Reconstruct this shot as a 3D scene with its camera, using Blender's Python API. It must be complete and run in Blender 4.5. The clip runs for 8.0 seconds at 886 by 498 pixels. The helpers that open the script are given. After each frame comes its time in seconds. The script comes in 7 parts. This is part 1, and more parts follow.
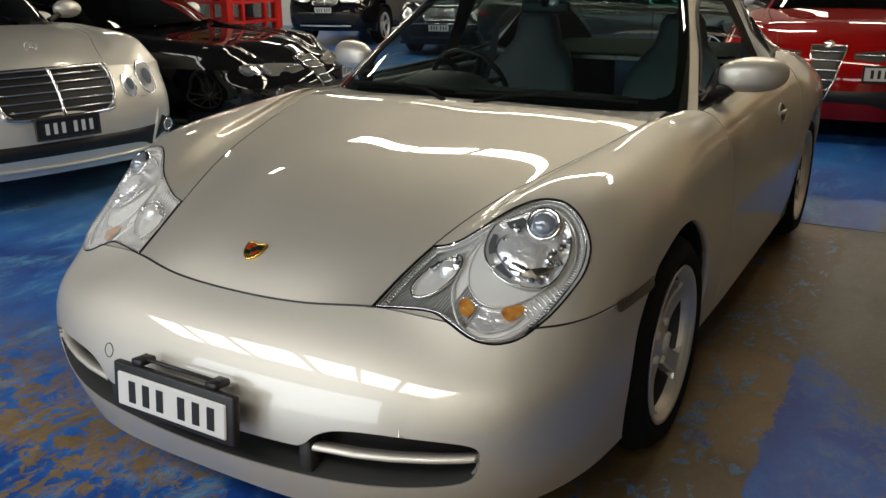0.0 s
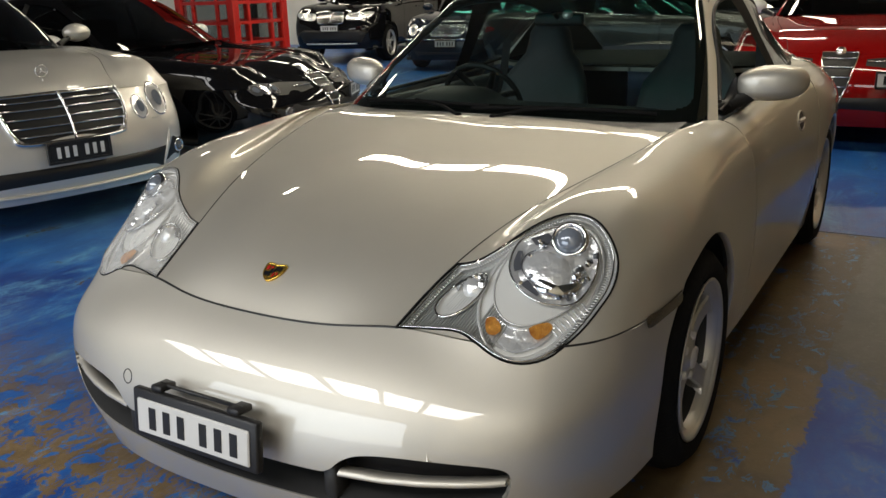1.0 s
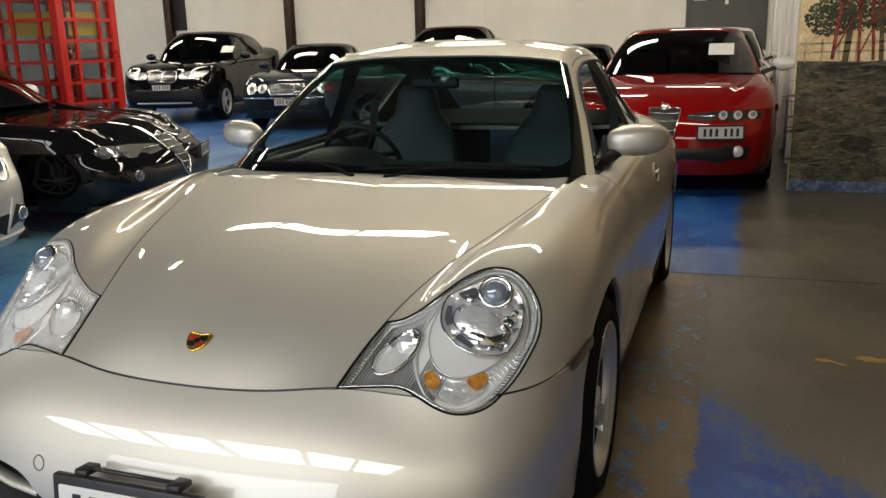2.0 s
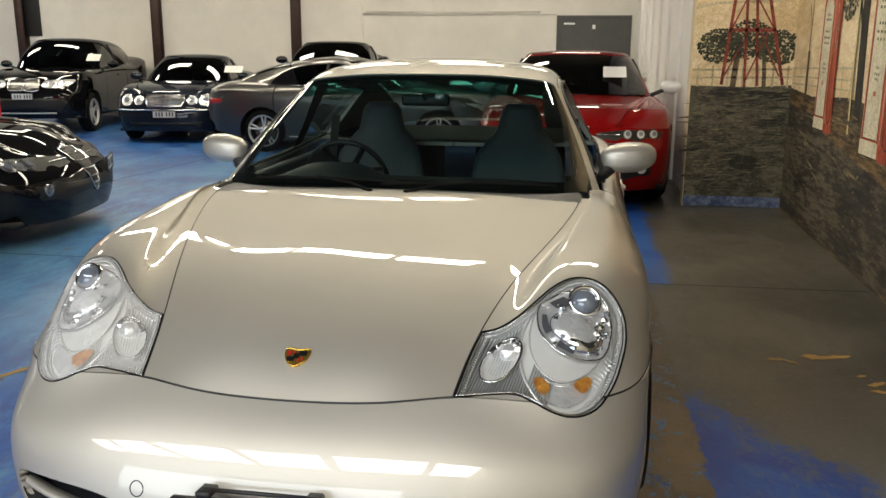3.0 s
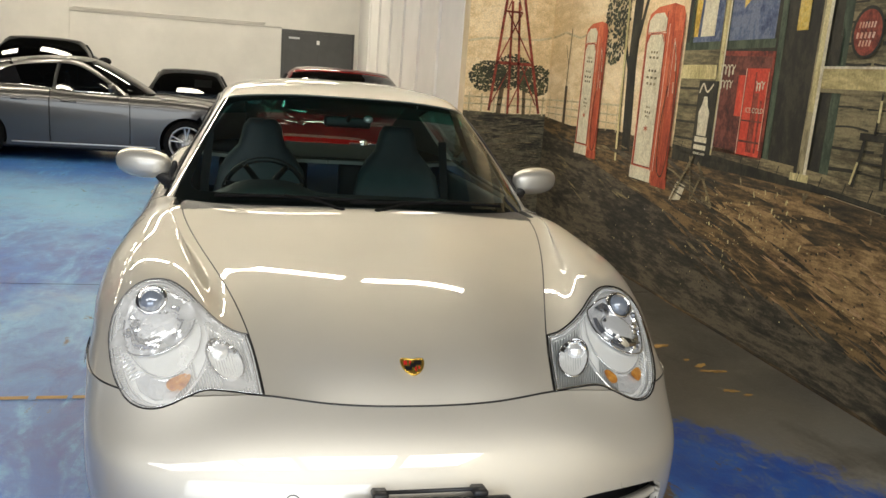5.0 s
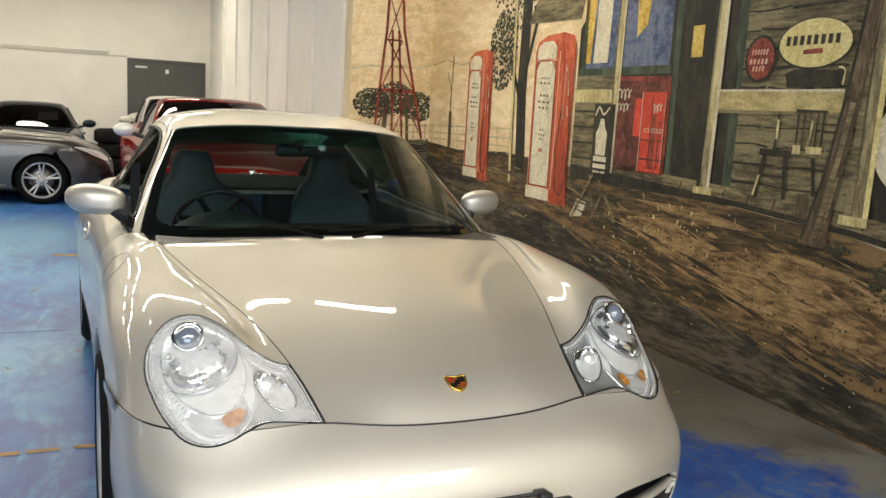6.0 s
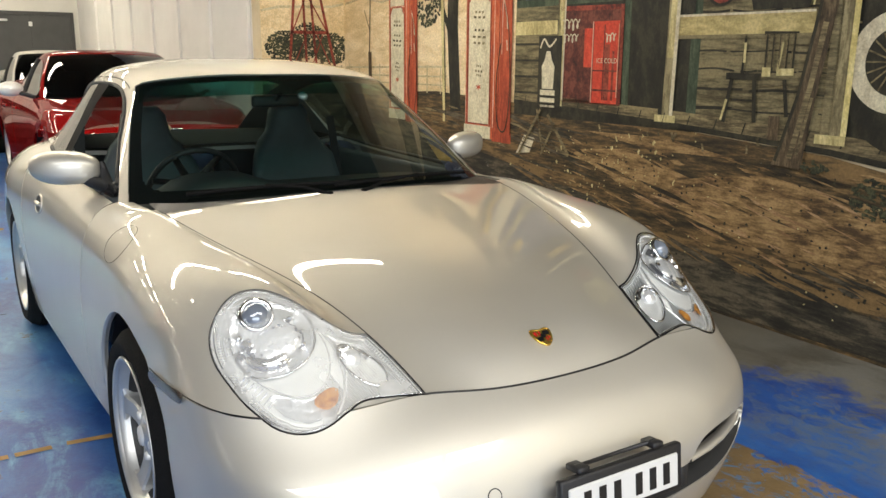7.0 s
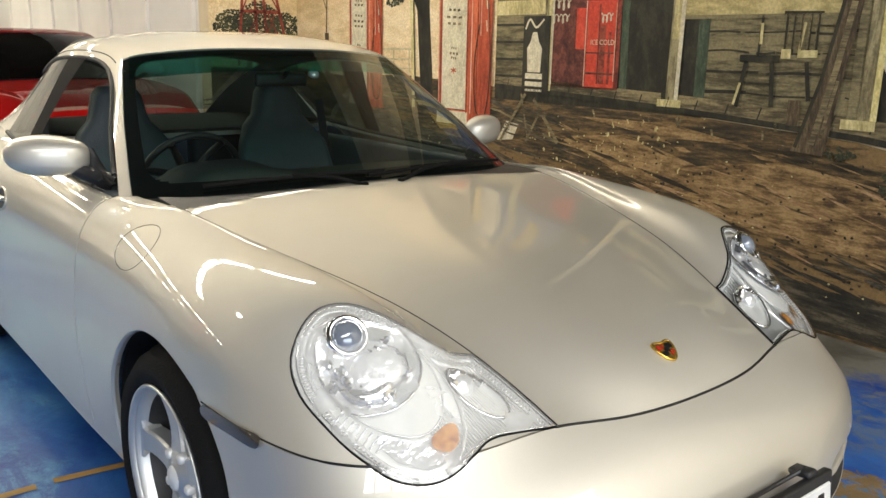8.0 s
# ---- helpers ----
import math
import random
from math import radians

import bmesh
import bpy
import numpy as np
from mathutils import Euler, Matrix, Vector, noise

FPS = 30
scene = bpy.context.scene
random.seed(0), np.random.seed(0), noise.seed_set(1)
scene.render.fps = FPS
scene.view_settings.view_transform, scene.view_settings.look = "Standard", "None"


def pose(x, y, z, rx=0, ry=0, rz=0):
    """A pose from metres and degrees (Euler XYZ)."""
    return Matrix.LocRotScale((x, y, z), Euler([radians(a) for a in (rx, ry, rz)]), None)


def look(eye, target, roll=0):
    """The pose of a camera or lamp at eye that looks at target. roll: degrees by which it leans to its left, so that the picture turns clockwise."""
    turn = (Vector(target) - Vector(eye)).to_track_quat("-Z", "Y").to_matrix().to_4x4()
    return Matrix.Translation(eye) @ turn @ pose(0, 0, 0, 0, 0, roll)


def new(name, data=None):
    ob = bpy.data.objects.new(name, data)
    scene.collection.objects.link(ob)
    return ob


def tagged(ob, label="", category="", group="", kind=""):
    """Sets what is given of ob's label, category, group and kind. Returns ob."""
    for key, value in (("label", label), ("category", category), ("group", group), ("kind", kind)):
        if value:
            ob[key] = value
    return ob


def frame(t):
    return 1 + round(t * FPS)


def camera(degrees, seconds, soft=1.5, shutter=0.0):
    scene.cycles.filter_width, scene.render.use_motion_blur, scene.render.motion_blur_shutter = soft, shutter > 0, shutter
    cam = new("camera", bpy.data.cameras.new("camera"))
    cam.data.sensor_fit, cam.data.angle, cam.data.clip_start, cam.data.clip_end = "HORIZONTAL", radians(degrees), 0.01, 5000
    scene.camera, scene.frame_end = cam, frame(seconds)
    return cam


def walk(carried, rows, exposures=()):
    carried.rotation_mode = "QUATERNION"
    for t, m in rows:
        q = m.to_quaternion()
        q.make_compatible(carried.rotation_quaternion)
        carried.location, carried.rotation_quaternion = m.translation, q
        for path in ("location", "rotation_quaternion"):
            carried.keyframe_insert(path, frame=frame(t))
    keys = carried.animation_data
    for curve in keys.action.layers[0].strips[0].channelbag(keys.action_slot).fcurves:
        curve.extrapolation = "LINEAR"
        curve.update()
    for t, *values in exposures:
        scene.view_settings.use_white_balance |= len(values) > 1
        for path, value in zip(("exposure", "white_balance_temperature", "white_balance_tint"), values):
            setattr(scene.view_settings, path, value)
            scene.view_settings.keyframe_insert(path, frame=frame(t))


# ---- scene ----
cam = camera(55.7, 8.0)
PATH = [
    (0, (1.419, -1.271, 1.34), (0.456, 0.363, 0.706), -0.5),
    (0.5, (1.396, -1.259, 1.334), (0.43, 0.373, 0.699), -0.6),
    (1, (1.368, -1.254, 1.335), (0.383, 0.38, 0.735), -1.8),
    (1.5, (1.375, -1.274, 1.346), (0.468, 0.412, 0.767), -1.9),
    (1.7, (1.323, -1.32, 1.365), (0.529, 0.445, 0.861), -1.5),
    (2.8, (0.764, -1.587, 1.375), (0.394, 0.317, 0.886), -0.3),
    (3, (0.636, -1.622, 1.388), (0.337, 0.303, 0.932), 0.3),
    (3.5, (0.368, -1.75, 1.423), (0.228, 0.204, 1.021), 1.3),
    (4, (0.116, -1.873, 1.427), (0.156, 0.084, 1.014), 2.1),
    (4.5, (-0.152, -1.925, 1.433), (0.087, 0.016, 1.012), 2.8),
    (4.8, (-0.312, -1.893, 1.444), (0.054, 0.025, 1.012), 3.7),
    (5, (-0.444, -1.84, 1.422), (0.02, 0.064, 1.02), 4.3),
    (5.2, (-0.568, -1.856, 1.423), (-0.022, 0.04, 1.096), 4.3),
    (6.3, (-1.1, -1.66, 1.387), (-0.189, 0.086, 1.037), 2.5),
    (6.5, (-1.177, -1.57, 1.391), (-0.216, 0.142, 1.006), 2.0),
    (7, (-1.343, -1.374, 1.372), (-0.278, 0.259, 0.927), 0.5),
    (7.5, (-1.49, -1.154, 1.376), (-0.338, 0.407, 0.888), 0.5),
    (8, (-1.49, -0.846, 1.316), (-0.27, 0.669, 0.848), 1.1),
]
walk(cam, [(t, look(eye, target, roll)) for t, eye, target, roll in PATH],
     [(0, -0.36), (1.0, -0.36), (1.7, -0.30), (3.0, -0.18), (4.0, -0.05), (5.0, 0.05), (6.5, 0.20), (8.0, 0.28)])

# ---------------------------------------------------------------- light
world = bpy.data.worlds.new("world")
scene.world = world
world.use_nodes = True
wn = world.node_tree
sky = wn.nodes.new("ShaderNodeTexSky")
sky.sky_type = "NISHITA"
sky.sun_disc = False
sky.sun_elevation, sky.sun_rotation = radians(40), radians(150)
wn.links.new(sky.outputs["Color"], wn.nodes["Background"].inputs["Color"])
wn.nodes["Background"].inputs["Strength"].default_value = 0.12
scene.view_settings.exposure = 0.0
TUBE_POWER, DAY_POWER, SKYLIGHT_POWER = 42.0, 430.0, 98.0


# ---------------------------------------------------------------- materials
def material(name, color, rough=0.5, metal=0.0, coat=0.0, coat_rough=0.03, vary=0.0, scale=8.0, bump=0.0, bump_scale=60.0,
             emit=None, power=0.0, ior=1.5, dark=None, tint=None):
    """A principled material with cloudy variation at two scales and a fine relief."""
    m = bpy.data.materials.new(name)
    m.use_nodes = True
    nt = m.node_tree
    b = nt.nodes["Principled BSDF"]
    b.inputs["Base Color"].default_value = (*color, 1)
    b.inputs["Roughness"].default_value = rough
    b.inputs["Metallic"].default_value = metal
    b.inputs["IOR"].default_value = ior
    b.inputs["Coat Weight"].default_value = coat
    b.inputs["Coat Roughness"].default_value = coat_rough
    if emit:
        b.inputs["Emission Color"].default_value = (*emit, 1)
        b.inputs["Emission Strength"].default_value = power
    co = None
    if vary or bump:
        co = nt.nodes.new("ShaderNodeTexCoord").outputs["Object"]
    if vary:
        n1 = nt.nodes.new("ShaderNodeTexNoise")
        n1.inputs["Scale"].default_value = scale
        n1.inputs["Detail"].default_value = 6
        n1.inputs["Roughness"].default_value = 0.65
        nt.links.new(co, n1.inputs["Vector"])
        ramp = nt.nodes.new("ShaderNodeValToRGB")
        ramp.color_ramp.elements[0].position, ramp.color_ramp.elements[1].position = 0.3, 0.7
        lo = dark or tuple(c * (1 - vary) for c in color)
        hi = tint or tuple(min(1, c * (1 + vary * 0.6)) for c in color)
        ramp.color_ramp.elements[0].color, ramp.color_ramp.elements[1].color = (*lo, 1), (*hi, 1)
        nt.links.new(n1.outputs["Fac"], ramp.inputs["Fac"])
        nt.links.new(ramp.outputs["Color"], b.inputs["Base Color"])
        mr = nt.nodes.new("ShaderNodeMapRange")
        mr.inputs["To Min"].default_value, mr.inputs["To Max"].default_value = max(0.02, rough - 0.1), min(1, rough + 0.1)
        nt.links.new(n1.outputs["Fac"], mr.inputs["Value"])
        nt.links.new(mr.outputs["Result"], b.inputs["Roughness"])
    if bump:
        n2 = nt.nodes.new("ShaderNodeTexNoise")
        n2.inputs["Scale"].default_value = bump_scale
        n2.inputs["Detail"].default_value = 4
        nt.links.new(co, n2.inputs["Vector"])
        bp = nt.nodes.new("ShaderNodeBump")
        bp.inputs["Strength"].default_value = bump
        bp.inputs["Distance"].default_value = 0.01
        nt.links.new(n2.outputs["Fac"], bp.inputs["Height"])
        nt.links.new(bp.outputs["Normal"], b.inputs["Normal"])
    return m


def glass(name, tint, gloss=0.02, ior=1.5, haze=0.0):
    """A thin pane: tinted see-through with mirror gloss by Fresnel."""
    m = bpy.data.materials.new(name)
    m.use_nodes = True
    nt = m.node_tree
    nt.nodes.clear()
    out = nt.nodes.new("ShaderNodeOutputMaterial")
    mix = nt.nodes.new("ShaderNodeMixShader")
    tr = nt.nodes.new("ShaderNodeBsdfTransparent")
    tr.inputs["Color"].default_value = (*tint, 1)
    gl = nt.nodes.new("ShaderNodeBsdfGlossy")
    gl.inputs["Roughness"].default_value = gloss
    lw = nt.nodes.new("ShaderNodeLayerWeight")
    lw.inputs["Blend"].default_value = 0.5
    pw = nt.nodes.new("ShaderNodeMath")
    pw.operation = "POWER"
    nt.links.new(lw.outputs["Facing"], pw.inputs[0])
    pw.inputs[1].default_value = 3.7
    base = ((ior - 1) / (ior + 1)) ** 2 * 1.8
    ma = nt.nodes.new("ShaderNodeMath")
    ma.operation = "MULTIPLY_ADD"
    nt.links.new(pw.outputs[0], ma.inputs[0])
    ma.inputs[1].default_value, ma.inputs[2].default_value = 1 - base, base
    nt.links.new(ma.outputs[0], mix.inputs["Fac"])
    nt.links.new(tr.outputs["BSDF"], mix.inputs[1])
    nt.links.new(gl.outputs["BSDF"], mix.inputs[2])
    if haze:
        df = nt.nodes.new("ShaderNodeBsdfDiffuse")
        df.inputs["Color"].default_value = (0.86, 0.85, 0.82, 1)
        co = nt.nodes.new("ShaderNodeTexCoord")
        ns = nt.nodes.new("ShaderNodeTexNoise")
        ns.inputs["Scale"].default_value, ns.inputs["Detail"].default_value = 9.0, 5
        nt.links.new(co.outputs["Object"], ns.inputs["Vector"])
        hz = nt.nodes.new("ShaderNodeMath")
        hz.operation = "MULTIPLY"
        nt.links.new(ns.outputs["Fac"], hz.inputs[0])
        hz.inputs[1].default_value = haze * 2
        m2 = nt.nodes.new("ShaderNodeMixShader")
        nt.links.new(hz.outputs[0], m2.inputs["Fac"])
        nt.links.new(mix.outputs["Shader"], m2.inputs[1])
        nt.links.new(df.outputs["BSDF"], m2.inputs[2])
        mix = m2
    nt.links.new(mix.outputs["Shader"], out.inputs["Surface"])
    return m


def paint_metallic(name, color, rough=0.32, metal=0.8, fleck=0.06, coat=0.75, coat_ior=1.5):
    """Car paint: flaked base under a clear coat."""
    m = material(name, color, rough, metal, coat=coat, coat_rough=0.015)
    nt = m.node_tree
    b = nt.nodes["Principled BSDF"]
    b.inputs["Coat IOR"].default_value = coat_ior
    b.inputs["Specular IOR Level"].default_value = 0.0 if metal < 0.4 else 0.4
    co = nt.nodes.new("ShaderNodeTexCoord").outputs["Object"]
    n = nt.nodes.new("ShaderNodeTexNoise")
    n.inputs["Scale"].default_value, n.inputs["Detail"].default_value = 900, 2
    nt.links.new(co, n.inputs["Vector"])
    big = nt.nodes.new("ShaderNodeTexNoise")
    big.inputs["Scale"].default_value, big.inputs["Detail"].default_value = 3, 4
    nt.links.new(co, big.inputs["Vector"])
    add = nt.nodes.new("ShaderNodeMath")
    add.operation = "ADD"
    nt.links.new(n.outputs["Fac"], add.inputs[0])
    nt.links.new(big.outputs["Fac"], add.inputs[1])
    mr = nt.nodes.new("ShaderNodeMapRange")
    mr.inputs["From Min"].default_value, mr.inputs["From Max"].default_value = 0.6, 1.4
    mr.inputs["To Min"].default_value, mr.inputs["To Max"].default_value = 1 - fleck, 1 + fleck
    nt.links.new(add.outputs["Value"], mr.inputs["Value"])
    mul = nt.nodes.new("ShaderNodeVectorMath")
    mul.operation = "SCALE"
    mul.inputs[0].default_value = color
    nt.links.new(mr.outputs["Result"], mul.inputs["Scale"])
    nt.links.new(mul.outputs["Vector"], b.inputs["Base Color"])
    return m


SILVER = paint_metallic("silver_paint", (0.680, 0.652, 0.578), 0.59, 0.84, 0.05, 1.0, 1.68)
SILVER_COOL = paint_metallic("brilliant_silver_paint", (0.64, 0.625, 0.58), 0.45, 0.6)
GREY_PAINT = paint_metallic("mountain_grey_paint", (0.086, 0.083, 0.080), 0.33, 0.7)
BLACK_PAINT = paint_metallic("black_paint", (0.006, 0.006, 0.007), 0.3, 0.0)
NAVY_PAINT = paint_metallic("dark_blue_paint", (0.012, 0.017, 0.028), 0.3, 0.2)
RED_PAINT = paint_metallic("red_paint", (0.20, 0.004, 0.004), 0.35, 0.1, 0.04, 0.7)
CHROME = material("chrome", (0.82, 0.82, 0.83), 0.07, 1.0)
MIRROR = material("mirror_glass", (0.75, 0.77, 0.78), 0.01, 1.0)
REFLECTOR = material("lamp_reflector", (0.94, 0.95, 0.96), 0.10, 0.6, vary=0.06, scale=40, bump=0.45, bump_scale=55)
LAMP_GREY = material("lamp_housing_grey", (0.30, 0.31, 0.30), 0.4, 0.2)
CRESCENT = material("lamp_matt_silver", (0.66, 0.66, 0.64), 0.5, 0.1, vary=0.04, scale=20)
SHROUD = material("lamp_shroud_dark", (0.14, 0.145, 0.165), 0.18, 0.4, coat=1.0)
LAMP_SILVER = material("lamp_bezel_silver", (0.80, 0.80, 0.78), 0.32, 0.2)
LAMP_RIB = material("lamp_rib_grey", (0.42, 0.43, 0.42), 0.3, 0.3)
LAMP_TRIM = material("lamp_trim_bright", (0.80, 0.80, 0.79), 0.18, 0.45)
AMBER = material("amber_bulb", (0.62, 0.19, 0.010), 0.25, 0.2, coat=0.8, vary=0.7, scale=38, dark=(0.26, 0.055, 0.004), tint=(0.86, 0.42, 0.08))
LENS = glass("clear_lens", (0.96, 0.97, 0.97), 0.01, 1.45)
LENS_HAZED = glass("hazed_lens", (0.96, 0.97, 0.96), 0.03, 1.45, 0.24)
WINDSCREEN = glass("windscreen_glass", (0.50, 0.61, 0.59), 0.0, 1.5)
SIDE_GLASS = glass("side_glass", (0.46, 0.55, 0.53), 0.0, 1.5)
TINT_BAND = glass("green_shade_band", (0.16, 0.62, 0.56), 0.0, 1.5)
REAR_GLASS = glass("rear_window_glass", (0.42, 0.50, 0.48), 0.0, 1.5)
RUBBER = material("rubber", (0.018, 0.018, 0.018), 0.6, bump=0.1, bump_scale=200, vary=0.2, scale=20)
TYRE = material("tyre_rubber", (0.007, 0.007, 0.007), 0.8, ior=1.25, bump=0.3, bump_scale=150, vary=0.3, scale=12)
PLASTIC = material("black_plastic", (0.015, 0.015, 0.016), 0.45, bump=0.15, bump_scale=400)
MATT_BLACK = material("matt_black_trim", (0.006, 0.006, 0.006), 0.75, ior=1.2)
GRILLE_DARK = material("grille_black", (0.006, 0.006, 0.006), 0.5)
LIP_GREY = material("grey_lip_plastic", (0.025, 0.025, 0.025), 0.5, bump=0.1, bump_scale=300)
ALLOY = material("alloy_silver", (0.64, 0.64, 0.625), 0.40, 0.72, coat=0.4, coat_rough=0.12, vary=0.08, scale=15)
ALLOY_DARK = material("alloy_dark", (0.10, 0.10, 0.11), 0.4, 0.8)
DISC = material("brake_disc", (0.28, 0.27, 0.26), 0.4, 0.9, vary=0.25, scale=30)
LEATHER = material("grey_leather", (0.085, 0.098, 0.108), 0.5, vary=0.15, scale=10, bump=0.25, bump_scale=180)
DASH = material("dashboard_vinyl", (0.035, 0.042, 0.045), 0.55, bump=0.25, bump_scale=250, vary=0.1)
CARPET = material("carpet", (0.012, 0.012, 0.013), 0.95, bump=0.4, bump_scale=300, vary=0.2)
GOLD = material("gilt_badge", (0.75, 0.48, 0.10), 0.25, 0.9)
ENAMEL_RED = material("enamel_red", (0.45, 0.02, 0.015), 0.2, coat=0.8)
ENAMEL_BLACK = material("enamel_black", (0.01, 0.01, 0.01), 0.2, coat=0.8)
PLATE_WHITE = material("plate_white", (0.66, 0.66, 0.64), 0.4, vary=0.05)
PLATE_BLACK = material("plate_black", (0.012, 0.012, 0.012), 0.4)
PAPER = material("paper", (0.85, 0.85, 0.83), 0.8, vary=0.04)
TAIL_RED = material("tail_lamp_red", (0.45, 0.01, 0.008), 0.15, coat=1.0)
WALL_WHITE = material("white_wall_paint", (0.82, 0.81, 0.78), 0.75, vary=0.1, scale=0.7, bump=0.15, bump_scale=40)
WALL_CREAM = material("cream_wall_paint", (0.77, 0.745, 0.685), 0.7, vary=0.1, scale=0.9, bump=0.1, bump_scale=60)
WALL_DIM = material("unlit_wall_grey", (0.10, 0.098, 0.09), 0.8, vary=0.15, scale=0.8, bump=0.1)
STEEL_BROWN = material("brown_steel", (0.055, 0.03, 0.022), 0.55, vary=0.3, scale=5, bump=0.1)
DOOR_GREY = material("grey_door_paint", (0.075, 0.075, 0.072), 0.5, vary=0.15, scale=4)
ROOF_SHEET = material("roof_sheeting", (0.09, 0.082, 0.066), 0.6, vary=0.2, scale=1.5)
BOOTH_RED = material("booth_red_paint", (0.60, 0.018, 0.012), 0.3, coat=0.5, vary=0.12, scale=4)
SIGN_YELLOW = material("yellow_sign", (0.75, 0.50, 0.04), 0.5, vary=0.08)
TUBE = material("fluorescent_tube", (0.9, 0.9, 0.88), 0.4, emit=(1.0, 0.895, 0.705), power=TUBE_POWER)
FITTING = material("fitting_white", (0.8, 0.8, 0.78), 0.4)


def mat_floor():
    """Worn blue floor paint over tan screed and grey concrete."""
    m = bpy.data.materials.new("painted_floor")
    m.use_nodes = True
    nt = m.node_tree
    N, L = nt.nodes, nt.links
    b = N["Principled BSDF"]
    co = N.new("ShaderNodeTexCoord").outputs["Object"]
    sep = N.new("ShaderNodeSeparateXYZ")
    L.new(co, sep.inputs[0])

    def noise_node(scale, detail=6, rough=0.6, stretch=None, distort=0.0):
        n = N.new("ShaderNodeTexNoise")
        n.inputs["Scale"].default_value, n.inputs["Detail"].default_value, n.inputs["Roughness"].default_value = scale, detail, rough
        n.inputs["Distortion"].default_value = distort
        if stretch:
            mp = N.new("ShaderNodeMapping")
            mp.inputs["Scale"].default_value = stretch
            L.new(co, mp.inputs["Vector"])
            L.new(mp.outputs["Vector"], n.inputs["Vector"])
        else:
            L.new(co, n.inputs["Vector"])
        return n.outputs["Fac"]

    def mth(op, a, c=None, clamp=False):
        n = N.new("ShaderNodeMath")
        n.operation, n.use_clamp = op, clamp
        for i, v in enumerate((a, c)):
            if v is None:
                continue
            if isinstance(v, (int, float)):
                n.inputs[i].default_value = v
            else:
                L.new(v, n.inputs[i])
        return n.outputs[0]

    def step(v, lo, hi):
        n = N.new("ShaderNodeMapRange")
        n.interpolation_type = "SMOOTHSTEP"
        n.inputs["From Min"].default_value, n.inputs["From Max"].default_value = lo, hi
        L.new(v, n.inputs["Value"])
        return n.outputs["Result"]

    def mixc(f, a, c):
        n = N.new("ShaderNodeMix")
        n.data_type = "RGBA"
        L.new(f, n.inputs["Factor"])
        for s, v in (("A", a), ("B", c)):
            sock = [i for i in n.inputs if i.name == s and i.type == "RGBA"][0]
            if isinstance(v, tuple):
                sock.default_value = (*v, 1)
            else:
                L.new(v, sock)
        return [o for o in n.outputs if o.type == "RGBA"][0]

    X, Y = sep.outputs["X"], sep.outputs["Y"]
    coarse = noise_node(1.1, 5, 0.6, None, 0.4)
    broad = noise_node(0.55, 4, 0.5, (1.0, 0.7, 1.0), 0.3)
    mid = noise_node(5.0, 8, 0.7, (1.0, 0.55, 1.0), 0.6)
    fine = noise_node(45.0, 5, 0.7)
    streak = noise_node(2.6, 9, 0.72, (1.5, 0.45, 1.0), 1.2)
    speck = noise_node(16.0, 8, 0.75, (1.0, 0.7, 1.0), 0.8)
    # blue paint, from deep to chalky, rubbed pale in streaks
    blue = mixc(step(mth("ADD", mth("MULTIPLY", coarse, 0.6), mth("MULTIPLY", mid, 0.4)), 0.38, 0.64), (0.009, 0.045, 0.25), (0.020, 0.14, 0.46))
    side = mth("SUBTRACT", 1.0, step(X, 0.7, 1.3))
    rub = mth("MULTIPLY", mth("MULTIPLY", step(streak, 0.48, 0.64), step(mth("ADD", mth("MULTIPLY", speck, 0.5), mth("MULTIPLY", mid, 0.5)), 0.40, 0.60)), side)
    blue = mixc(rub, blue, (0.11, 0.32, 0.54))
    blue = mixc(mth("MULTIPLY", step(speck, 0.58, 0.74), 0.6), blue, (0.008, 0.025, 0.15))
    rubbed = mth("MULTIPLY", step(X, 1.10, 1.40), step(mth("ADD", mth("MULTIPLY", speck, 0.6), mth("MULTIPLY", coarse, 0.5)), 0.50, 0.62))
    blue = mixc(mth("MULTIPLY", rubbed, 0.7), blue, (0.12, 0.155, 0.19))
    # pale zone on the left imitates the wall's glare, painted into the blue
    glare_zone = mth("MULTIPLY", step(mth("MULTIPLY", X, -1.0), 0.3, 1.0), mth("MULTIPLY", step(mth("ADD", Y, mth("MULTIPLY", mid, 1.6)), 1.6, 4.2), mth("SUBTRACT", 1.0, mth("MULTIPLY", step(mth("ADD", Y, mth("MULTIPLY", coarse, 1.5)), 8.0, 9.6), 0.85))))
    blue = mixc(mth("MULTIPLY", glare_zone, step(mth("ADD", mth("MULTIPLY", broad, 0.65), mth("ADD", mth("MULTIPLY", mid, 0.25), mth("MULTIPLY", speck, 0.10))), 0.40, 0.60)), blue, (0.15, 0.36, 0.55))
    blue = mixc(mth("MULTIPLY", mth("MULTIPLY", glare_zone, step(coarse, 0.55, 0.72)), 0.35), blue, (0.30, 0.36, 0.33))
    tan = mixc(step(mid, 0.3, 0.7), (0.13, 0.086, 0.038), (0.29, 0.20, 0.098))
    tan = mixc(step(fine, 0.45, 0.75), tan, (0.17, 0.12, 0.065))
    # tan darkened beyond the nose: weaker light there put into the colour
    tan = mixc(mth("MULTIPLY", mth("MULTIPLY", step(mth("ADD", Y, mth("MULTIPLY", coarse, 0.8)), 0.3, 1.3), step(mth("ADD", mid, coarse), 0.75, 1.05)), 0.8), tan, (0.062, 0.043, 0.022))
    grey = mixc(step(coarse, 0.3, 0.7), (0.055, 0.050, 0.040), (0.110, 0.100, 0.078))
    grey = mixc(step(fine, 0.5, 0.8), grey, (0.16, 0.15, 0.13))
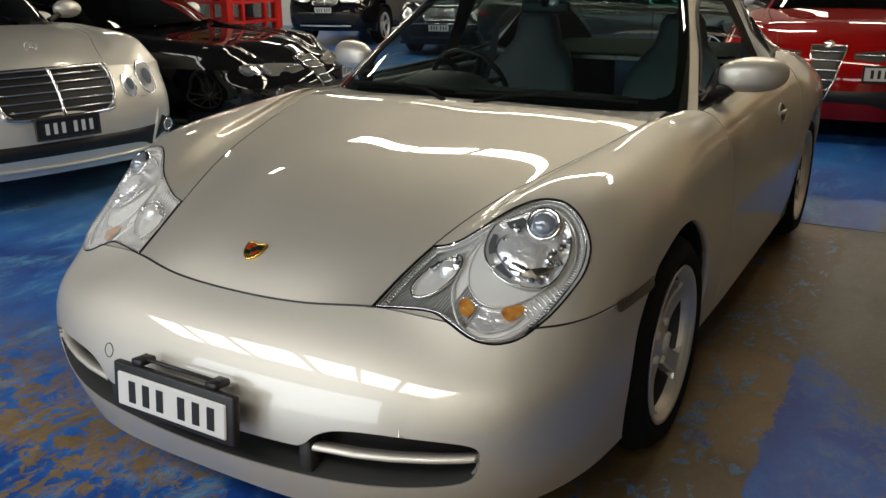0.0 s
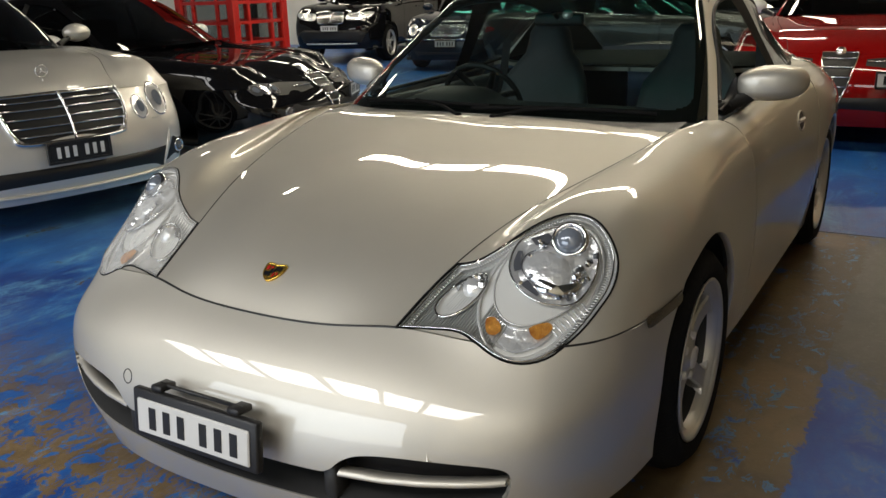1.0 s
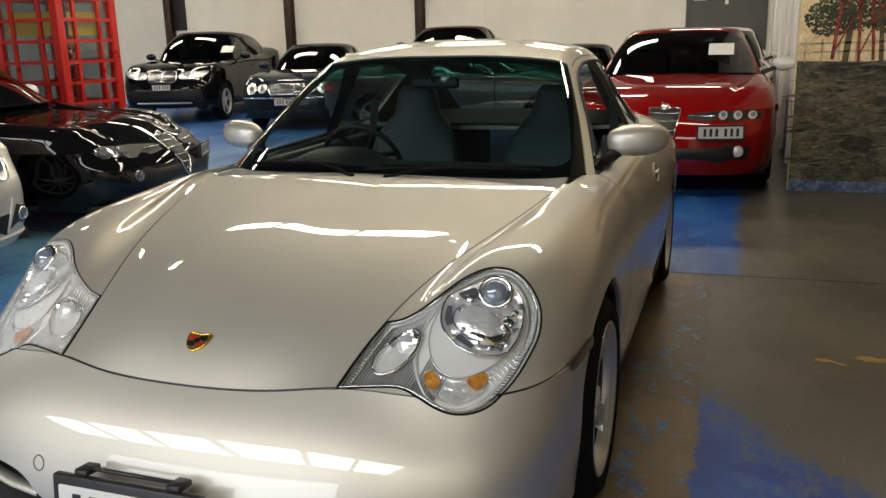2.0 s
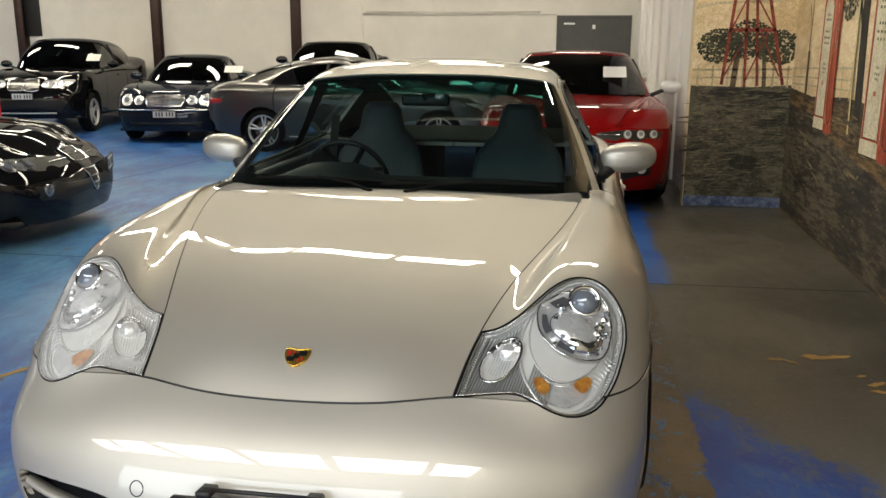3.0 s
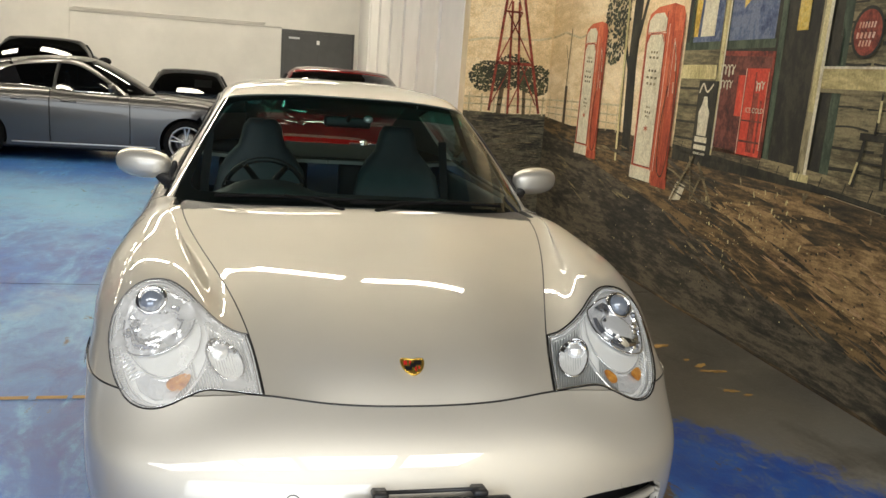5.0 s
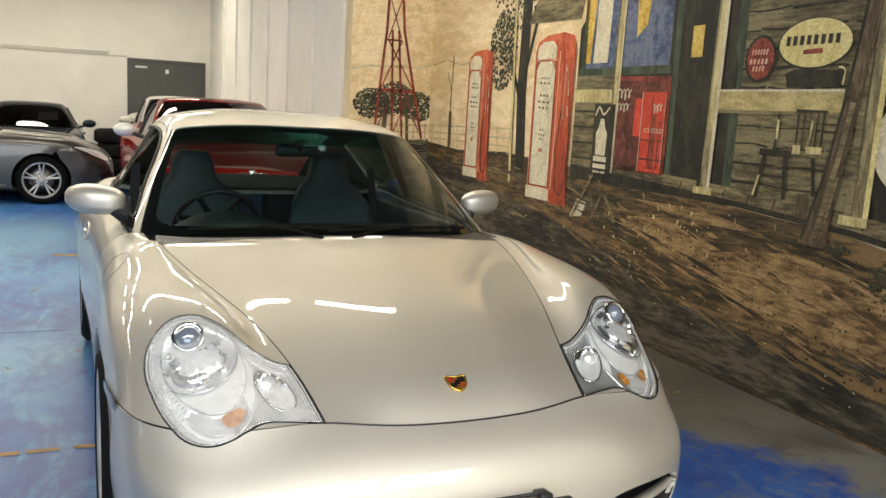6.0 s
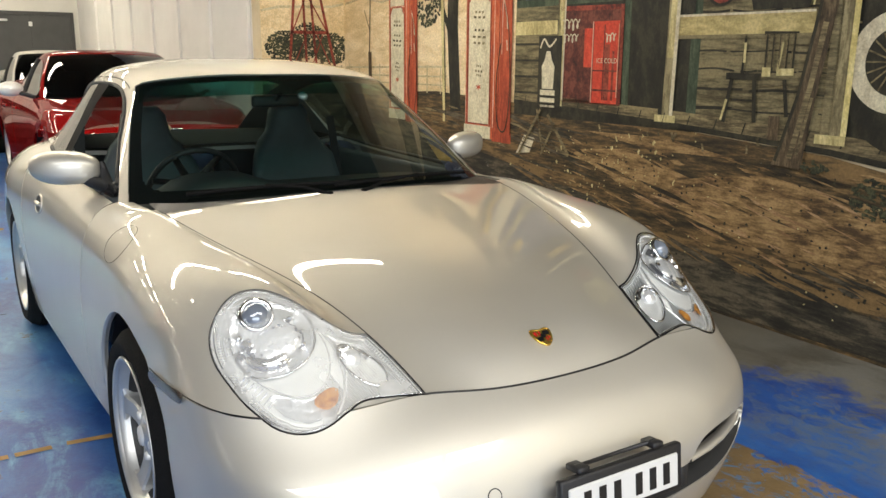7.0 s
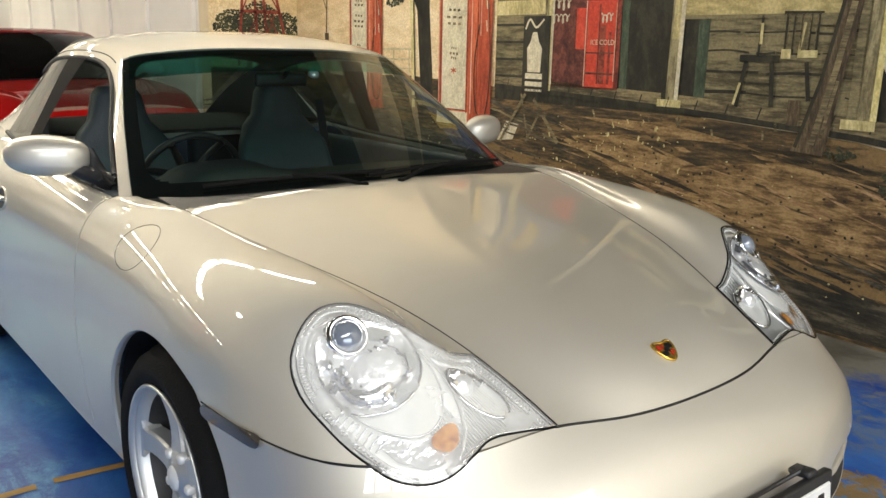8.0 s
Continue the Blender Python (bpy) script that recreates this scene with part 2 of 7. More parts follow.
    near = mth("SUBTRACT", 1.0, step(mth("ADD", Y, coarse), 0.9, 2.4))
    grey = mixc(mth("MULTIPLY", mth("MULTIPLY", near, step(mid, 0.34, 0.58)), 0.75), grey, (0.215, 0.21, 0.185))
    wob = mth("MULTIPLY", mth("SUBTRACT", mid, 0.5), 0.22)
    xw = mth("ADD", X, wob)
    rim_x = mth("ADD", X, mth("ADD", mth("MULTIPLY", wob, 0.25), mth("MULTIPLY", mth("SUBTRACT", speck, 0.5), 0.16)))
    # tan band beside the parked coupe
    band = mth("MULTIPLY", step(xw, 0.2, 0.35), mth("SUBTRACT", 1.0, step(rim_x, 1.120, 1.132)))
    far = step(Y, 3.50, 3.56)
    band = mth("MULTIPLY", band, mth("SUBTRACT", 1.0, far))
    front = mth("MULTIPLY", mth("SUBTRACT", 1.0, step(mth("ADD", Y, mth("MULTIPLY", wob, 2.0)), 0.1, 0.9)), mth("SUBTRACT", 1.0, step(rim_x, 1.120, 1.132)))
    front = mth("MULTIPLY", front, step(mth("ADD", mth("MULTIPLY", coarse, 0.45), mth("ADD", mth("MULTIPLY", mid, 0.35), mth("MULTIPLY", speck, 0.80))), 0.800, 0.822))
    chips = mth("SUBTRACT", 1.0, step(mth("ADD", mth("MULTIPLY", mid, 0.8), mth("MULTIPLY", speck, 0.55)), 0.74, 0.80))
    tanmask = mth("MULTIPLY", mth("MAXIMUM", band, front), chips, True)
    # bare concrete lane along the painted wall
    yw = mth("ADD", Y, mth("MULTIPLY", wob, 3.0))
    edge = mth("ADD", xw, mth("MULTIPLY", step(yw, 0.5, 2.2), 0.80))
    lane = step(mth("ADD", edge, mth("MULTIPLY", mth("ADD", mth("SUBTRACT", coarse, 0.5), mth("MULTIPLY", mth("SUBTRACT", speck, 0.5), 0.6)), 1.5)), 1.62, 1.98)
    lane = mth("MULTIPLY", lane, mth("SUBTRACT", 1.0, mth("MULTIPLY", far, mth("SUBTRACT", 1.0, step(xw, 1.22, 1.32)))))
    worn = mth("MULTIPLY", step(mth("ADD", mid, mth("MULTIPLY", fine, 0.3)), 0.77, 0.83), 0.9)
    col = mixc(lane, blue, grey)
    col = mixc(tanmask, col, tan)
    flecks = mth("MULTIPLY", step(mth("ADD", mth("MULTIPLY", speck, 0.7), mth("MULTIPLY", mid, 0.4)), 0.585, 0.62), mth("MULTIPLY", step(X, 0.62, 1.02), tanmask))
    col = mixc(flecks, col, (0.06, 0.19, 0.36))
    col = mixc(mth("MULTIPLY", worn, mth("SUBTRACT", 1.0, lane)), col, tan)
    col = mixc(mth("MULTIPLY", step(fine, 0.62, 0.8), 0.25), col, (0.32, 0.33, 0.33))
    L.new(col, b.inputs["Base Color"])
    rg = N.new("ShaderNodeMapRange")
    rg.inputs["To Min"].default_value, rg.inputs["To Max"].default_value = 0.20, 0.52
    b.inputs["Specular IOR Level"].default_value = 0.45
    L.new(mid, rg.inputs["Value"])
    L.new(rg.outputs["Result"], b.inputs["Roughness"])
    bp = N.new("ShaderNodeBump")
    bp.inputs["Strength"].default_value, bp.inputs["Distance"].default_value = 0.25, 0.004
    L.new(mth("ADD", fine, mid), bp.inputs["Height"])
    L.new(bp.outputs["Normal"], b.inputs["Normal"])
    return m


FLOOR = mat_floor()


# ---------------------------------------------------------------- mesh helpers
def data_of(name, verts, faces, smooth=True):
    me = bpy.data.meshes.new(name)
    me.from_pydata([tuple(map(float, v)) for v in verts], [], [tuple(map(int, f)) for f in faces])
    me.update()
    if smooth:
        me.polygons.foreach_set("use_smooth", [True] * len(me.polygons))
    return me


def part(name, bm, mat, parent=None, label="", smooth=True):
    """Links a bmesh, or a (verts, faces) pair, as one mesh object under its thing."""
    if isinstance(bm, tuple):
        me = data_of(name, bm[0], bm[1], smooth)
    elif isinstance(bm, bpy.types.Mesh):
        me = bm
    else:
        me = bpy.data.meshes.new(name)
        bm.to_mesh(me)
        bm.free()
        if smooth:
            me.polygons.foreach_set("use_smooth", [True] * len(me.polygons))
    if mat and not me.materials:
        me.materials.append(mat)
    ob = new(name, me)
    ob.parent = parent
    return tagged(ob, label)


def thing(name, label, category, group="", m=None, kind=""):
    ob = new(name)
    if m is not None:
        ob.matrix_basis = m
    return tagged(ob, label, category, group, kind)


def box(x0, x1, y0, y1, z0, z1, bevel=0.0, segs=1, m=None):
    bm = bmesh.new()
    bmesh.ops.create_cube(bm, size=1.0, matrix=Matrix.Translation(((x0 + x1) / 2, (y0 + y1) / 2, (z0 + z1) / 2))
                          @ Matrix.Diagonal((x1 - x0, y1 - y0, z1 - z0, 1)))
    if bevel:
        bmesh.ops.bevel(bm, geom=bm.edges[:], offset=bevel, segments=segs, affect="EDGES", profile=0.5)
    if m is not None:
        bm.transform(m)
    return bm


def lathe(profile, n=48, m=None, caps=False):
    """Turns (radius, height) pairs about the z axis."""
    verts, faces = [], []
    k = len(profile)
    for i in range(n):
        a = 2 * math.pi * i / n
        for r, h in profile:
            verts.append((r * math.cos(a), r * math.sin(a), h))
    for i in range(n):
        j = (i + 1) % n
        for p in range(k - 1):
            faces.append((i * k + p, j * k + p, j * k + p + 1, i * k + p + 1))
    if caps:
        faces.append([i * k for i in range(n)][::-1])
        faces.append([i * k + k - 1 for i in range(n)])
    if m is not None:
        verts = [m @ Vector(v) for v in verts]
    return verts, faces


def tube(points, radius, n=8, closed=False):
    """A round tube along points; radius may be a list."""
    pts = [Vector(p) for p in points]
    k = len(pts)
    rad = radius if isinstance(radius, (list, tuple)) else [radius] * k
    verts, faces = [], []
    ref = Vector((0.13, 0.21, 0.97))
    for i, p in enumerate(pts):
        a = pts[(i - 1) % k] if closed or i else p
        c = pts[(i + 1) % k] if closed or i < k - 1 else p
        t = (c - a).normalized()
        s = t.cross(ref)
        if s.length < 1e-3:
            s = t.cross(Vector((1, 0, 0)))
        s.normalize()
        q = s.cross(t)
        for j in range(n):
            g = 2 * math.pi * j / n
            verts.append(p + (s * math.cos(g) + q * math.sin(g)) * rad[i])
    for i in range(k if closed else k - 1):
        i2 = (i + 1) % k
        for j in range(n):
            j2 = (j + 1) % n
            faces.append((i * n + j, i * n + j2, i2 * n + j2, i2 * n + j))
    if not closed:
        faces.append(list(range(n)))
        faces.append([(k - 1) * n + j for j in range(n)][::-1])
    return verts, faces


def joined(*items):
    verts, faces = [], []
    for v, f in items:
        o = len(verts)
        verts += list(v)
        faces += [tuple(i + o for i in q) for q in f]
    return verts, faces


def mirrored(item):
    if isinstance(item, bmesh.types.BMesh):
        item.transform(Matrix.Diagonal((-1, 1, 1, 1)))
        bmesh.ops.reverse_faces(item, faces=item.faces[:])
        return item
    v, f = item
    return [(-p[0], p[1], p[2]) for p in v], [tuple(q)[::-1] for q in f]


def smooth_loop(points, n=60, closed=True):
    """A smooth curve through a few points (any dimension)."""
    P = np.array(points, float)
    k = len(P)
    out = []
    segs = k if closed else k - 1
    per = max(2, n // segs)
    for i in range(segs):
        p0, p1, p2, p3 = (P[(i - 1) % k] if closed or i else P[0], P[i], P[(i + 1) % k],
                          P[(i + 2) % k] if closed or i + 2 < k else P[-1])
        for s in range(per):
            t = s / per
            out.append(0.5 * (2 * p1 + (p2 - p0) * t + (2 * p0 - 5 * p1 + 4 * p2 - p3) * t * t + (3 * p1 - p0 - 3 * p2 + p3) * t ** 3))
    if not closed:
        out.append(P[-1])
    return [tuple(o) for o in out]


# ---------------------------------------------------------------- smooth body surfaces
def cardinal(n):
    """Second derivatives of the natural cubic spline, as a matrix on its values."""
    A, B = np.eye(n), np.zeros((n, n))
    for i in range(1, n - 1):
        A[i, i - 1:i + 2] = 1 / 6, 4 / 6, 1 / 6
        B[i, i - 1:i + 2] = 1, -2, 1
    return np.linalg.solve(A, B)


def weights(t, n, M):
    t = np.clip(np.asarray(t, float), 0, n - 1)
    i = np.minimum(t.astype(int), n - 2)
    b = t - i
    a = 1 - b
    W = np.zeros((len(t), n))
    r = np.arange(len(t))
    W[r, i] += a
    W[r, i + 1] += b
    W += ((a ** 3 - a) / 6)[:, None] * M[i] + ((b ** 3 - b) / 6)[:, None] * M[i + 1]
    return W


class Net:
    """A half body given by cross curves from the centre line outwards; the other half is its mirror image."""

    def __init__(self, cols):
        P = np.array(cols, float)
        self.half = P.shape[1] - 1
        left = P[:, :0:-1].copy()
        left[:, :, 0] *= -1
        self.P = np.concatenate([left, P], 1)
        self.nu, self.nv = self.P.shape[:2]
        self.Mu, self.Mv = cardinal(self.nu), cardinal(self.nv)

    def at(self, u, v):
        Wu = weights(u, self.nu, self.Mu)
        Wv = weights(np.asarray(v, float) + self.half, self.nv, self.Mv)
        return np.einsum("ni,ijk,nj->nk", Wu, self.P, Wv)

    def masked(self, u0, u1, v0, v1, du, dv, inside, snap=None):
        """A sheet less what lies inside in (u, v)."""
        nu, nv = max(2, int(round((u1 - u0) * du)) + 1), max(2, int(round((v1 - v0) * dv)) + 1)
        flat = [(a, b, 0) for a in np.linspace(u0, u1, nu) for b in np.linspace(v0, v1, nv)]
        faces = [(i * nv + j, i * nv + j + 1, (i + 1) * nv + j + 1, (i + 1) * nv + j) for i in range(nu - 1) for j in range(nv - 1)]
        flat, faces = cut((flat, faces), inside, snap)
        pts = self.at([p[0] for p in flat], [p[1] for p in flat])
        return [tuple(p) for p in pts], faces

    def sheet(self, u0, u1, v0, v1, du=16, dv=12):
        nu, nv = max(2, int(round((u1 - u0) * du)) + 1), max(2, int(round((v1 - v0) * dv)) + 1)
        U, V = np.meshgrid(np.linspace(u0, u1, nu), np.linspace(v0, v1, nv), indexing="ij")
        pts = self.at(U.ravel(), V.ravel())
        faces = [(i * nv + j, i * nv + j + 1, (i + 1) * nv + j + 1, (i + 1) * nv + j) for i in range(nu - 1) for j in range(nv - 1)]
        return [tuple(p) for p in pts], faces


def clip(item, dist):
    """Keeps what lies where dist is positive, with a clean edge along its zero line."""
    v, f = [tuple(map(float, p)) for p in item[0]], []
    d = [dist(p) for p in v]
    made = {}

    def cross(i, j):
        key = (min(i, j), max(i, j))
        if key not in made:
            t = d[i] / (d[i] - d[j])
            made[key] = len(v)
            v.append(tuple(a + (b - a) * t for a, b in zip(v[i], v[j])))
        return made[key]

    for q in item[1]:
        if all(d[i] > 0 for i in q):
            f.append(tuple(q))
        elif any(d[i] > 0 for i in q):
            g = []
            for a, b in zip(q, tuple(q[1:]) + (q[0],)):
                if d[a] > 0:
                    g.append(a)
                if (d[a] > 0) != (d[b] > 0):
                    g.append(cross(a, b))
            if len(g) > 2:
                f.append(tuple(g))
    used = sorted({i for q in f for i in q})
    idx = {o: n for n, o in enumerate(used)}
    return [v[i] for i in used], [tuple(idx[i] for i in q) for q in f]


def cut(item, inside, snap=None):
    """Drops the faces that lie inside and draws the rest of the rim onto the outline."""
    v, f = item
    v = [tuple(p) for p in v]
    flag = [inside(p) for p in v]
    f = [q for q in f if not all(flag[i] for i in q)]
    if snap:
        for i in {i for q in f for i in q if flag[i]}:
            v[i] = snap(v[i])
    used = sorted({i for q in f for i in q})
    idx = {o: n for n, o in enumerate(used)}
    return [v[i] for i in used], [tuple(idx[i] for i in q) for q in f]


def rimmed(item, depth=0.012):
    """Folds the open edges of a panel inwards, so that it has an edge with thickness."""
    bm = bmesh.new()
    vs = [bm.verts.new(p) for p in item[0]]
    for q in item[1]:
        try:
            bm.faces.new([vs[i] for i in q])
        except ValueError:
            pass
    bmesh.ops.remove_doubles(bm, verts=bm.verts[:], dist=1e-5)
    bm.normal_update()
    normals = {w: w.normal.copy() for w in bm.verts}
    edges = [e for e in bm.edges if e.is_boundary]
    for e in edges:
        e.smooth = False
    ret = bmesh.ops.extrude_edge_only(bm, edges=edges)
    new_v = [g for g in ret["geom"] if isinstance(g, bmesh.types.BMVert)]
    for w in new_v:
        src = None
        for e in w.link_edges:
            o = e.other_vert(w)
            if o in normals:
                src = o
        if src:
            w.co = src.co - normals[src] * depth
    bm.normal_update()
    return bm


class Skin:
    """Finds places on a body by straight rays, to lay seams, lamps and trim on it."""

    def __init__(self, *items):
        from mathutils.bvhtree import BVHTree
        v, f = joined(*items)
        self.tree = BVHTree.FromPolygons([Vector(p) for p in v], [tuple(map(int, q)) for q in f])

    def hit(self, a, b, way, off=0.0):
        """way: front (x, z), side (y, z; b>0 side), top (x, y), slope (x, w) with w = z + y."""
        if way == "front":
            o, d = Vector((a, -4, b)), Vector((0, 1, 0))
        elif way == "rear":
            o, d = Vector((a, 12, b)), Vector((0, -1, 0))
        elif way == "right":
            o, d = Vector((4, a, b)), Vector((-1, 0, 0))
        elif way == "left":
            o, d = Vector((-4, a, b)), Vector((1, 0, 0))
        elif way == "top":
            o, d = Vector((a, b, 4)), Vector((0, 0, -1))
        else:
            o, d = Vector((a, b / 2 - 2, b / 2 + 2)), Vector((0, 1, -1)).normalized()
        p, n, _, _ = self.tree.ray_cast(o, d)
        for e in (.004, .008, .014, .02):
            if p is not None and (way not in ("slope", "front") or p.y < 1.3):
                break
            for j in ((e, 0, 0), (-e, 0, 0), (0, 0, e), (0, 0, -e)):
                p, n, _, _ = self.tree.ray_cast(o + Vector(j), d)
                if p is not None and (way not in ("slope", "front") or p.y < 1.3):
                    break
        if p is None:
            return None
        if n.dot(d) > 0:
            n = -n
        return p + n * off

    def line(self, pts, way, off=0.0):
        return [q for q in (self.hit(a, b, way, off) for a, b in pts) if q is not None]

    def patch(self, outline, way, off=0.003, thick=0.0, grid=0.02):
        """A sheet inside an outline, lying on the body."""
        from mathutils.geometry import delaunay_2d_cdt
        O = [Vector(p) for p in outline]
        xs, ys = [p.x for p in O], [p.y for p in O]
        V = list(O)
        n = len(O)

        def inside(x, y):
            c = False
            for i in range(n):
                p, q = O[i], O[i - 1]
                if (p.y > y) != (q.y > y) and x < (q.x - p.x) * (y - p.y) / (q.y - p.y) + p.x:
                    c = not c
            return c

        gx, gy = int((max(xs) - min(xs)) / grid) + 1, int((max(ys) - min(ys)) / grid) + 1
        for i in range(1, gx):
            for j in range(1, gy):
                x, y = min(xs) + i * grid, min(ys) + j * grid
                if inside(x, y) and min((Vector((x, y)) - p).length for p in O) > grid * 0.4:
                    V.append(Vector((x, y)))
        r = delaunay_2d_cdt(V, [(i, (i + 1) % n) for i in range(n)], [], 1, 1e-6)
        pts = [self.hit(p.x, p.y, way, off) for p in r[0]]
        ok = [p is not None for p in pts]
        pts = [p if p is not None else Vector((0, 0, 0)) for p in pts]
        faces = [tuple(q) for q in r[2] if all(ok[i] for i in q)]
        o = {"front": Vector((0, -1, 0)), "rear": Vector((0, 1, 0)), "right": Vector((1, 0, 0)), "left": Vector((-1, 0, 0)),
             "top": Vector((0, 0, 1))}.get(way, Vector((0, -1, 1)))
        if faces:
            tot = Vector((0, 0, 0))
            for q in faces:
                tot += (pts[q[1]] - pts[q[0]]).cross(pts[q[2]] - pts[q[0]])
            if tot.dot(o) < 0:
                faces = [q[::-1] for q in faces]
        return [tuple(p) for p in pts], faces


# ---------------------------------------------------------------- the hall
Y_BACK, X_LEFT, Y_FRONT, Z_CEIL = 15.8, -17.0, -9.0, 4.6


def wall_x(y):
    """The painted wall runs slightly askew."""
    return 2.33 + 0.033 * y


def structure(name, bm, mat, label, category="wall", smooth=False):
    return tagged(part(name, bm, mat, None, label, smooth), "", category, "", "structure")


structure("floor", ([(X_LEFT - 1, Y_FRONT - 8, 0), (6, Y_FRONT - 8, 0), (6, Y_BACK + 1, 0), (X_LEFT - 1, Y_BACK + 1, 0)], [(0, 1, 2, 3)]), FLOOR,
          "worn blue painted concrete floor with tan patches", "floor")
structure("wall_north", box(X_LEFT, 1.9, Y_BACK, Y_BACK + 0.2, 0, Z_CEIL), WALL_CREAM, "cream painted back wall of the hall")
structure("wall_west", box(X_LEFT - 0.2, X_LEFT, Y_FRONT, Y_BACK + 0.2, 0, Z_CEIL), WALL_WHITE, "white painted side wall of the hall")
ya, yb = Y_FRONT, 6.42
xa, xb = wall_x(ya), wall_x(yb)
MURAL_BASE = material("mural_cream_ground", (0.62, 0.52, 0.33), 0.7, vary=0.16, scale=1.6, bump=0.15, bump_scale=50, dark=(0.50, 0.39, 0.22), tint=(0.72, 0.64, 0.45))
structure("wall_east", ([(xa, ya, 0), (xb, yb, 0), (xb + .3, yb, 0), (xa + .3, ya, 0), (xa, ya, Z_CEIL), (xb, yb, Z_CEIL), (xb + .3, yb, Z_CEIL), (xa + .3, ya, Z_CEIL)],
                        [(0, 4, 5, 1), (1, 5, 6, 2), (2, 6, 7, 3), (3, 7, 4, 0), (4, 7, 6, 5), (0, 1, 2, 3)]), MURAL_BASE,
          "long wall painted with a filling station mural")
structure("wall_return", box(1.66, xb + .3, 6.42, 6.62, 0, Z_CEIL), MURAL_BASE, "short return wall carrying the mural's landscape")
structure("wall_recess", box(1.75, 1.95, 6.62, Y_BACK, 0, Z_CEIL), WALL_WHITE, "white sheeted side wall of the recess")
# ceiling with a row of open skylights over the front of the hall
sky_y0, sky_y1 = -5.2, -3.2
cells = [(X_LEFT, 6, Y_FRONT, sky_y0), (X_LEFT, 6, sky_y1, Y_BACK + .2)]
edge = X_LEFT
for k in range(6):
    x0 = -7.4 + k * 1.65
    cells.append((edge, x0, sky_y0, sky_y1))
    edge = x0 + 1.45
cells.append((edge, 6, sky_y0, sky_y1))
cv, cf = [], []
for x0, x1, y0, y1 in cells:
    o = len(cv)
    cv += [(x0, y0, Z_CEIL), (x1, y0, Z_CEIL), (x1, y1, Z_CEIL), (x0, y1, Z_CEIL), (x0, y0, Z_CEIL + .12), (x1, y0, Z_CEIL + .12), (x1, y1, Z_CEIL + .12), (x0, y1, Z_CEIL + .12)]
    cf += [tuple(o + i for i in q) for q in ((0, 3, 2, 1), (4, 5, 6, 7), (0, 1, 5, 4), (1, 2, 6, 5), (2, 3, 7, 6), (3, 0, 4, 7))]
structure("ceiling", (cv, cf), ROOF_SHEET, "beige sheet metal ceiling with open skylights", "ceiling")
# the street side: a wide roller door opening that stands open
D0, D1, DH = -9.0, 0.4, 4.2
# unseen front wall, coloured dark for want of light, limits the daylight
structure("wall_south_west", box(X_LEFT, D0, Y_FRONT - 0.2, Y_FRONT, 0, Z_CEIL), WALL_DIM, "unseen front wall beside the opening, dark as if unlit")
structure("wall_south_east", box(D1, 2.3, Y_FRONT - 0.2, Y_FRONT, 0, Z_CEIL), WALL_DIM, "unseen front wall beside the opening, dark as if unlit")
structure("wall_south_lintel", box(D0, D1, Y_FRONT - 0.2, Y_FRONT, DH, Z_CEIL), WALL_DIM, "unseen lintel over the opening, dark as if unlit")
for k in range(6):
    sl = bpy.data.lights.new("skylight", "AREA")
    sl.shape, sl.size, sl.size_y, sl.energy, sl.color = "RECTANGLE", 1.45, sky_y1 - sky_y0, SKYLIGHT_POWER, (1.0, 0.97, 0.92)
    new("skylight", sl).matrix_world = Matrix.Translation((-7.4 + k * 1.65 + .725, (sky_y0 + sky_y1) / 2, Z_CEIL + .06))
daylight = bpy.data.lights.new("daylight", "AREA")
daylight.shape, daylight.size, daylight.size_y = "RECTANGLE", D1 - D0, DH
daylight.energy, daylight.color = DAY_POWER, (0.885, 0.945, 1.0)
lamp = new("daylight", daylight)
lamp.matrix_world = look(((D0 + D1) / 2, Y_FRONT - 0.1, DH / 2), ((D0 + D1) / 2, 0, DH / 2))

# steel columns of the back wall
for cx in (-8.25, -5.17, -11.4, -14.4):
    col = thing("steel_column", "brown steel column against the back wall", "column", "steel columns")
    part("web", box(cx - 0.01, cx + 0.01, Y_BACK - 0.17, Y_BACK - 0.012, 0, Z_CEIL), STEEL_BROWN, col)
    part("flange", box(cx - 0.085, cx + 0.085, Y_BACK - 0.185, Y_BACK - 0.17, 0, Z_CEIL), STEEL_BROWN, col)
    part("flange", box(cx - 0.085, cx + 0.085, Y_BACK - 0.012, Y_BACK - 0.002, 0, Z_CEIL), STEEL_BROWN, col)

# ceiling light battens
def batten(x, y, turn=0.0, length=1.2):
    b = thing("ceiling_light", "long fluorescent batten hanging under the ceiling", "lamp", "ceiling battens")
    rot = Matrix.Translation((x, y, 0)) @ Matrix.Rotation(radians(turn), 4, "Z")
    part("body", box(-length / 2, length / 2, -0.13, 0.13, LIGHT_Z + 0.02, LIGHT_Z + 0.08, m=rot), FITTING, b, smooth=False)
    part("tube", box(-length / 2 + 0.02, length / 2 - 0.02, -0.115, 0.115, LIGHT_Z, LIGHT_Z + 0.018, m=rot), TUBE, b, smooth=False)
    for hx in (-length * .35, length * .35):
        part("hanger", box(hx - .004, hx + .004, -.004, .004, LIGHT_Z + .08, Z_CEIL, m=rot), FITTING, b, smooth=False)
    return b


LIGHT_Z = 3.7
for k in range(5):
    lx = 1.12 - 1.24 * k - (.10 if k > 0 else 0)
    batten(lx, 4.38 - .36 * (lx - .17), -19.8, 1.18)
for lx, ly in [(-.7 - 1.6 * k, 9.8) for k in range(8)] + [(.6 - 2.0 * k, 13.4) for k in range(8)]:
    batten(lx, ly, -3.0, 1.18)
batten(-4.45, 3.9, 72.0, 0.30)

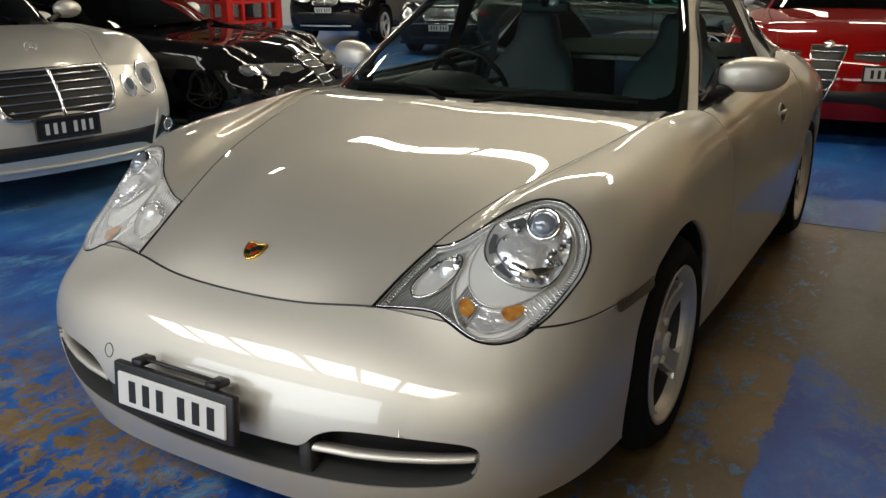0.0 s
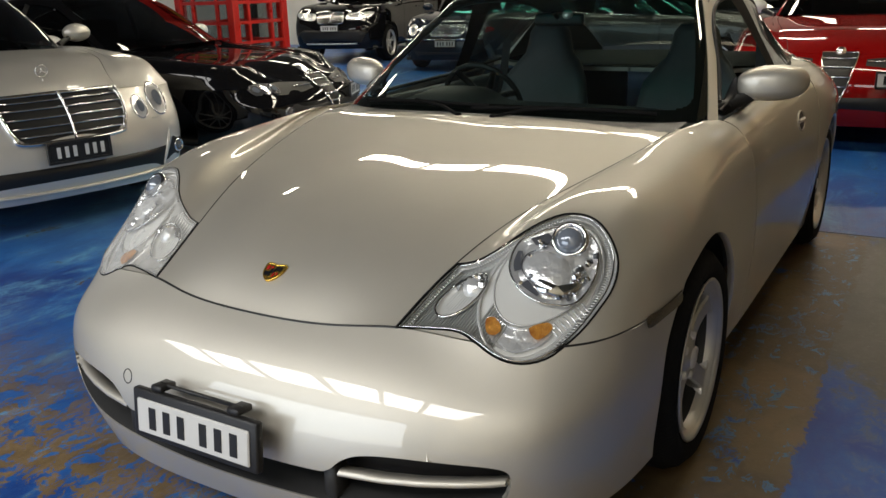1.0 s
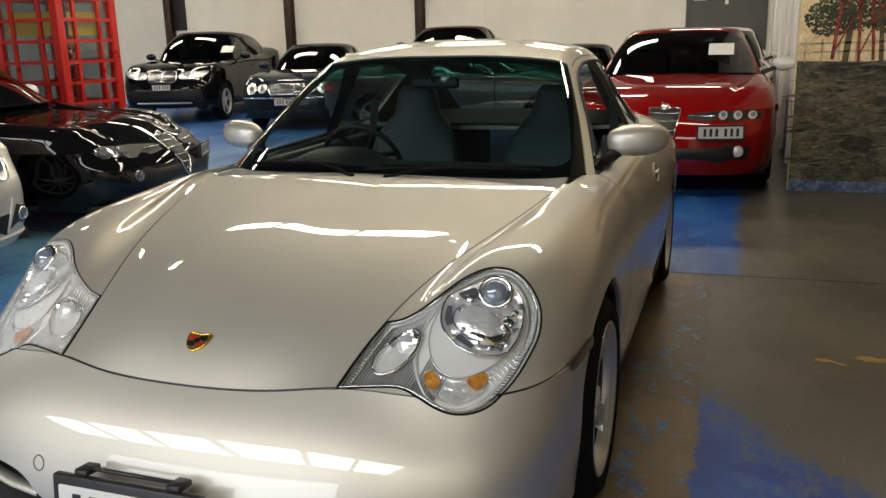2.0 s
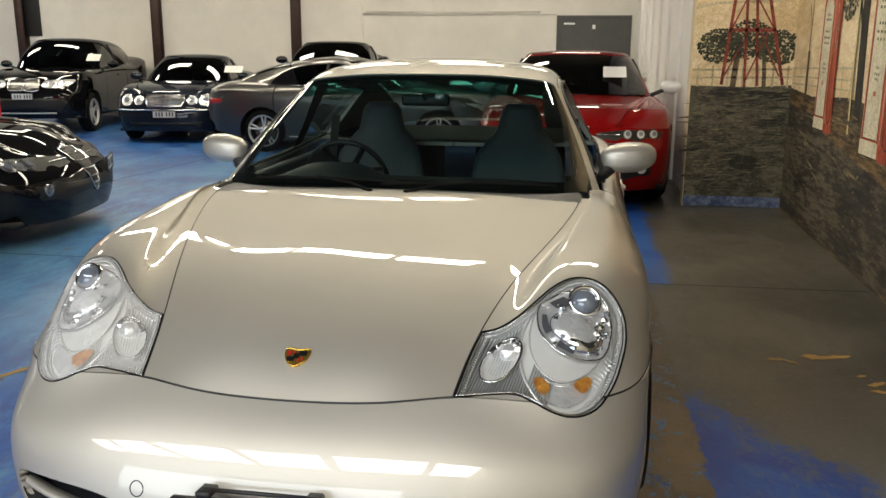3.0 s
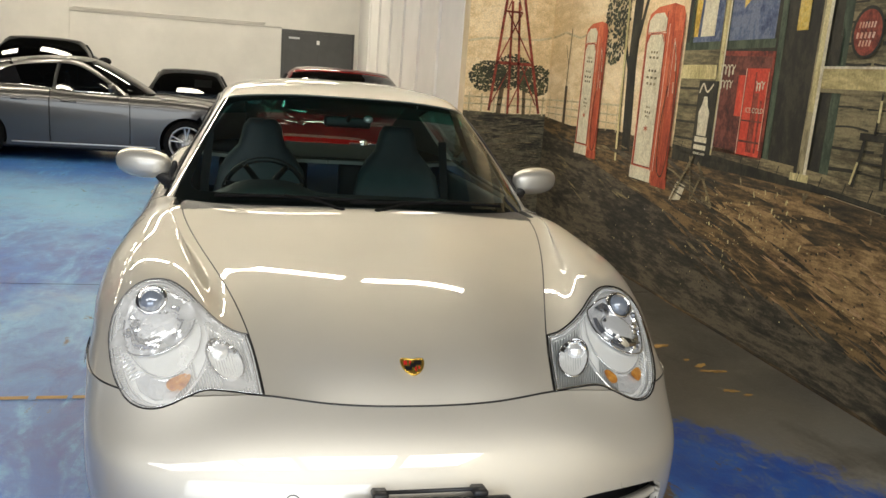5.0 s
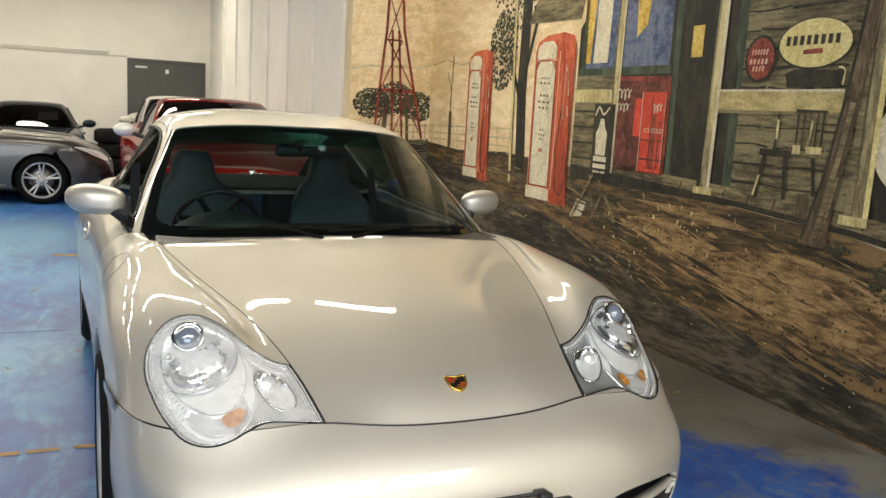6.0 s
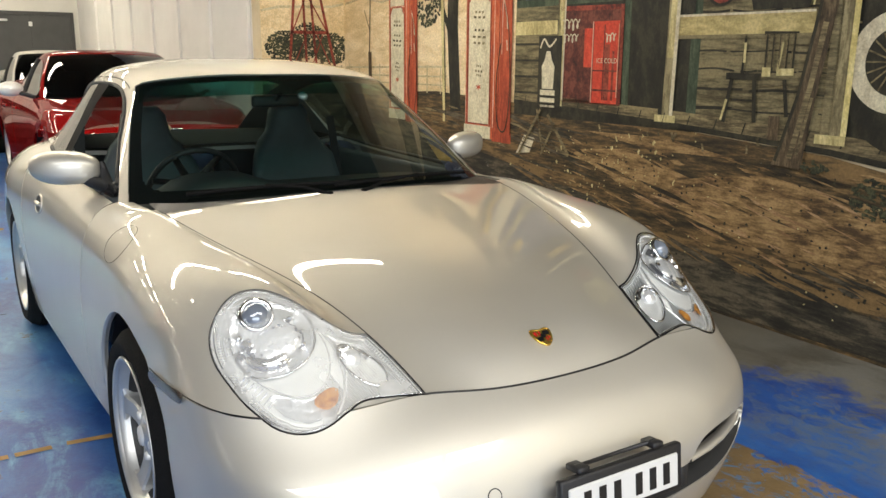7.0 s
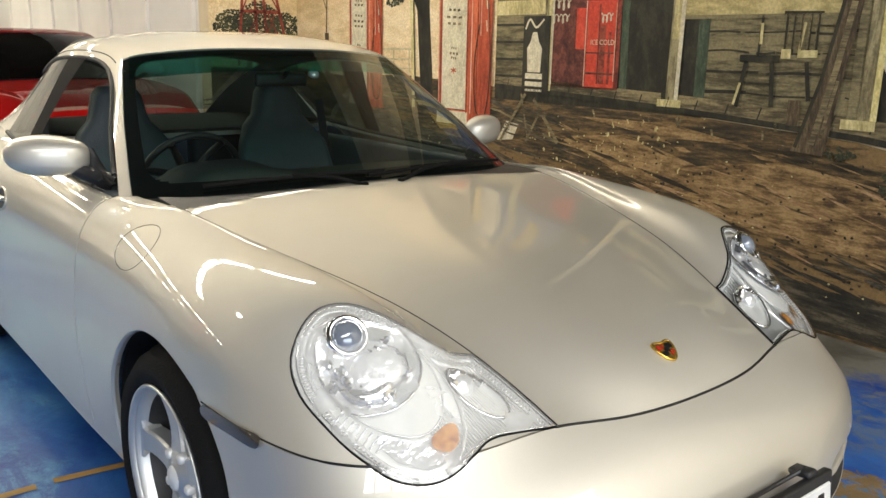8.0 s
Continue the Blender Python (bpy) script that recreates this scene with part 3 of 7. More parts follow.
# ---------------------------------------------------------------- car bodies
# cross curves of the sports coupe, from the centre line out; x, y, z in metres, the nose at y = 0
NOSE = [
    [(0, -.01, .165), (.22, -.006, .165), (.42, .022, .165), (.58, .09, .165), (.70, .19, .168), (.78, .32, .172), (.828, .47, .178), (.850, .65, .182)],
    [(0, -.040, .255), (.24, -.030, .255), (.455, .004, .255), (.622, .072, .255), (.738, .160, .258), (.808, .30, .26), (.844, .455, .265), (.860, .64, .27)],
    [(0, -.048, .36), (.25, -.037, .36), (.465, -.002, .36), (.638, .064, .36), (.754, .155, .362), (.821, .295, .365), (.854, .455, .37), (.869, .65, .375)],
    [(0, -.022, .46), (.25, -.010, .46), (.465, .022, .46), (.638, .086, .458), (.757, .172, .458), (.825, .307, .46), (.853, .467, .465), (.868, .68, .47)],
    [(0, .035, .54), (.25, .048, .54), (.445, .080, .54), (.602, .132, .53), (.728, .205, .525), (.814, .326, .53), (.853, .484, .537), (.870, .72, .54)],
    [(0, .115, .600), (.22, .130, .604), (.382, .166, .614), (.55, .19, .605), (.68, .235, .595), (.79, .33, .595), (.852, .49, .597), (.873, .76, .600)],
]
UPPER = [
    [(0, .115, .600), (.22, .130, .604), (.382, .166, .614), (.51, .183, .609), (.61, .208, .600), (.70, .248, .595), (.79, .33, .595), (.834, .43, .596), (.860, .56, .598), (.873, .76, .600)],
    [(0, .27, .705), (.22, .285, .705), (.417, .345, .696), (.52, .345, .718), (.61, .35, .724), (.70, .375, .710), (.785, .44, .685), (.833, .525, .667), (.860, .64, .645), (.876, .81, .58)],
    [(0, .58, .805), (.25, .585, .801), (.489, .595, .780), (.575, .565, .820), (.66, .56, .834), (.745, .575, .820), (.808, .62, .775), (.851, .68, .728), (.873, .76, .64), (.882, .88, .44)],
    [(0, .94, .862), (.27, .94, .857), (.590, .935, .840), (.64, .925, .868), (.71, .92, .877), (.778, .925, .858), (.838, .93, .805), (.873, .94, .725), (.888, .95, .55), (.875, .97, .20)],
    [(0, 1.31, .905), (.28, 1.305, .901), (.660, 1.285, .887), (.70, 1.255, .902), (.752, 1.245, .890), (.808, 1.235, .852), (.852, 1.225, .782), (.876, 1.22, .67), (.883, 1.21, .46), (.85, 1.21, .19)],
    [(0, 1.58, .89), (.30, 1.58, .89), (.64, 1.58, .89), (.70, 1.60, .888), (.752, 1.60, .885), (.806, 1.60, .858), (.850, 1.60, .79), (.874, 1.60, .67), (.880, 1.60, .46), (.85, 1.60, .19)],
    [(0, 2.2, .90), (.30, 2.2, .90), (.62, 2.2, .90), (.70, 2.2, .905), (.757, 2.2, .905), (.812, 2.2, .876), (.855, 2.2, .80), (.878, 2.2, .67), (.882, 2.2, .46), (.855, 2.2, .19)],
    [(0, 2.85, .92), (.30, 2.85, .92), (.60, 2.85, .93), (.68, 2.85, .94), (.745, 2.85, .938), (.812, 2.85, .91), (.868, 2.85, .83), (.896, 2.85, .69), (.895, 2.85, .46), (.86, 2.85, .19)],
    [(0, 3.35, .94), (.30, 3.35, .94), (.56, 3.35, .945), (.64, 3.35, .945), (.71, 3.35, .935), (.79, 3.35, .905), (.865, 3.35, .83), (.903, 3.35, .70), (.90, 3.35, .46), (.86, 3.35, .20)],
    [(0, 3.92, .90), (.28, 3.92, .895), (.50, 3.92, .885), (.58, 3.92, .875), (.655, 3.92, .855), (.735, 3.92, .82), (.81, 3.91, .76), (.85, 3.90, .66), (.85, 3.90, .46), (.82, 3.88, .24)],
    [(0, 4.36, .70), (.25, 4.355, .695), (.44, 4.34, .69), (.53, 4.32, .685), (.60, 4.29, .68), (.66, 4.25, .67), (.71, 4.21, .65), (.75, 4.17, .60), (.76, 4.15, .46), (.74, 4.13, .28)],
    [(0, 4.40, .40), (.25, 4.395, .40), (.44, 4.38, .40), (.52, 4.36, .40), (.58, 4.33, .40), (.64, 4.29, .39), (.69, 4.24, .38), (.72, 4.20, .36), (.735, 4.17, .33), (.73, 4.14, .28)],
]
CABIN = [
    [(0, 1.315, .902), (.33, 1.335, .902), (.60, 1.420, .895), (.735, 1.550, .886), (.748, 1.60, .89), (.757, 1.67, .897)],
    [(0, 1.64, 1.115), (.30, 1.655, 1.112), (.545, 1.715, 1.095), (.655, 1.81, 1.068), (.712, 1.88, .99), (.757, 1.94, .902)],
    [(0, 1.98, 1.302), (.25, 1.987, 1.299), (.455, 2.012, 1.282), (.567, 2.070, 1.238), (.662, 2.21, 1.09), (.757, 2.26, .907)],
    [(0, 2.46, 1.362), (.25, 2.46, 1.357), (.455, 2.47, 1.330), (.562, 2.49, 1.272), (.660, 2.52, 1.10), (.757, 2.54, .915)],
    [(0, 2.95, 1.322), (.25, 2.95, 1.316), (.44, 2.93, 1.290), (.542, 2.90, 1.236), (.642, 2.86, 1.09), (.745, 2.82, .937)],
    [(0, 3.42, 1.175), (.25, 3.42, 1.170), (.42, 3.39, 1.148), (.52, 3.32, 1.105), (.62, 3.20, 1.035), (.715, 3.08, .947)],
    [(0, 3.90, .935), (.28, 3.90, .93), (.44, 3.86, .925), (.54, 3.75, .935), (.61, 3.60, .945), (.68, 3.40, .945)],
]
SALOON_CABIN = [
    [(0, 1.315, .902), (.33, 1.345, .902), (.60, 1.475, .893), (.738, 1.625, .882), (.750, 1.66, .89), (.757, 1.70, .897)],
    [(0, 1.66, 1.105), (.30, 1.685, 1.102), (.545, 1.775, 1.085), (.655, 1.88, 1.065), (.71, 1.92, .99), (.757, 1.96, .902)],
    [(0, 2.04, 1.272), (.25, 2.055, 1.268), (.455, 2.105, 1.255), (.565, 2.19, 1.222), (.662, 2.26, 1.08), (.757, 2.26, .907)],
    [(0, 2.46, 1.305), (.25, 2.46, 1.302), (.455, 2.47, 1.285), (.560, 2.49, 1.245), (.660, 2.52, 1.09), (.757, 2.54, .915)],
    [(0, 2.95, 1.268), (.25, 2.95, 1.262), (.44, 2.93, 1.242), (.54, 2.90, 1.205), (.64, 2.86, 1.08), (.745, 2.82, .937)],
    [(0, 3.42, 1.145), (.25, 3.42, 1.14), (.42, 3.39, 1.12), (.52, 3.32, 1.085), (.62, 3.20, 1.03), (.715, 3.08, .947)],
    [(0, 3.90, .935), (.28, 3.90, .93), (.44, 3.86, .925), (.54, 3.75, .935), (.61, 3.60, .945), (.68, 3.40, .945)],
]
HUB_Z, FRONT_AXLE, REAR_AXLE = 0.317, 0.94, 3.29


def arch_cut(item, y, r, z=HUB_Z):
    """Opens a round wheel arch in a panel."""
    return clip(item, lambda p: math.hypot(p[1] - y, p[2] - z) - r if abs(p[0]) > 0.5 else 1.0)


def wheel(name, label, parent, R=0.318, rim=0.225, width=0.225, spokes=5, style="broad", mat=ALLOY, disc=True):
    """A road wheel about the x axis, its outer face towards +x."""
    w = new(name)
    w.parent = parent
    tagged(w, label)
    turn = Matrix.Rotation(math.pi / 2, 4, "Y")
    h = width / 2
    prof = [(rim - .012, -h + .02), (rim + .012, -h + .004), (R - .045, -h - .006), (R - .015, -h + .02), (R - .003, -h + .05)]
    for gz in (-.055, -.02, .02, .055):
        prof += [(R, gz - .006), (R - .007, gz - .003), (R - .007, gz + .003), (R, gz + .006)]
    prof += [(R - .003, h - .05), (R - .015, h - .02), (R - .045, h + .006), (rim + .012, h - .004), (rim - .012, h - .02)]
    part("tyre", lathe(prof, 56, turn), TYRE, w)
    rp = [(rim - .020, h - .040), (rim - .016, h - .030), (rim - .011, h - .014), (rim - .002, h - .007), (rim + .007, h - .003), (rim + .003, h + .002), (rim - .005, h - .001), (rim - .009, h - .010)]
    r = part("rim", lathe(rp, 56, turn), mat, w)
    face = h - 0.028

    def spoke(wid0, wid1, r0, r1, depth=0.028, dish=0.03, ang=0.0, skew=0.0):
        v, f = [], []
        n = 15 if style == "broad" else 7
        for i in range(n):
            t = i / (n - 1)
            rr = r0 + (r1 - r0) * t
            ww = (wid0 + (wid1 - wid0) * t) / 2
            if style == "broad":
                half = math.pi / spokes
                out, inn = max(0, (t - .88) / .12), max(0, (.30 - t) / .30)
                ww = min(ww + (rr * math.sin(half) - ww) * (.45 * out ** 2.0 + inn ** 1.5), rr * math.sin(half))
            fx = face - dish * math.sin(math.pi * (0.15 + 0.75 * t)) * 0.6 + 0.012 * t
            for s, dx in ((-1, -depth), (-1, -.007), (-.84, 0), (.84, 0), (1, -.007), (1, -depth)):
                a = ang + skew * t + math.asin(min(1, ww / rr)) * s
                v.append((fx + dx, rr * math.cos(a), rr * math.sin(a)))
        for i in range(n - 1):
            for j in range(5):
                f.append((i * 6 + j, i * 6 + j + 1, (i + 1) * 6 + j + 1, (i + 1) * 6 + j))
        return v, f

    for k in range(spokes):
        a = 2 * math.pi * k / spokes + math.pi / 2
        if style == "broad":
            s = spoke(.066, .058, .05, rim - .010, .042, .034, a)
        elif style == "split":
            s = joined(spoke(.028, .024, .05, rim - .012, .026, .02, a - .10, -.06), spoke(.028, .024, .05, rim - .012, .026, .02, a + .10, .06))
        else:
            s = spoke(.026, .022, .045, rim - .012, .024, .02, a)
        part("spoke", s, mat, w, "", style != "broad")
    part("hub", lathe([(.0, face + .004), (.03, face + .003), (.036, face - .004), (.058, face - .008), (.072, face - .022), (.075, face - .05)], 32, turn), mat, w)
    part("hub_cap", lathe([(0, face + .010), (.026, face + .008), (.031, face + .002)], 24, turn), LAMP_SILVER, w)
    for k in range(5):
        a = 2 * math.pi * (k + .5) / 5 + math.pi / 2
        part("wheel_bolt", lathe([(0, .006), (.010, .005), (.013, 0), (.014, -.014)], 12, Matrix.Translation((face - .006, .062 * math.cos(a), .062 * math.sin(a))) @ turn), LAMP_SILVER, w)
    if disc:
        part("brake_disc", lathe([(.06, h - .10), (.155, h - .10), (.157, h - .112), (.155, h - .124), (.06, h - .124)], 40, turn), DISC, w)
        cal = []
        for i in range(9):
            a = radians(150 + i * 7)
            cal.append((h - .112, .14 * math.cos(a), .14 * math.sin(a)))
        part("brake_caliper", tube(cal, .03, 8), ALLOY_DARK, w)
    part("barrel", lathe([(rim - .018, h - .038), (rim - .026, h - .07), (rim - .036, -h + .03), (.05, -h + .035)], 40, turn), PLASTIC, w)
    return w


def plate_bars(thing_, m, w=0.372, hgt=0.107, dark=False, holder=True):
    """A registration plate: a board with plain bars for its characters."""
    base, ink = (PLATE_BLACK, PLATE_WHITE) if dark else (PLATE_WHITE, PLATE_BLACK)
    p = part("number_plate", box(-w / 2, w / 2, -.004, .004, -hgt / 2, hgt / 2, .003, m=m), base, thing_, "registration plate with plain bars in place of characters", False)
    if holder:
        for s, (a, b, c, d) in enumerate(((-w / 2 - .012, w / 2 + .012, hgt / 2, hgt / 2 + .014), (-w / 2 - .012, w / 2 + .012, -hgt / 2 - .014, -hgt / 2), (-w / 2 - .012, -w / 2, -hgt / 2, hgt / 2), (w / 2, w / 2 + .012, -hgt / 2, hgt / 2))):
            part("plate_frame", box(a, b, -.008, .012, c, d, .002, m=m), PLASTIC, thing_, "", False)
    chars = 6
    step_ = w * 0.86 / (chars + .5)
    x = -w * 0.41
    for k in range(chars):
        if k == 3:
            x += step_ * .5
        part("plate_bar", box(x + step_ * .22, x + step_ * .68, -.006, -.004, -hgt * .32, hgt * .32, m=m), ink, thing_, "", False)
        x += step_
    return p


def strip(points, width, off, up):
    """A flat ribbon along points, width across, facing up."""
    v, f = [], []
    for i, p in enumerate(points):
        a, b = Vector(points[max(0, i - 1)]), Vector(points[min(len(points) - 1, i + 1)])
        t = (b - a).normalized()
        s = t.cross(Vector(up)).normalized() * width / 2
        q = Vector(p) + Vector(up) * off
        v += [q - s, q + s]
    for i in range(len(points) - 1):
        f.append((2 * i, 2 * i + 1, 2 * i + 3, 2 * i + 2))
    return v, f


def remap(v, a, b):
    return float(np.interp(v, a, b)) if a[0] <= v <= a[-1] else (b[0] + (v - a[0]) if v < a[0] else b[-1] + (v - a[-1]))


Y_KNOTS = [0, .60, .94, 1.315, 2.04, 2.95, 3.29, 3.92, 4.40]


# ---------------------------------------------------------------- the silver sports coupe
# outline of a headlamp in (x, y + z)
LAMP = [(.384, .782), (.386, .790), (.397, .885), (.410, .985), (.4255, 1.071), (.4275, 1.078), (.434, 1.082), (.467, 1.098), (.510, 1.140), (.550, 1.196), (.592, 1.270), (.640, 1.328), (.690, 1.338), (.729, 1.315),
        (.761, 1.27), (.782, 1.21), (.787, 1.126), (.777, 1.036), (.757, .93), (.724, .835), (.686, .785), (.645, .767), (.605, .775), (.565, .798), (.525, .815), (.473, .806), (.392, .782)]
# half of the front air opening in (x, z)
INTAKE = [(.0, .335), (.27, .335), (.32, .343), (.355, .372), (.40, .390), (.48, .397), (.60, .393), (.675, .383), (.697, .362), (.692, .322), (.667, .288), (.58, .270), (.40, .259), (.20, .253), (0, .25)]


def inside_poly(x, y, O):
    c = False
    for i in range(len(O)):
        p, q = O[i], O[i - 1]
        if (p[1] > y) != (q[1] > y) and x < (q[0] - p[0]) * (y - p[1]) / (q[1] - p[1]) + p[0]:
            c = not c
    return c


def nearest_on(x, y, O):
    best = None
    for i in range(len(O)):
        a, b = np.array(O[i]), np.array(O[i - 1])
        d = b - a
        t = np.clip(((x - a[0]) * d[0] + (y - a[1]) * d[1]) / max(1e-9, d @ d), 0, 1)
        q = a + t * d
        g = math.hypot(q[0] - x, q[1] - y)
        if best is None or g < best[0]:
            best = (g, q)
    return best[1]


def inset(O, d, c=None):
    """Draws an outline in towards its inner side by d."""
    n = len(O)
    area = sum(O[i - 1][0] * O[i][1] - O[i][0] * O[i - 1][1] for i in range(n))
    s = 1 if area > 0 else -1
    out = []
    for i in range(n):
        a, b = O[i - 1], O[(i + 1) % n]
        tx, ty = b[0] - a[0], b[1] - a[1]
        l = math.hypot(tx, ty) or 1
        out.append((O[i][0] - s * ty / l * d, O[i][1] + s * tx / l * d))
    return out


def rounded_mask(u0, u1, v1, r_u, r_v):
    """Inside of a rectangle u0..u1, -v1..v1 with round corners."""
    def f(p):
        u, v = p[0], abs(p[1])
        if not (u0 < u < u1 and v < v1):
            return False
        du = max(0, (u0 + r_u - u), (u - (u1 - r_u))) / r_u
        dv = max(0, v - (v1 - r_v)) / r_v
        return du * du + dv * dv < 1
    return f


def frame_from(p, n):
    """A frame at p whose z axis looks along n, x axis level."""
    z = Vector(n).normalized()
    x = Vector((0, 0, 1)).cross(z).normalized()
    y = z.cross(x)
    m = Matrix((x, y, z)).transposed().to_4x4()
    m.translation = p
    return m


def dished(skin, O, scales, offs, c=None):
    """Rings drawn in from an outline to its centre at given depths under the lens."""
    cx, cy = c or (sum(p[0] for p in O) / len(O), sum(p[1] for p in O) / len(O))
    k = len(O)
    v = []
    for s, d in zip(scales, offs):
        v += [skin.hit(cx + (a - cx) * s, cy + (b - cy) * s, "slope", d) for a, b in O]
    f = [(r * k + i, r * k + (i + 1) % k, (r + 1) * k + (i + 1) % k, (r + 1) * k + i) for r in range(len(scales) - 1) for i in range(k)]
    v.append(skin.hit(cx, cy, "slope", offs[-1]))
    r = len(scales) - 1
    f += [(r * k + i, r * k + (i + 1) % k, len(v) - 1) for i in range(k)]
    return v, f


LOBE = [(.539, 1.165), (.521, 1.06), (.530, .952), (.556, .867), (.598, .800), (.645, .786), (.692, .820), (.728, .90), (.752, .995), (.766, 1.09), (.766, 1.18), (.742, 1.262), (.690, 1.308), (.628, 1.292), (.572, 1.230)]
BOWL = [(.562, 1.178), (.570, 1.085), (.607, 1.018), (.655, .988), (.700, .995), (.730, 1.020), (.747, 1.08), (.752, 1.16), (.736, 1.240), (.690, 1.282), (.628, 1.262), (.584, 1.218)]


def headlamp(car, skin, side):
    fl = (lambda q: q) if side > 0 else mirrored
    O = smooth_loop(LAMP, 92)
    h = thing("headlamp", "clear teardrop headlamp with projector and indicator under one lens", "")
    h.parent = car
    del h["label"]
    tagged(h, "clear teardrop headlamp unit")
    edge0 = [skin.hit(a, b, "slope", .001) for a, b in O]
    edge1 = [skin.hit(a, b, "slope", -.034) for a, b in inset(O, .006)]
    k = len(O)
    part("lamp_wall", fl((edge0 + edge1, [(i, (i + 1) % k, k + (i + 1) % k, k + i) for i in range(k)])), LAMP_SILVER, h)
    # darker copies right, paler left: the lamps' unequal brightness is put into colour
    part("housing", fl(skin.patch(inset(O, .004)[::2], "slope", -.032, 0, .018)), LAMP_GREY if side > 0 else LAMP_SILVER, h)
    lobe, bowl = smooth_loop(LOBE, 60), smooth_loop(BOWL, 48)
    # slanting ribs of the inner corner
    ribs = []
    x = .36
    inner = inset(O, .012)
    while x < .60:
        run = [w for w in np.arange(.76, 1.34, .005) if inside_poly(x + (w - .79) * .16, w, inner) and not inside_poly(x + (w - .79) * .16, w, lobe)]
        if len(run) > 3:
            ends = [run[0] + (run[-1] - run[0]) * t / 6 for t in range(7)]
            ribs.append(tube(skin.line([(x + (w - .79) * .16, w) for w in ends], "slope", -.022), .0026, 5))
        x += .0072
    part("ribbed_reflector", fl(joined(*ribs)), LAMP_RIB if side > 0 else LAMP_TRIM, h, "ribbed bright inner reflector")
    # silver bezel of the large lobe with its matt crescent
    part("bezel", fl(skin.patch(lobe[::2], "slope", -.024, 0, .016)), LAMP_SILVER, h, "silver bezel")
    part("bezel_edge", fl(tube([skin.hit(a, b, "slope", -.021) for a, b in lobe], .0042, 6, True)), LAMP_TRIM, h)
    cres = smooth_loop([(.560, 1.19), (.545, 1.10), (.549, 1.02), (.572, .945), (.612, .902), (.655, .906), (.698, .952), (.732, 1.02), (.748, 1.09), (.750, 1.17), (.70, 1.26), (.62, 1.25)], 48)
    part("crescent", fl(skin.patch(cres[::2], "slope", -.019, 0, .016)), CRESCENT, h, "matt silver crescent under the main reflector")
    part("crescent_edge", fl(tube([skin.hit(a, b, "slope", -.018) for a, b in cres], .0022, 5, True)), LAMP_TRIM, h)
    # main bowl, faceted
    part("bowl", fl(dished(skin, smooth_loop(BOWL, 24), (1.0, .93, .84, .70, .52, .32), (-.008, -.013, -.017, -.014, -.016, -.012))), REFLECTOR, h, "bright faceted reflector bowl", False)
    part("bowl_ring", fl(tube([skin.hit(a, b, "slope", -.008) for a, b in bowl], .0028, 6, True)), CHROME, h)
    n = Vector((0.16, -0.80, 0.58))
    # dark shroud pieces round the inner side of the bowl
    shr = smooth_loop([(.574, 1.15), (.579, 1.09), (.612, 1.03), (.655, 1.002)], 18, False)
    shi = smooth_loop([(.586, 1.15), (.596, 1.10), (.624, 1.050), (.660, 1.014)], 18, False)
    for a, b in ((0, 8), (12, 18)):
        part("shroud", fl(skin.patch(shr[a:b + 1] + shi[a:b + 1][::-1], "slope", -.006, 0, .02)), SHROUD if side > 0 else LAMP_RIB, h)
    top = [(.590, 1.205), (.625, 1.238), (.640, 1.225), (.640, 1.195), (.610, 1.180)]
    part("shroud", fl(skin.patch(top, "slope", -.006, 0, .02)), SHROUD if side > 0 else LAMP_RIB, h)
    # low beam dome and its bright lower lip
    dome = smooth_loop([(.640, 1.172), (.600, 1.138), (.602, 1.082), (.640, 1.042), (.694, 1.040), (.716, 1.088), (.694, 1.15)], 28)
    part("dome", fl(dished(skin, dome, (1.0, .9, .7, .4), (-.012, -.005, -.001, .001))), REFLECTOR, h, "bright domed dip beam")
    part("dome_edge", fl(tube([skin.hit(a, b, "slope", -.005) for a, b in dome[2:15]], .0016, 5)), SHROUD, h)
    lip = smooth_loop([(.632, 1.062), (.668, 1.050), (.722, 1.070), (.735, 1.10), (.722, 1.042), (.690, 1.018), (.655, 1.022)], 28)
    part("dome_lip", fl(dished(skin, lip, (1.0, .7, .3), (-.010, .0, .002))), CHROME, h)
    for a, b, r in ((.720, 1.135, .016), (.733, 1.165, .013), (.715, 1.108, .012), (.738, 1.115, .010)):
        c = skin.hit(a, b, "slope", -.006)
        part("facet", fl(lathe([(r, -.008), (r * .7, .002), (r * .2, .006), (0, .006)], 6, frame_from(c, n + Vector((a * 9 % 1 - .5, 0, b * 7 % 1 - .5))))), CHROME, h, "", False)
    glint = random.Random(11 if side > 0 else 12)
    for k in range(26):
        a, b = glint.uniform(.60, .742), glint.uniform(1.015, 1.20)
        if not inside_poly(a, b, bowl) or math.hypot((a - .680) / .052, (b - 1.226) / .075) < 1 or math.hypot((a - .655) / .036, (b - 1.105) / .046) < 1:
            continue
        r = glint.uniform(.005, .011)
        part("facet", fl(lathe([(r, -.010), (r * .8, .001), (r * .25, .005), (0, .005)], 5, frame_from(skin.hit(a, b, "slope", -.006), n + Vector((glint.uniform(-.6, .6), 0, glint.uniform(-.6, .6)))))), CHROME if k % 3 else SHROUD, h, "", False)
    # projector
    c = skin.hit(.680, 1.226, "slope", -.006)
    pm = frame_from(c, n)
    part("projector_ring", fl(lathe([(.030, -.02), (.040, -.014), (.044, -.002), (.041, .007), (.035, .009), (.031, .004), (.030, -.004)], 36, pm)), CHROME, h)
    part("projector_eye", fl(lathe([(.0315, .0), (.029, .010), (.021, .018), (.011, .022), (0, .0235)], 28, pm)), PROJECTOR, h, "blue-grey projector eye")
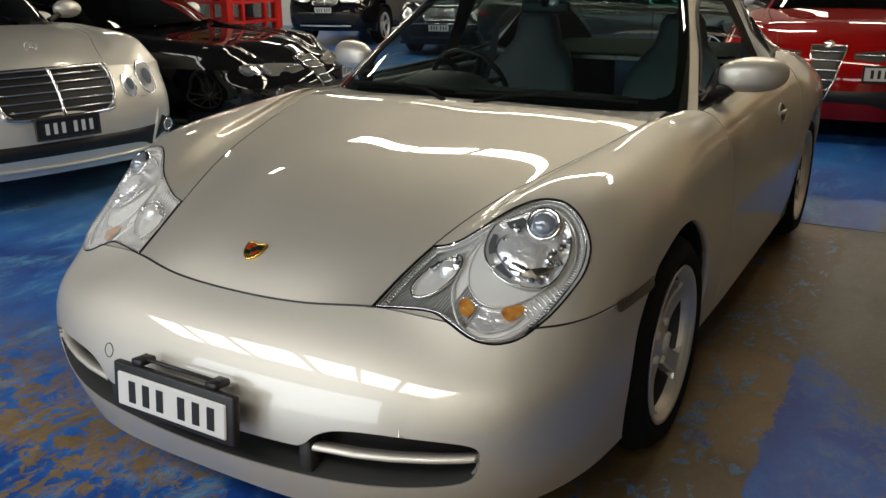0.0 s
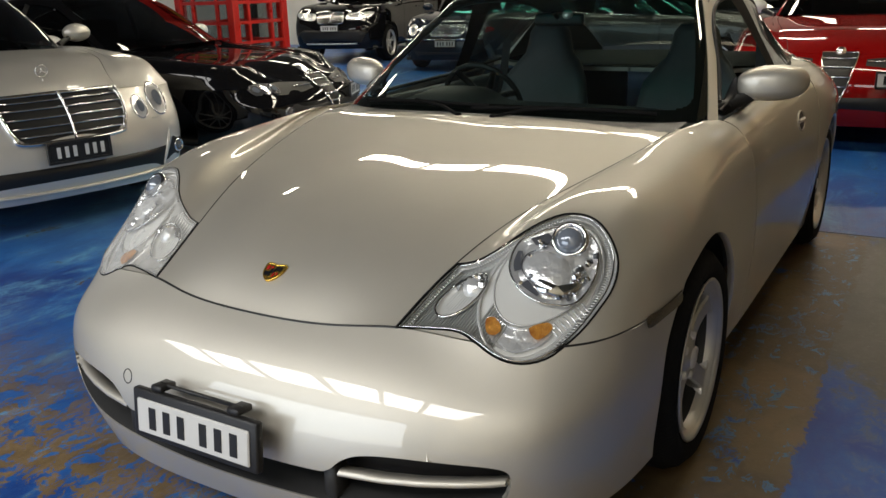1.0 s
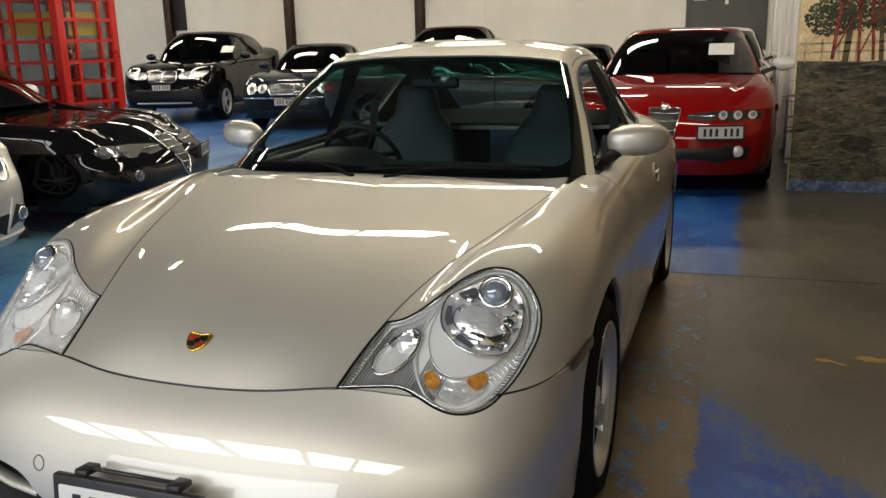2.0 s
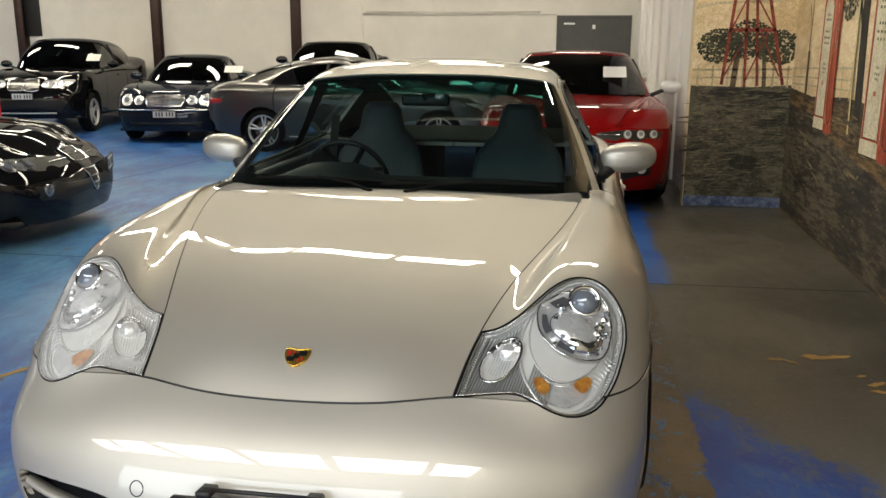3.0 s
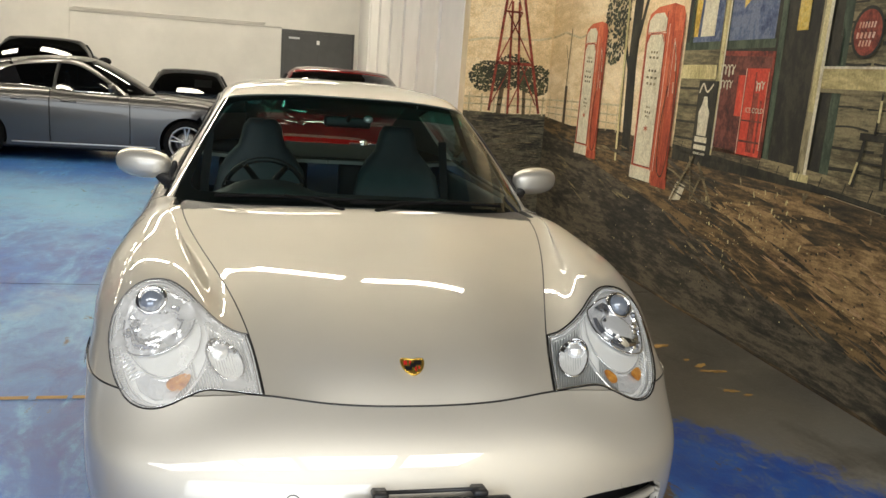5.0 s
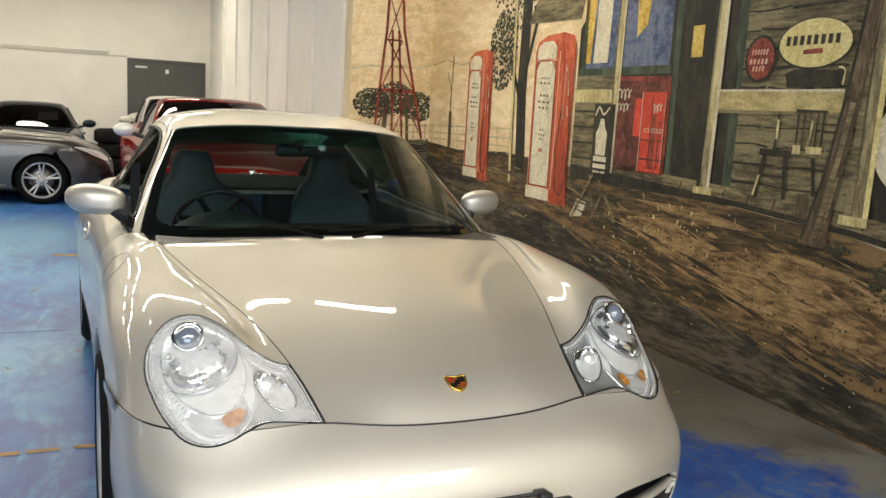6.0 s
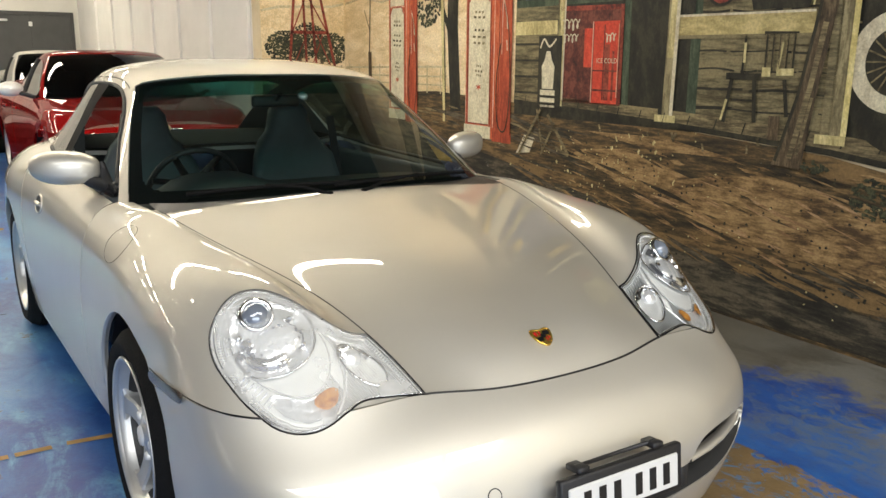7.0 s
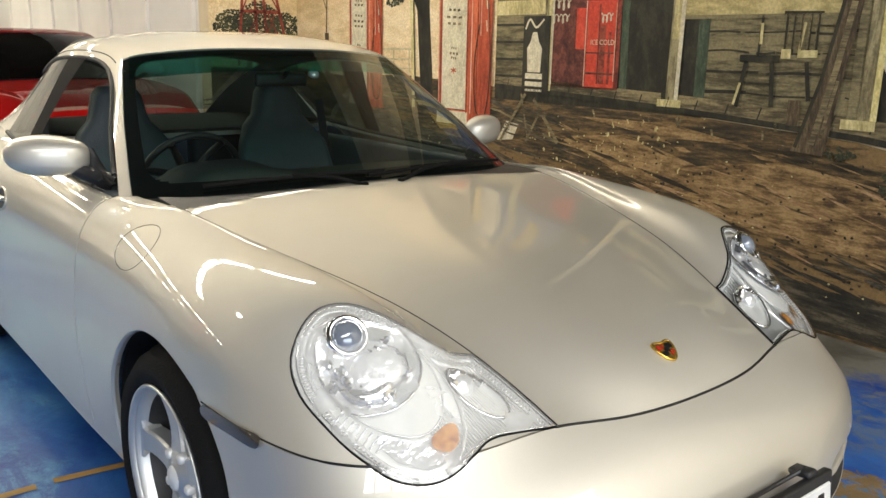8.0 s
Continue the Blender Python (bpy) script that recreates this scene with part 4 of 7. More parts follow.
    # small inner lamp
    inn = [(.481 + .047 * math.cos(a) + .010 * math.sin(a), .962 + .092 * math.sin(a) + .02 * math.cos(a)) for a in np.linspace(0, 2 * math.pi, 37)[:-1]]
    part("inner_lamp", fl(dished(skin, inn, (1.0, .93, .6), (-.014, -.018, -.020))), CRESCENT, h, "small round main beam")
    part("inner_ring", fl(tube([skin.hit(a, b, "slope", -.013) for a, b in inn], .0036, 6, True)), CHROME, h)
    arc = [skin.hit(.481 + (.047 * math.cos(a) + .010 * math.sin(a)) * .80, .962 + (.092 * math.sin(a) + .02 * math.cos(a)) * .80, "slope", -.012) for a in np.linspace(.2, 2.6, 14)]
    part("inner_glints", fl(tube(arc, [.005 + .005 * (i % 2) for i in range(14)], 5)), CHROME, h, "", False)
    sm = frame_from(skin.hit(.496, .995, "slope", -.012), Vector((.05, -.80, .60)))
    part("inner_bulb", fl(lathe([(.024, -.012), (.024, -.002), (.020, .004), (.010, .008), (0, .009)], 24, sm)), REFLECTOR, h)
    # indicator
    ind = smooth_loop([(.563, .892), (.580, .908), (.612, .890), (.655, .893), (.697, .938), (.712, .925), (.696, .858), (.655, .806), (.610, .812), (.577, .852)], 40)
    part("indicator_reflector", fl(dished(skin, ind[::2], (1.0, .85, .5), (-.017, -.020, -.021))), REFLECTOR, h, "clear indicator reflector", False)
    inner_amber = [(.566, .890), (.582, .902), (.610, .890), (.626, .874), (.624, .850), (.602, .830), (.578, .848)]
    outer_amber = [(.662, .898), (.694, .934), (.707, .920), (.695, .882), (.680, .870)]
    for A in (inner_amber[:2] + [(.600, .884), (.606, .862), (.596, .844)] + inner_amber[6:], outer_amber) if side > 0 else (inner_amber,):
        part("indicator_bulb", fl(skin.patch(smooth_loop(A, 20), "slope", -.013, 0, .01)), AMBER, h, "amber indicator")
    flutes = [tube(skin.line([(.712 + .0065 * i - .012, .925 + .016 * i), (.722 + .0065 * i, .905 + .016 * i)], "slope", -.017), .0022, 5) for i in range(8)]
    part("flutes", fl(joined(*flutes)), REFLECTOR, h)
    # rim: black gasket, thin bright line with fine teeth
    part("inner_trim", fl(tube([skin.hit(a, b, "slope", -.002) for a, b in inset(O, .008)], .0020, 6, True)), CHROME, h, "thin bright line inside the lens")
    oi, oo = inset(O, .017), inset(O, .010)
    teeth = []
    for i in range(len(O)):
        j = (i + 1) % len(O)
        for t in (0, .33, .67):
            q = [(p[i][0] + (p[j][0] - p[i][0]) * t, p[i][1] + (p[j][1] - p[i][1]) * t) for p in (oi, oo)]
            teeth.append(tube([skin.hit(*q[0], "slope", -.012), skin.hit(*q[1], "slope", -.006)], .0020, 4))
    part("toothed_trim", fl(joined(*teeth)), LAMP_TRIM, h, "finely toothed silver trim")
    part("gasket", fl(tube([skin.hit(a, b, "slope", -.0005) for a, b in inset(O, .0005)], .0026, 6, True)), MATT_BLACK, h, "black rubber gasket")
    lens = part("lens", fl(skin.patch(inset(O, .002), "slope", .0025, 0, .014)), LENS if side > 0 else LENS_HAZED, h, "clear plastic lens" if side > 0 else "slightly clouded plastic lens")
    lens.visible_shadow = False
    return h


def sports_coupe():
    car = thing("sports_coupe", "silver two-door sports coupe with clear teardrop headlamps parked on blue floor", "car")
    nose, upper, cabin = Net(NOSE), Net(UPPER), Net(CABIN)
    flat_mid = [(x, y, z - (.012, .011, .007, 0, 0, 0)[j]) for j, (x, y, z) in enumerate(CABIN[1])]
    screen = Net([CABIN[0], flat_mid, CABIN[2]])
    g = 0.011
    bumper = nose.sheet(0, 5 - g, -7, 7, 26, 28)
    hood = upper.masked(g * 0.8, 4.0, -2 + g, 2 - g, 20, 16, lambda p: False)
    wing = upper.sheet(g, 4.92, 2 + g, 9, 44, 40)
    rear = upper.sheet(7.0 + g, 10.9, 0, 9, 30, 24)
    door = upper.sheet(4.92 + g, 7.0 - g, 4.0, 9, 14, 12)
    whole = [nose.sheet(0, 5, -7, 7, 16, 16), upper.sheet(0, 4.92, -9, 9, 20, 12), door, mirrored(door), rear, mirrored(rear)]
    skin = Skin(*whole)
    O = smooth_loop(LAMP, 92)
    wing = cut(wing, lambda p: p[1] > 1.33 and p[0] < 0.70 and p[2] > .8)

    def lamp_in(p):
        return p[0] > .3 and p[1] < .7 and inside_poly(p[0], p[1] + p[2], O)

    def lamp_snap(p):
        q = nearest_on(p[0], p[1] + p[2], O)
        return tuple(skin.hit(q[0], q[1], "slope") or p)

    def lamps_in(p):
        return lamp_in((abs(p[0]), p[1], p[2]))

    def lamps_snap(p):
        q = lamp_snap((abs(p[0]), p[1], p[2]))
        return (math.copysign(q[0], p[0]), q[1], q[2])

    I = smooth_loop(INTAKE, 90, False)

    def intake_in(p):
        return p[1] < .30 and inside_poly(abs(p[0]), p[2], I)

    def intake_snap(p):
        q = nearest_on(abs(p[0]), p[2], I[1:-1])
        return tuple(skin.hit(math.copysign(max(q[0], .001), p[0]), q[1], "front") or p)

    wing = cut(wing, lamp_in, lamp_snap)
    bumper = cut(bumper, lamps_in, lamps_snap)
    bumper = cut(bumper, intake_in, intake_snap)
    wing = arch_cut(wing, FRONT_AXLE, 0.360)
    rear = arch_cut(rear, REAR_AXLE, 0.358)
    bumper = arch_cut(bumper, FRONT_AXLE, 0.360)
    bump_ob = part("front_bumper", rimmed(bumper, .02), SILVER, car, "smooth silver front bumper")
    part("bonnet", rimmed(hood, .018), SILVER, car, "silver front lid")
    for s in (1, -1):
        fl = (lambda q: q) if s > 0 else mirrored
        part("front_wing", rimmed(fl(wing), .02), SILVER, car, "silver front wing with round arch")
        dr = part("door", rimmed(fl(door), .02), SILVER, car, "silver side door")
        # recessed oval door pull
        ring = [skin.hit(2.44 + .062 * math.cos(a), .762 + .038 * math.sin(a), "right", .002) for a in np.linspace(0, 2 * math.pi, 28)[:-1]]
        part("handle_recess", fl(skin.patch([(2.44 + .06 * math.cos(a), .762 + .036 * math.sin(a)) for a in np.linspace(0, 2 * math.pi, 24)[:-1]], "right", .002, 0, .02)), LIP_GREY, dr)
        part("handle_rim", fl(tube(ring, .004, 6, True)), SILVER, dr)
        part("handle", fl(tube([skin.hit(2.385 + .11 * t / 6, .765, "right", .003 + .005 * math.sin(math.pi * t / 6)) for t in range(7)], [.007, .009, .010, .010, .010, .009, .007], 10)), SILVER, dr, "silver pull handle")
        part("rear_wing", rimmed(fl(rear), .02), SILVER, car, "silver rear quarter")
        headlamp(car, skin, s)
        mk = smooth_loop([(.487, .603), (.58, .602), (.685, .600), (.690, .574), (.58, .576), (.490, .579)], 36)
        part("side_marker", fl(skin.patch(mk, "right", .006, 0, .012)), SMOKED, car, "smoked side indicator")
        # folded lips of the wheel arches and their liners
        for yy, R, a0, a1 in ((FRONT_AXLE, .360, 12, 196), (REAR_AXLE, .358, -10, 190)):
            e0 = [skin.hit(yy - R * math.cos(radians(a)), HUB_Z + R * math.sin(radians(a)), "right", .0005) for a in np.arange(a0, a1, 3)]
            e0 = [p for p in e0 if p is not None and p.x > .6]
            e1 = [Vector((p.x - .006, yy + (p.y - yy) * .985, HUB_Z + (p.z - HUB_Z) * .985)) for p in e0]
            e2 = [p - Vector((.004, 0, 0)) for p in e1]
            ne = len(e0)
            part("arch_lip", fl((e0 + e1 + e2, [(i + j * ne, i + 1 + j * ne, i + 1 + (j + 1) * ne, i + (j + 1) * ne) for i in range(ne - 1) for j in (0, 1)])), SILVER, car, "folded silver arch edge")
        for yy in (FRONT_AXLE, REAR_AXLE):
            R = .372
            pr = [(math.cos(radians(4 + i * 172 / 24)), math.sin(radians(4 + i * 172 / 24))) for i in range(25)]
            v = [(xx, yy + R * c, HUB_Z + R * d) for xx in (.50, .850) for c, d in pr] + [(.50, yy, HUB_Z)]
            f = [(i, i + 1, 25 + i + 1, 25 + i) for i in range(24)] + [(50, i + 1, i) for i in range(24)]
            part("arch_liner", fl((v, f)), GRILLE_DARK, car, "black wheel arch liner")
    # dark shut lines round the bonnet and above the bumper
    us = np.linspace(0.0, 3.97, 70)
    for s in (2, -2):
        P = upper.at(us, np.full(70, s))
        part("shut_line", tube([(x, y + .001, z - .0022) for x, y, z in P], .0034, 6), SEAL, car)
    part("shut_line", tube([(x, y + .001, z - .0015) for x, y, z in upper.at(np.zeros(60), np.linspace(-2.05, 2.05, 60))], .0040, 6), SEAL, car)
    for s in (1, -1):
        P = [p for p in upper.at(np.zeros(60), np.linspace(5.3, 9, 60) * s) if math.hypot(p[1] - FRONT_AXLE, p[2] - HUB_Z) > .362]
        part("shut_line", tube([(x * .998, y, z) for x, y, z in P], .0028, 6), SEAL, car)
        P = upper.at(np.full(40, 4.925), np.linspace(4.0, 9, 40) * s)
        part("shut_line", tube([(x * .997, y, z) for x, y, z in P], .0020, 6), RUBBER, car)
    # fuel flap in the offside front wing
    ring = []
    for a in np.linspace(0, 2 * math.pi, 40)[:-1]:
        dy, dz = .093 * math.cos(a), .052 * math.sin(a)
        ring.append(skin.hit(1.187 + dy, .823 + dz - dy * .12, "left", .0002))
    part("fuel_flap_gap", tube(ring, .0009, 5, True), RUBBER, car, "thin round gap of the fuel flap")
    # cowl, glasshouse
    part("cowl", upper.sheet(3.97, 4.75, -2.05, 2.05, 10, 8), PLASTIC, car, "black cowl panel")
    out = rounded_mask(0.02, 1.975, 2.74, .22, .30)
    vis = rounded_mask(0.17, 1.88, 2.42, .22, .34)
    ws = screen.masked(0.0, 2.0, -2.76, 2.76, 30, 20, lambda p: not out(p))
    part("windscreen", ws, WINDSCREEN, car, "green tinted windscreen")
    frit = screen.masked(0.0, 2.0, -2.76, 2.76, 40, 30, vis)
    part("screen_border", ([(x, y + .004, z - .004) for x, y, z in frit[0]], frit[1]), MATT_BLACK, car, "black border of the windscreen")
    band = screen.sheet(1.62, 1.93, -2.55, 2.55, 8, 8)
    part("shade_band", ([(x, y + .003, z - .003) for x, y, z in band[0]], band[1]), TINT_BAND, car, "green shade band")
    part("roof", rimmed(cabin.sheet(1.99, 4.3, -3.05, 3.05, 14, 10), .02), SILVER, car, "silver roof panel")
    lin = cabin.sheet(2.0, 4.3, -2.9, 2.9, 8, 6)
    part("headlining", ([(x, y, z - .03) for x, y, z in lin[0]], lin[1]), HEADLINING, car)
    part("rear_window", cabin.sheet(4.33, 5.9, -2.6, 2.6, 10, 8), REAR_GLASS, car, "tinted rear window")
    for s in (1, -1):
        fl = (lambda q: q) if s > 0 else mirrored
        part("windscreen_pillar", rimmed(fl(screen.sheet(0.0, 2.0, 2.74, 3.07, 24, 30)), .02), SILVER, car)
        part("roof_rail", rimmed(fl(cabin.sheet(2.0, 4.4, 3.05, 3.13, 14, 30)), .015), SILVER, car)
        sw = cabin.sheet(3.0, 4.35, 3.15, 5.0, 14, 10)
        part("quarter_window", fl(sw), SIDE_GLASS, car, "tinted rear quarter window")
        part("window_seal", fl(tube(cabin.at(np.linspace(.3, 4.4, 40), np.full(40, 3.13)).tolist(), .008, 6)), RUBBER, car)
        part("belt_seal", fl(tube(cabin.at(np.linspace(.2, 4.5, 40), np.full(40, 4.97)).tolist(), .009, 6)), RUBBER, car)
        po = cabin.sheet(2.60, 3.06, 3.14, 5.0, 14, 12)
        part("window_post", fl(([(x + .004, y, z + .002) for x, y, z in po[0]], po[1])), MATT_BLACK, car, "black door post")
        po = cabin.sheet(.30, .70, 3.9, 5.0, 14, 12)
        part("mirror_triangle", fl(([(x + .004, y, z + .002) for x, y, z in po[0]], po[1])), PLASTIC, car, "black triangle at the mirror")
        part("roof_seam", fl(tube(cabin.at(np.linspace(2.0, 4.3, 30), np.full(30, 2.92)).tolist(), .0022, 5)), RUBBER, car)
        qt = cabin.sheet(4.2, 6, 2.4, 5.0, 8, 8)
        part("quarter_trim", fl(([(x * .96, y - .01, z - .025) for x, y, z in qt[0]], qt[1])), HEADLINING, car, "dark inner lining")
        pt = screen.sheet(0.05, 2.0, 2.6, 3.07, 12, 10)
        part("pillar_trim", fl(([(x * .975, y + .012, z - .012) for x, y, z in pt[0]], pt[1])), HEADLINING, car)
        part("quarter_pillar", rimmed(fl(cabin.sheet(4.37, 6, 2.62, 5.0, 10, 10)), .02), SILVER, car)
        # door mirror
        mir = new("door_mirror")
        mir.parent = car
        tagged(mir, "silver rounded door mirror")
        v, f = [], []
        nu, nv = 28, 18
        for i in range(nu):
            a = 2 * math.pi * i / nu
            for j in range(nv):
                b = math.pi * (j / (nv - 1) - .5)
                cx, cy, cz = math.sin(b), math.cos(b) * math.cos(a), math.cos(b) * math.sin(a)
                hz = .054 + .006 * cx
                hy = .075 if cy < 0 else .030
                px = .855 + .112 * (abs(cx) ** .9) * (1 if cx > 0 else -1)
                pz = .985 + hz * (abs(cz) ** .85) * (1 if cz > 0 else -1) - (.010 * (1 - cx) if cz < 0 else -.004)
                v.append((px, 1.825 + hy * cy + .03 * cx, pz))
        for i in range(nu):
            for j in range(nv - 1):
                f.append((i * nv + j, ((i + 1) % nu) * nv + j, ((i + 1) % nu) * nv + j + 1, i * nv + j + 1))
        part("housing", fl((v, f)), SILVER, mir)
        gl = [(.855 + .09 * math.cos(a), 1.856 + .025 * math.cos(a), .985 + .043 * math.sin(a)) for a in np.linspace(0, 2 * math.pi, 30)[:-1]]
        part("mirror_glass", fl((gl, [tuple(range(len(gl)))[::-1]])), MIRROR, mir)
        part("stalk", fl(joined(tube([(.70, 1.70, .90), (.765, 1.75, .928), (.80, 1.805, .945)], [.030, .024, .018], 10),
                                tube([(.715, 1.68, .895), (.735, 1.73, .93), (.730, 1.82, .99)], [.012, .022, .010], 10))), PLASTIC, mir, "black mirror foot")
    # front air opening
    full = I + [(-x, z) for x, z in I[::-1][1:-1]]
    back = skin.patch(inset(full, -.004)[::3], "front", 0, 0, .03)
    part("intake_back", ([(x, y + .085, z + .01) for x, y, z in back[0]], back[1]), GRILLE_DARK, bump_ob, "dark air opening")
    low = [q for q in smooth_loop([(.692, .325), (.667, .290), (.58, .272), (.40, .261), (.20, .255), (0, .252)], 40, False)]
    low = low + [(-x, z) for x, z in low[::-1][1:]]
    e0 = [skin.hit(x, z, "front", -.002) for x, z in low]
    e1 = [p + Vector((0, .030, .014)) for p in e0]
    e2 = [p + Vector((0, .080, .018)) for p in e0]
    n = len(low)
    part("lower_lip", (e0 + e1 + e2, [(i + a * n, i + 1 + a * n, i + 1 + (a + 1) * n, i + (a + 1) * n) for i in range(n - 1) for a in (0, 1)]), LIP_GREY, bump_ob, "dark grey lip inside the air opening")
    for s in (1, -1):
        fl = (lambda q: q) if s > 0 else mirrored
        top = [skin.hit(x, z, "front", -.012) for x, z in [(.34, .330), (.44, .331), (.52, .333), (.60, .336), (.66, .338), (.69, .340)]]
        v = []
        for p in top:
            v += [p + Vector((0, .004, .009)), p + Vector((0, -.004, .003)), p + Vector((0, -.004, -.003)), p + Vector((0, .004, -.009)), p + Vector((0, .03, -.006)), p + Vector((0, .03, .006))]
        part("intake_slat", fl((v, [(i * 6 + j, i * 6 + (j + 1) % 6, (i + 1) * 6 + (j + 1) % 6, (i + 1) * 6 + j) for i in range(len(top) - 1) for j in range(6)])), SILVER, bump_ob, "silver slat across the side opening")
        q = skin.hit(.315, .315, "front", -.012)
        part("intake_post", fl(box(q.x - .018, q.x + .018, q.y, q.y + .05, .262, .345, .006)), LIP_GREY, bump_ob, "grey post between the openings")
        vv = skin.hit(.315, .42, "front", 0)
        ring = [skin.hit(.315 + .017 * math.cos(a), .42 + .017 * math.sin(a), "front", .0004) for a in np.linspace(0, 2 * math.pi, 20)[:-1]]
        if s < 0:
            part("tow_cover_gap", fl(tube(ring, .0014, 5, True)), RUBBER, bump_ob, "round tow eye cover")
    # registration plate and its bracket
    pm = pose(0, -.098, .395, -6, 0, 0)
    br = part("plate_holder", box(-.195, .195, -.008, .014, -.060, .060, .006, 2, pm), PLASTIC, car, "black plate bracket")
    for bx in (-.12, .12):
        part("bracket_clip", box(bx - .018, bx + .018, -.004, .045, .060, .076, .004, 1, pm), PLASTIC, br)
    part("bracket_bar", tube([pm @ Vector((-.13, .02, .072)), pm @ Vector((.13, .02, .072))], .005, 6), PLASTIC, br)
    plate_bars(car, pm @ Matrix.Translation((0, -.010, -.003)), .350, .084, False, False)
    # enamel badge on the bonnet
    sh = [(-.003 + x * .92, .877 + (w - .877) * .84) for x, w in [(-.031, .915), (-.018, .919), (0, .914), (.018, .919), (.031, .915), (.030, .885), (.022, .858), (.010, .841), (0, .835), (-.010, .841), (-.022, .858), (-.030, .885)]]
    bd = part("badge", skin.patch(smooth_loop(sh, 48), "slope", .0045, 0, .012), GOLD, car, "gilt shield badge with red and black enamel")
    part("badge_rim", tube([skin.hit(a, b, "slope", .0025) for a, b in smooth_loop(sh, 60)], .0035, 6, True), GOLD, bd)
    cx = -.003
    for a, b, c, d, mt in ((-.026, -.016, .884, .906, ENAMEL_RED), (-.010, -.004, .884, .906, ENAMEL_RED), (.005, .026, .884, .906, ENAMEL_BLACK), (-.024, -.004, .856, .876, ENAMEL_BLACK), (.005, .010, .852, .876, ENAMEL_RED), (.015, .020, .862, .876, ENAMEL_RED), (-.008, .008, .870, .892, ENAMEL_BLACK)):
        part("badge_field", skin.patch([(cx + p * .92, .877 + (q - .877) * .84) for p, q in ((a, c), (b, c), (b, d), (a, d))], "slope", .0065 if a > -.01 and b < .009 else .0058, 0, .02), mt, bd)
    # wipers
    for pts in (((.06, -1.80), (.09, -1.2), (.10, -.6), (.085, .05)), ((.05, -.15), (.085, .6), (.085, 1.3), (.06, 1.9))):
        uv = smooth_loop(pts, 24, False)
        P = cabin.at([p[0] for p in uv], [p[1] for p in uv])
        w = new("wiper")
        w.parent = car
        tagged(w, "black windscreen wiper")
        part("blade", tube([(x, y - .010, z + .012) for x, y, z in P], .0065, 6), MATT_BLACK, w)
        base = P[-1] if pts[0][1] < -1 else P[0]
        mid = P[len(P) // 2]
        q = cabin.at([.0], [(-.25 if pts[0][1] < -1 else .15)])[0]
        arm = [(q[0], q[1] - .03, q[2] + .0), (q[0] * .6 + mid[0] * .4, q[1] * .6 + mid[1] * .4 - .016, q[2] * .6 + mid[2] * .4 + .018), (mid[0], mid[1] - .012, mid[2] + .018)]
        part("arm", tube(arm, [.007, .006, .005], 6), MATT_BLACK, w)
        part("pivot", lathe([(0, .010), (.010, .008), (.013, 0), (.013, -.03)], 14, Matrix.Translation(arm[0])), MATT_BLACK, w)
    # engine bay liner, floor pan, cabin tub
    lnr = upper.sheet(0.05, 4.3, -6, 6, 8, 5)
    part("inner_liner", ([(x * .985, y + .02, z - .035) for x, y, z in lnr[0]], lnr[1]), GRILLE_DARK, car)
    part("floor_pan", box(-.60, .60, .75, 4.0, .15, .18), GRILLE_DARK, car)
    part("crash_panel", box(-.70, .70, .40, .50, .18, .62), GRILLE_DARK, car)
    part("cabin_floor", box(-.70, .70, 1.45, 3.6, .24, .28), CARPET, car, "dark carpet")
    for s in (1, -1):
        part("door_card", box(.69 if s > 0 else -.74, .74 if s > 0 else -.69, 1.5, 3.3, .28, .885, .02, 2), LEATHER, car, "grey leather door lining")
    part("bulkhead", box(-.70, .70, 1.40, 1.46, .2, .86), GRILLE_DARK, car)
    shelf = upper.sheet(7.0, 8.9, -3.9, 3.9, 8, 4)
    part("rear_shelf", ([(x * .97, y, z + .010) for x, y, z in shelf[0]], shelf[1]), CARPET, car, "dark cloth shelf behind the seats")
    part("dashboard", joined_dash(), DASH, car, "dark green-grey dashboard")
    # steering wheel
    st = new("steering_wheel")
    st.parent = car
    tagged(st, "black leather steering wheel")
    sm = Matrix.Translation((-.355, 1.985, .845)) @ Matrix.Rotation(radians(-66), 4, "X")
    part("wheel_rim", tube([sm @ Vector((.180 * math.cos(a), .180 * math.sin(a), 0)) for a in np.linspace(0, 2 * math.pi, 49)[:-1]], .012, 10, True), RIM_LEATHER, st)
    part("wheel_pad", lathe([(0, .03), (.055, .026), (.075, .010), (.07, -.02)], 28, sm @ Matrix.Diagonal((1.1, .95, 1, 1))), RIM_LEATHER, st)
    for a in (200, 340, 240, 300):
        part("wheel_spoke", tube([sm @ Vector((r * math.cos(radians(a)), r * math.sin(radians(a)), .006 - .02 * (r > .15))) for r in (.05, .11, .185)], [.018, .014, .012], 8), RIM_LEATHER, st)
    part("column", tube([sm @ Vector((0, 0, 0)), sm @ Vector((0, 0, -.25))], .045, 12), DASH, st)
    # seats
    for sx in (-.36, .36):
        se = new("front_seat")
        se.parent = car
        tagged(se, "grey leather sports seat with fixed headrest")
        part("cushion", box(sx - .245, sx + .245, 2.12, 2.62, .34, .50, .05, 3), LEATHER, se)
        v, f = [], []
        rows = [(.46, .245, .0), (.60, .25, .02), (.76, .24, .05), (.88, .215, .08), (.955, .165, .10), (1.00, .122, .105), (1.05, .108, .11), (1.10, .098, .112), (1.135, .07, .115)]
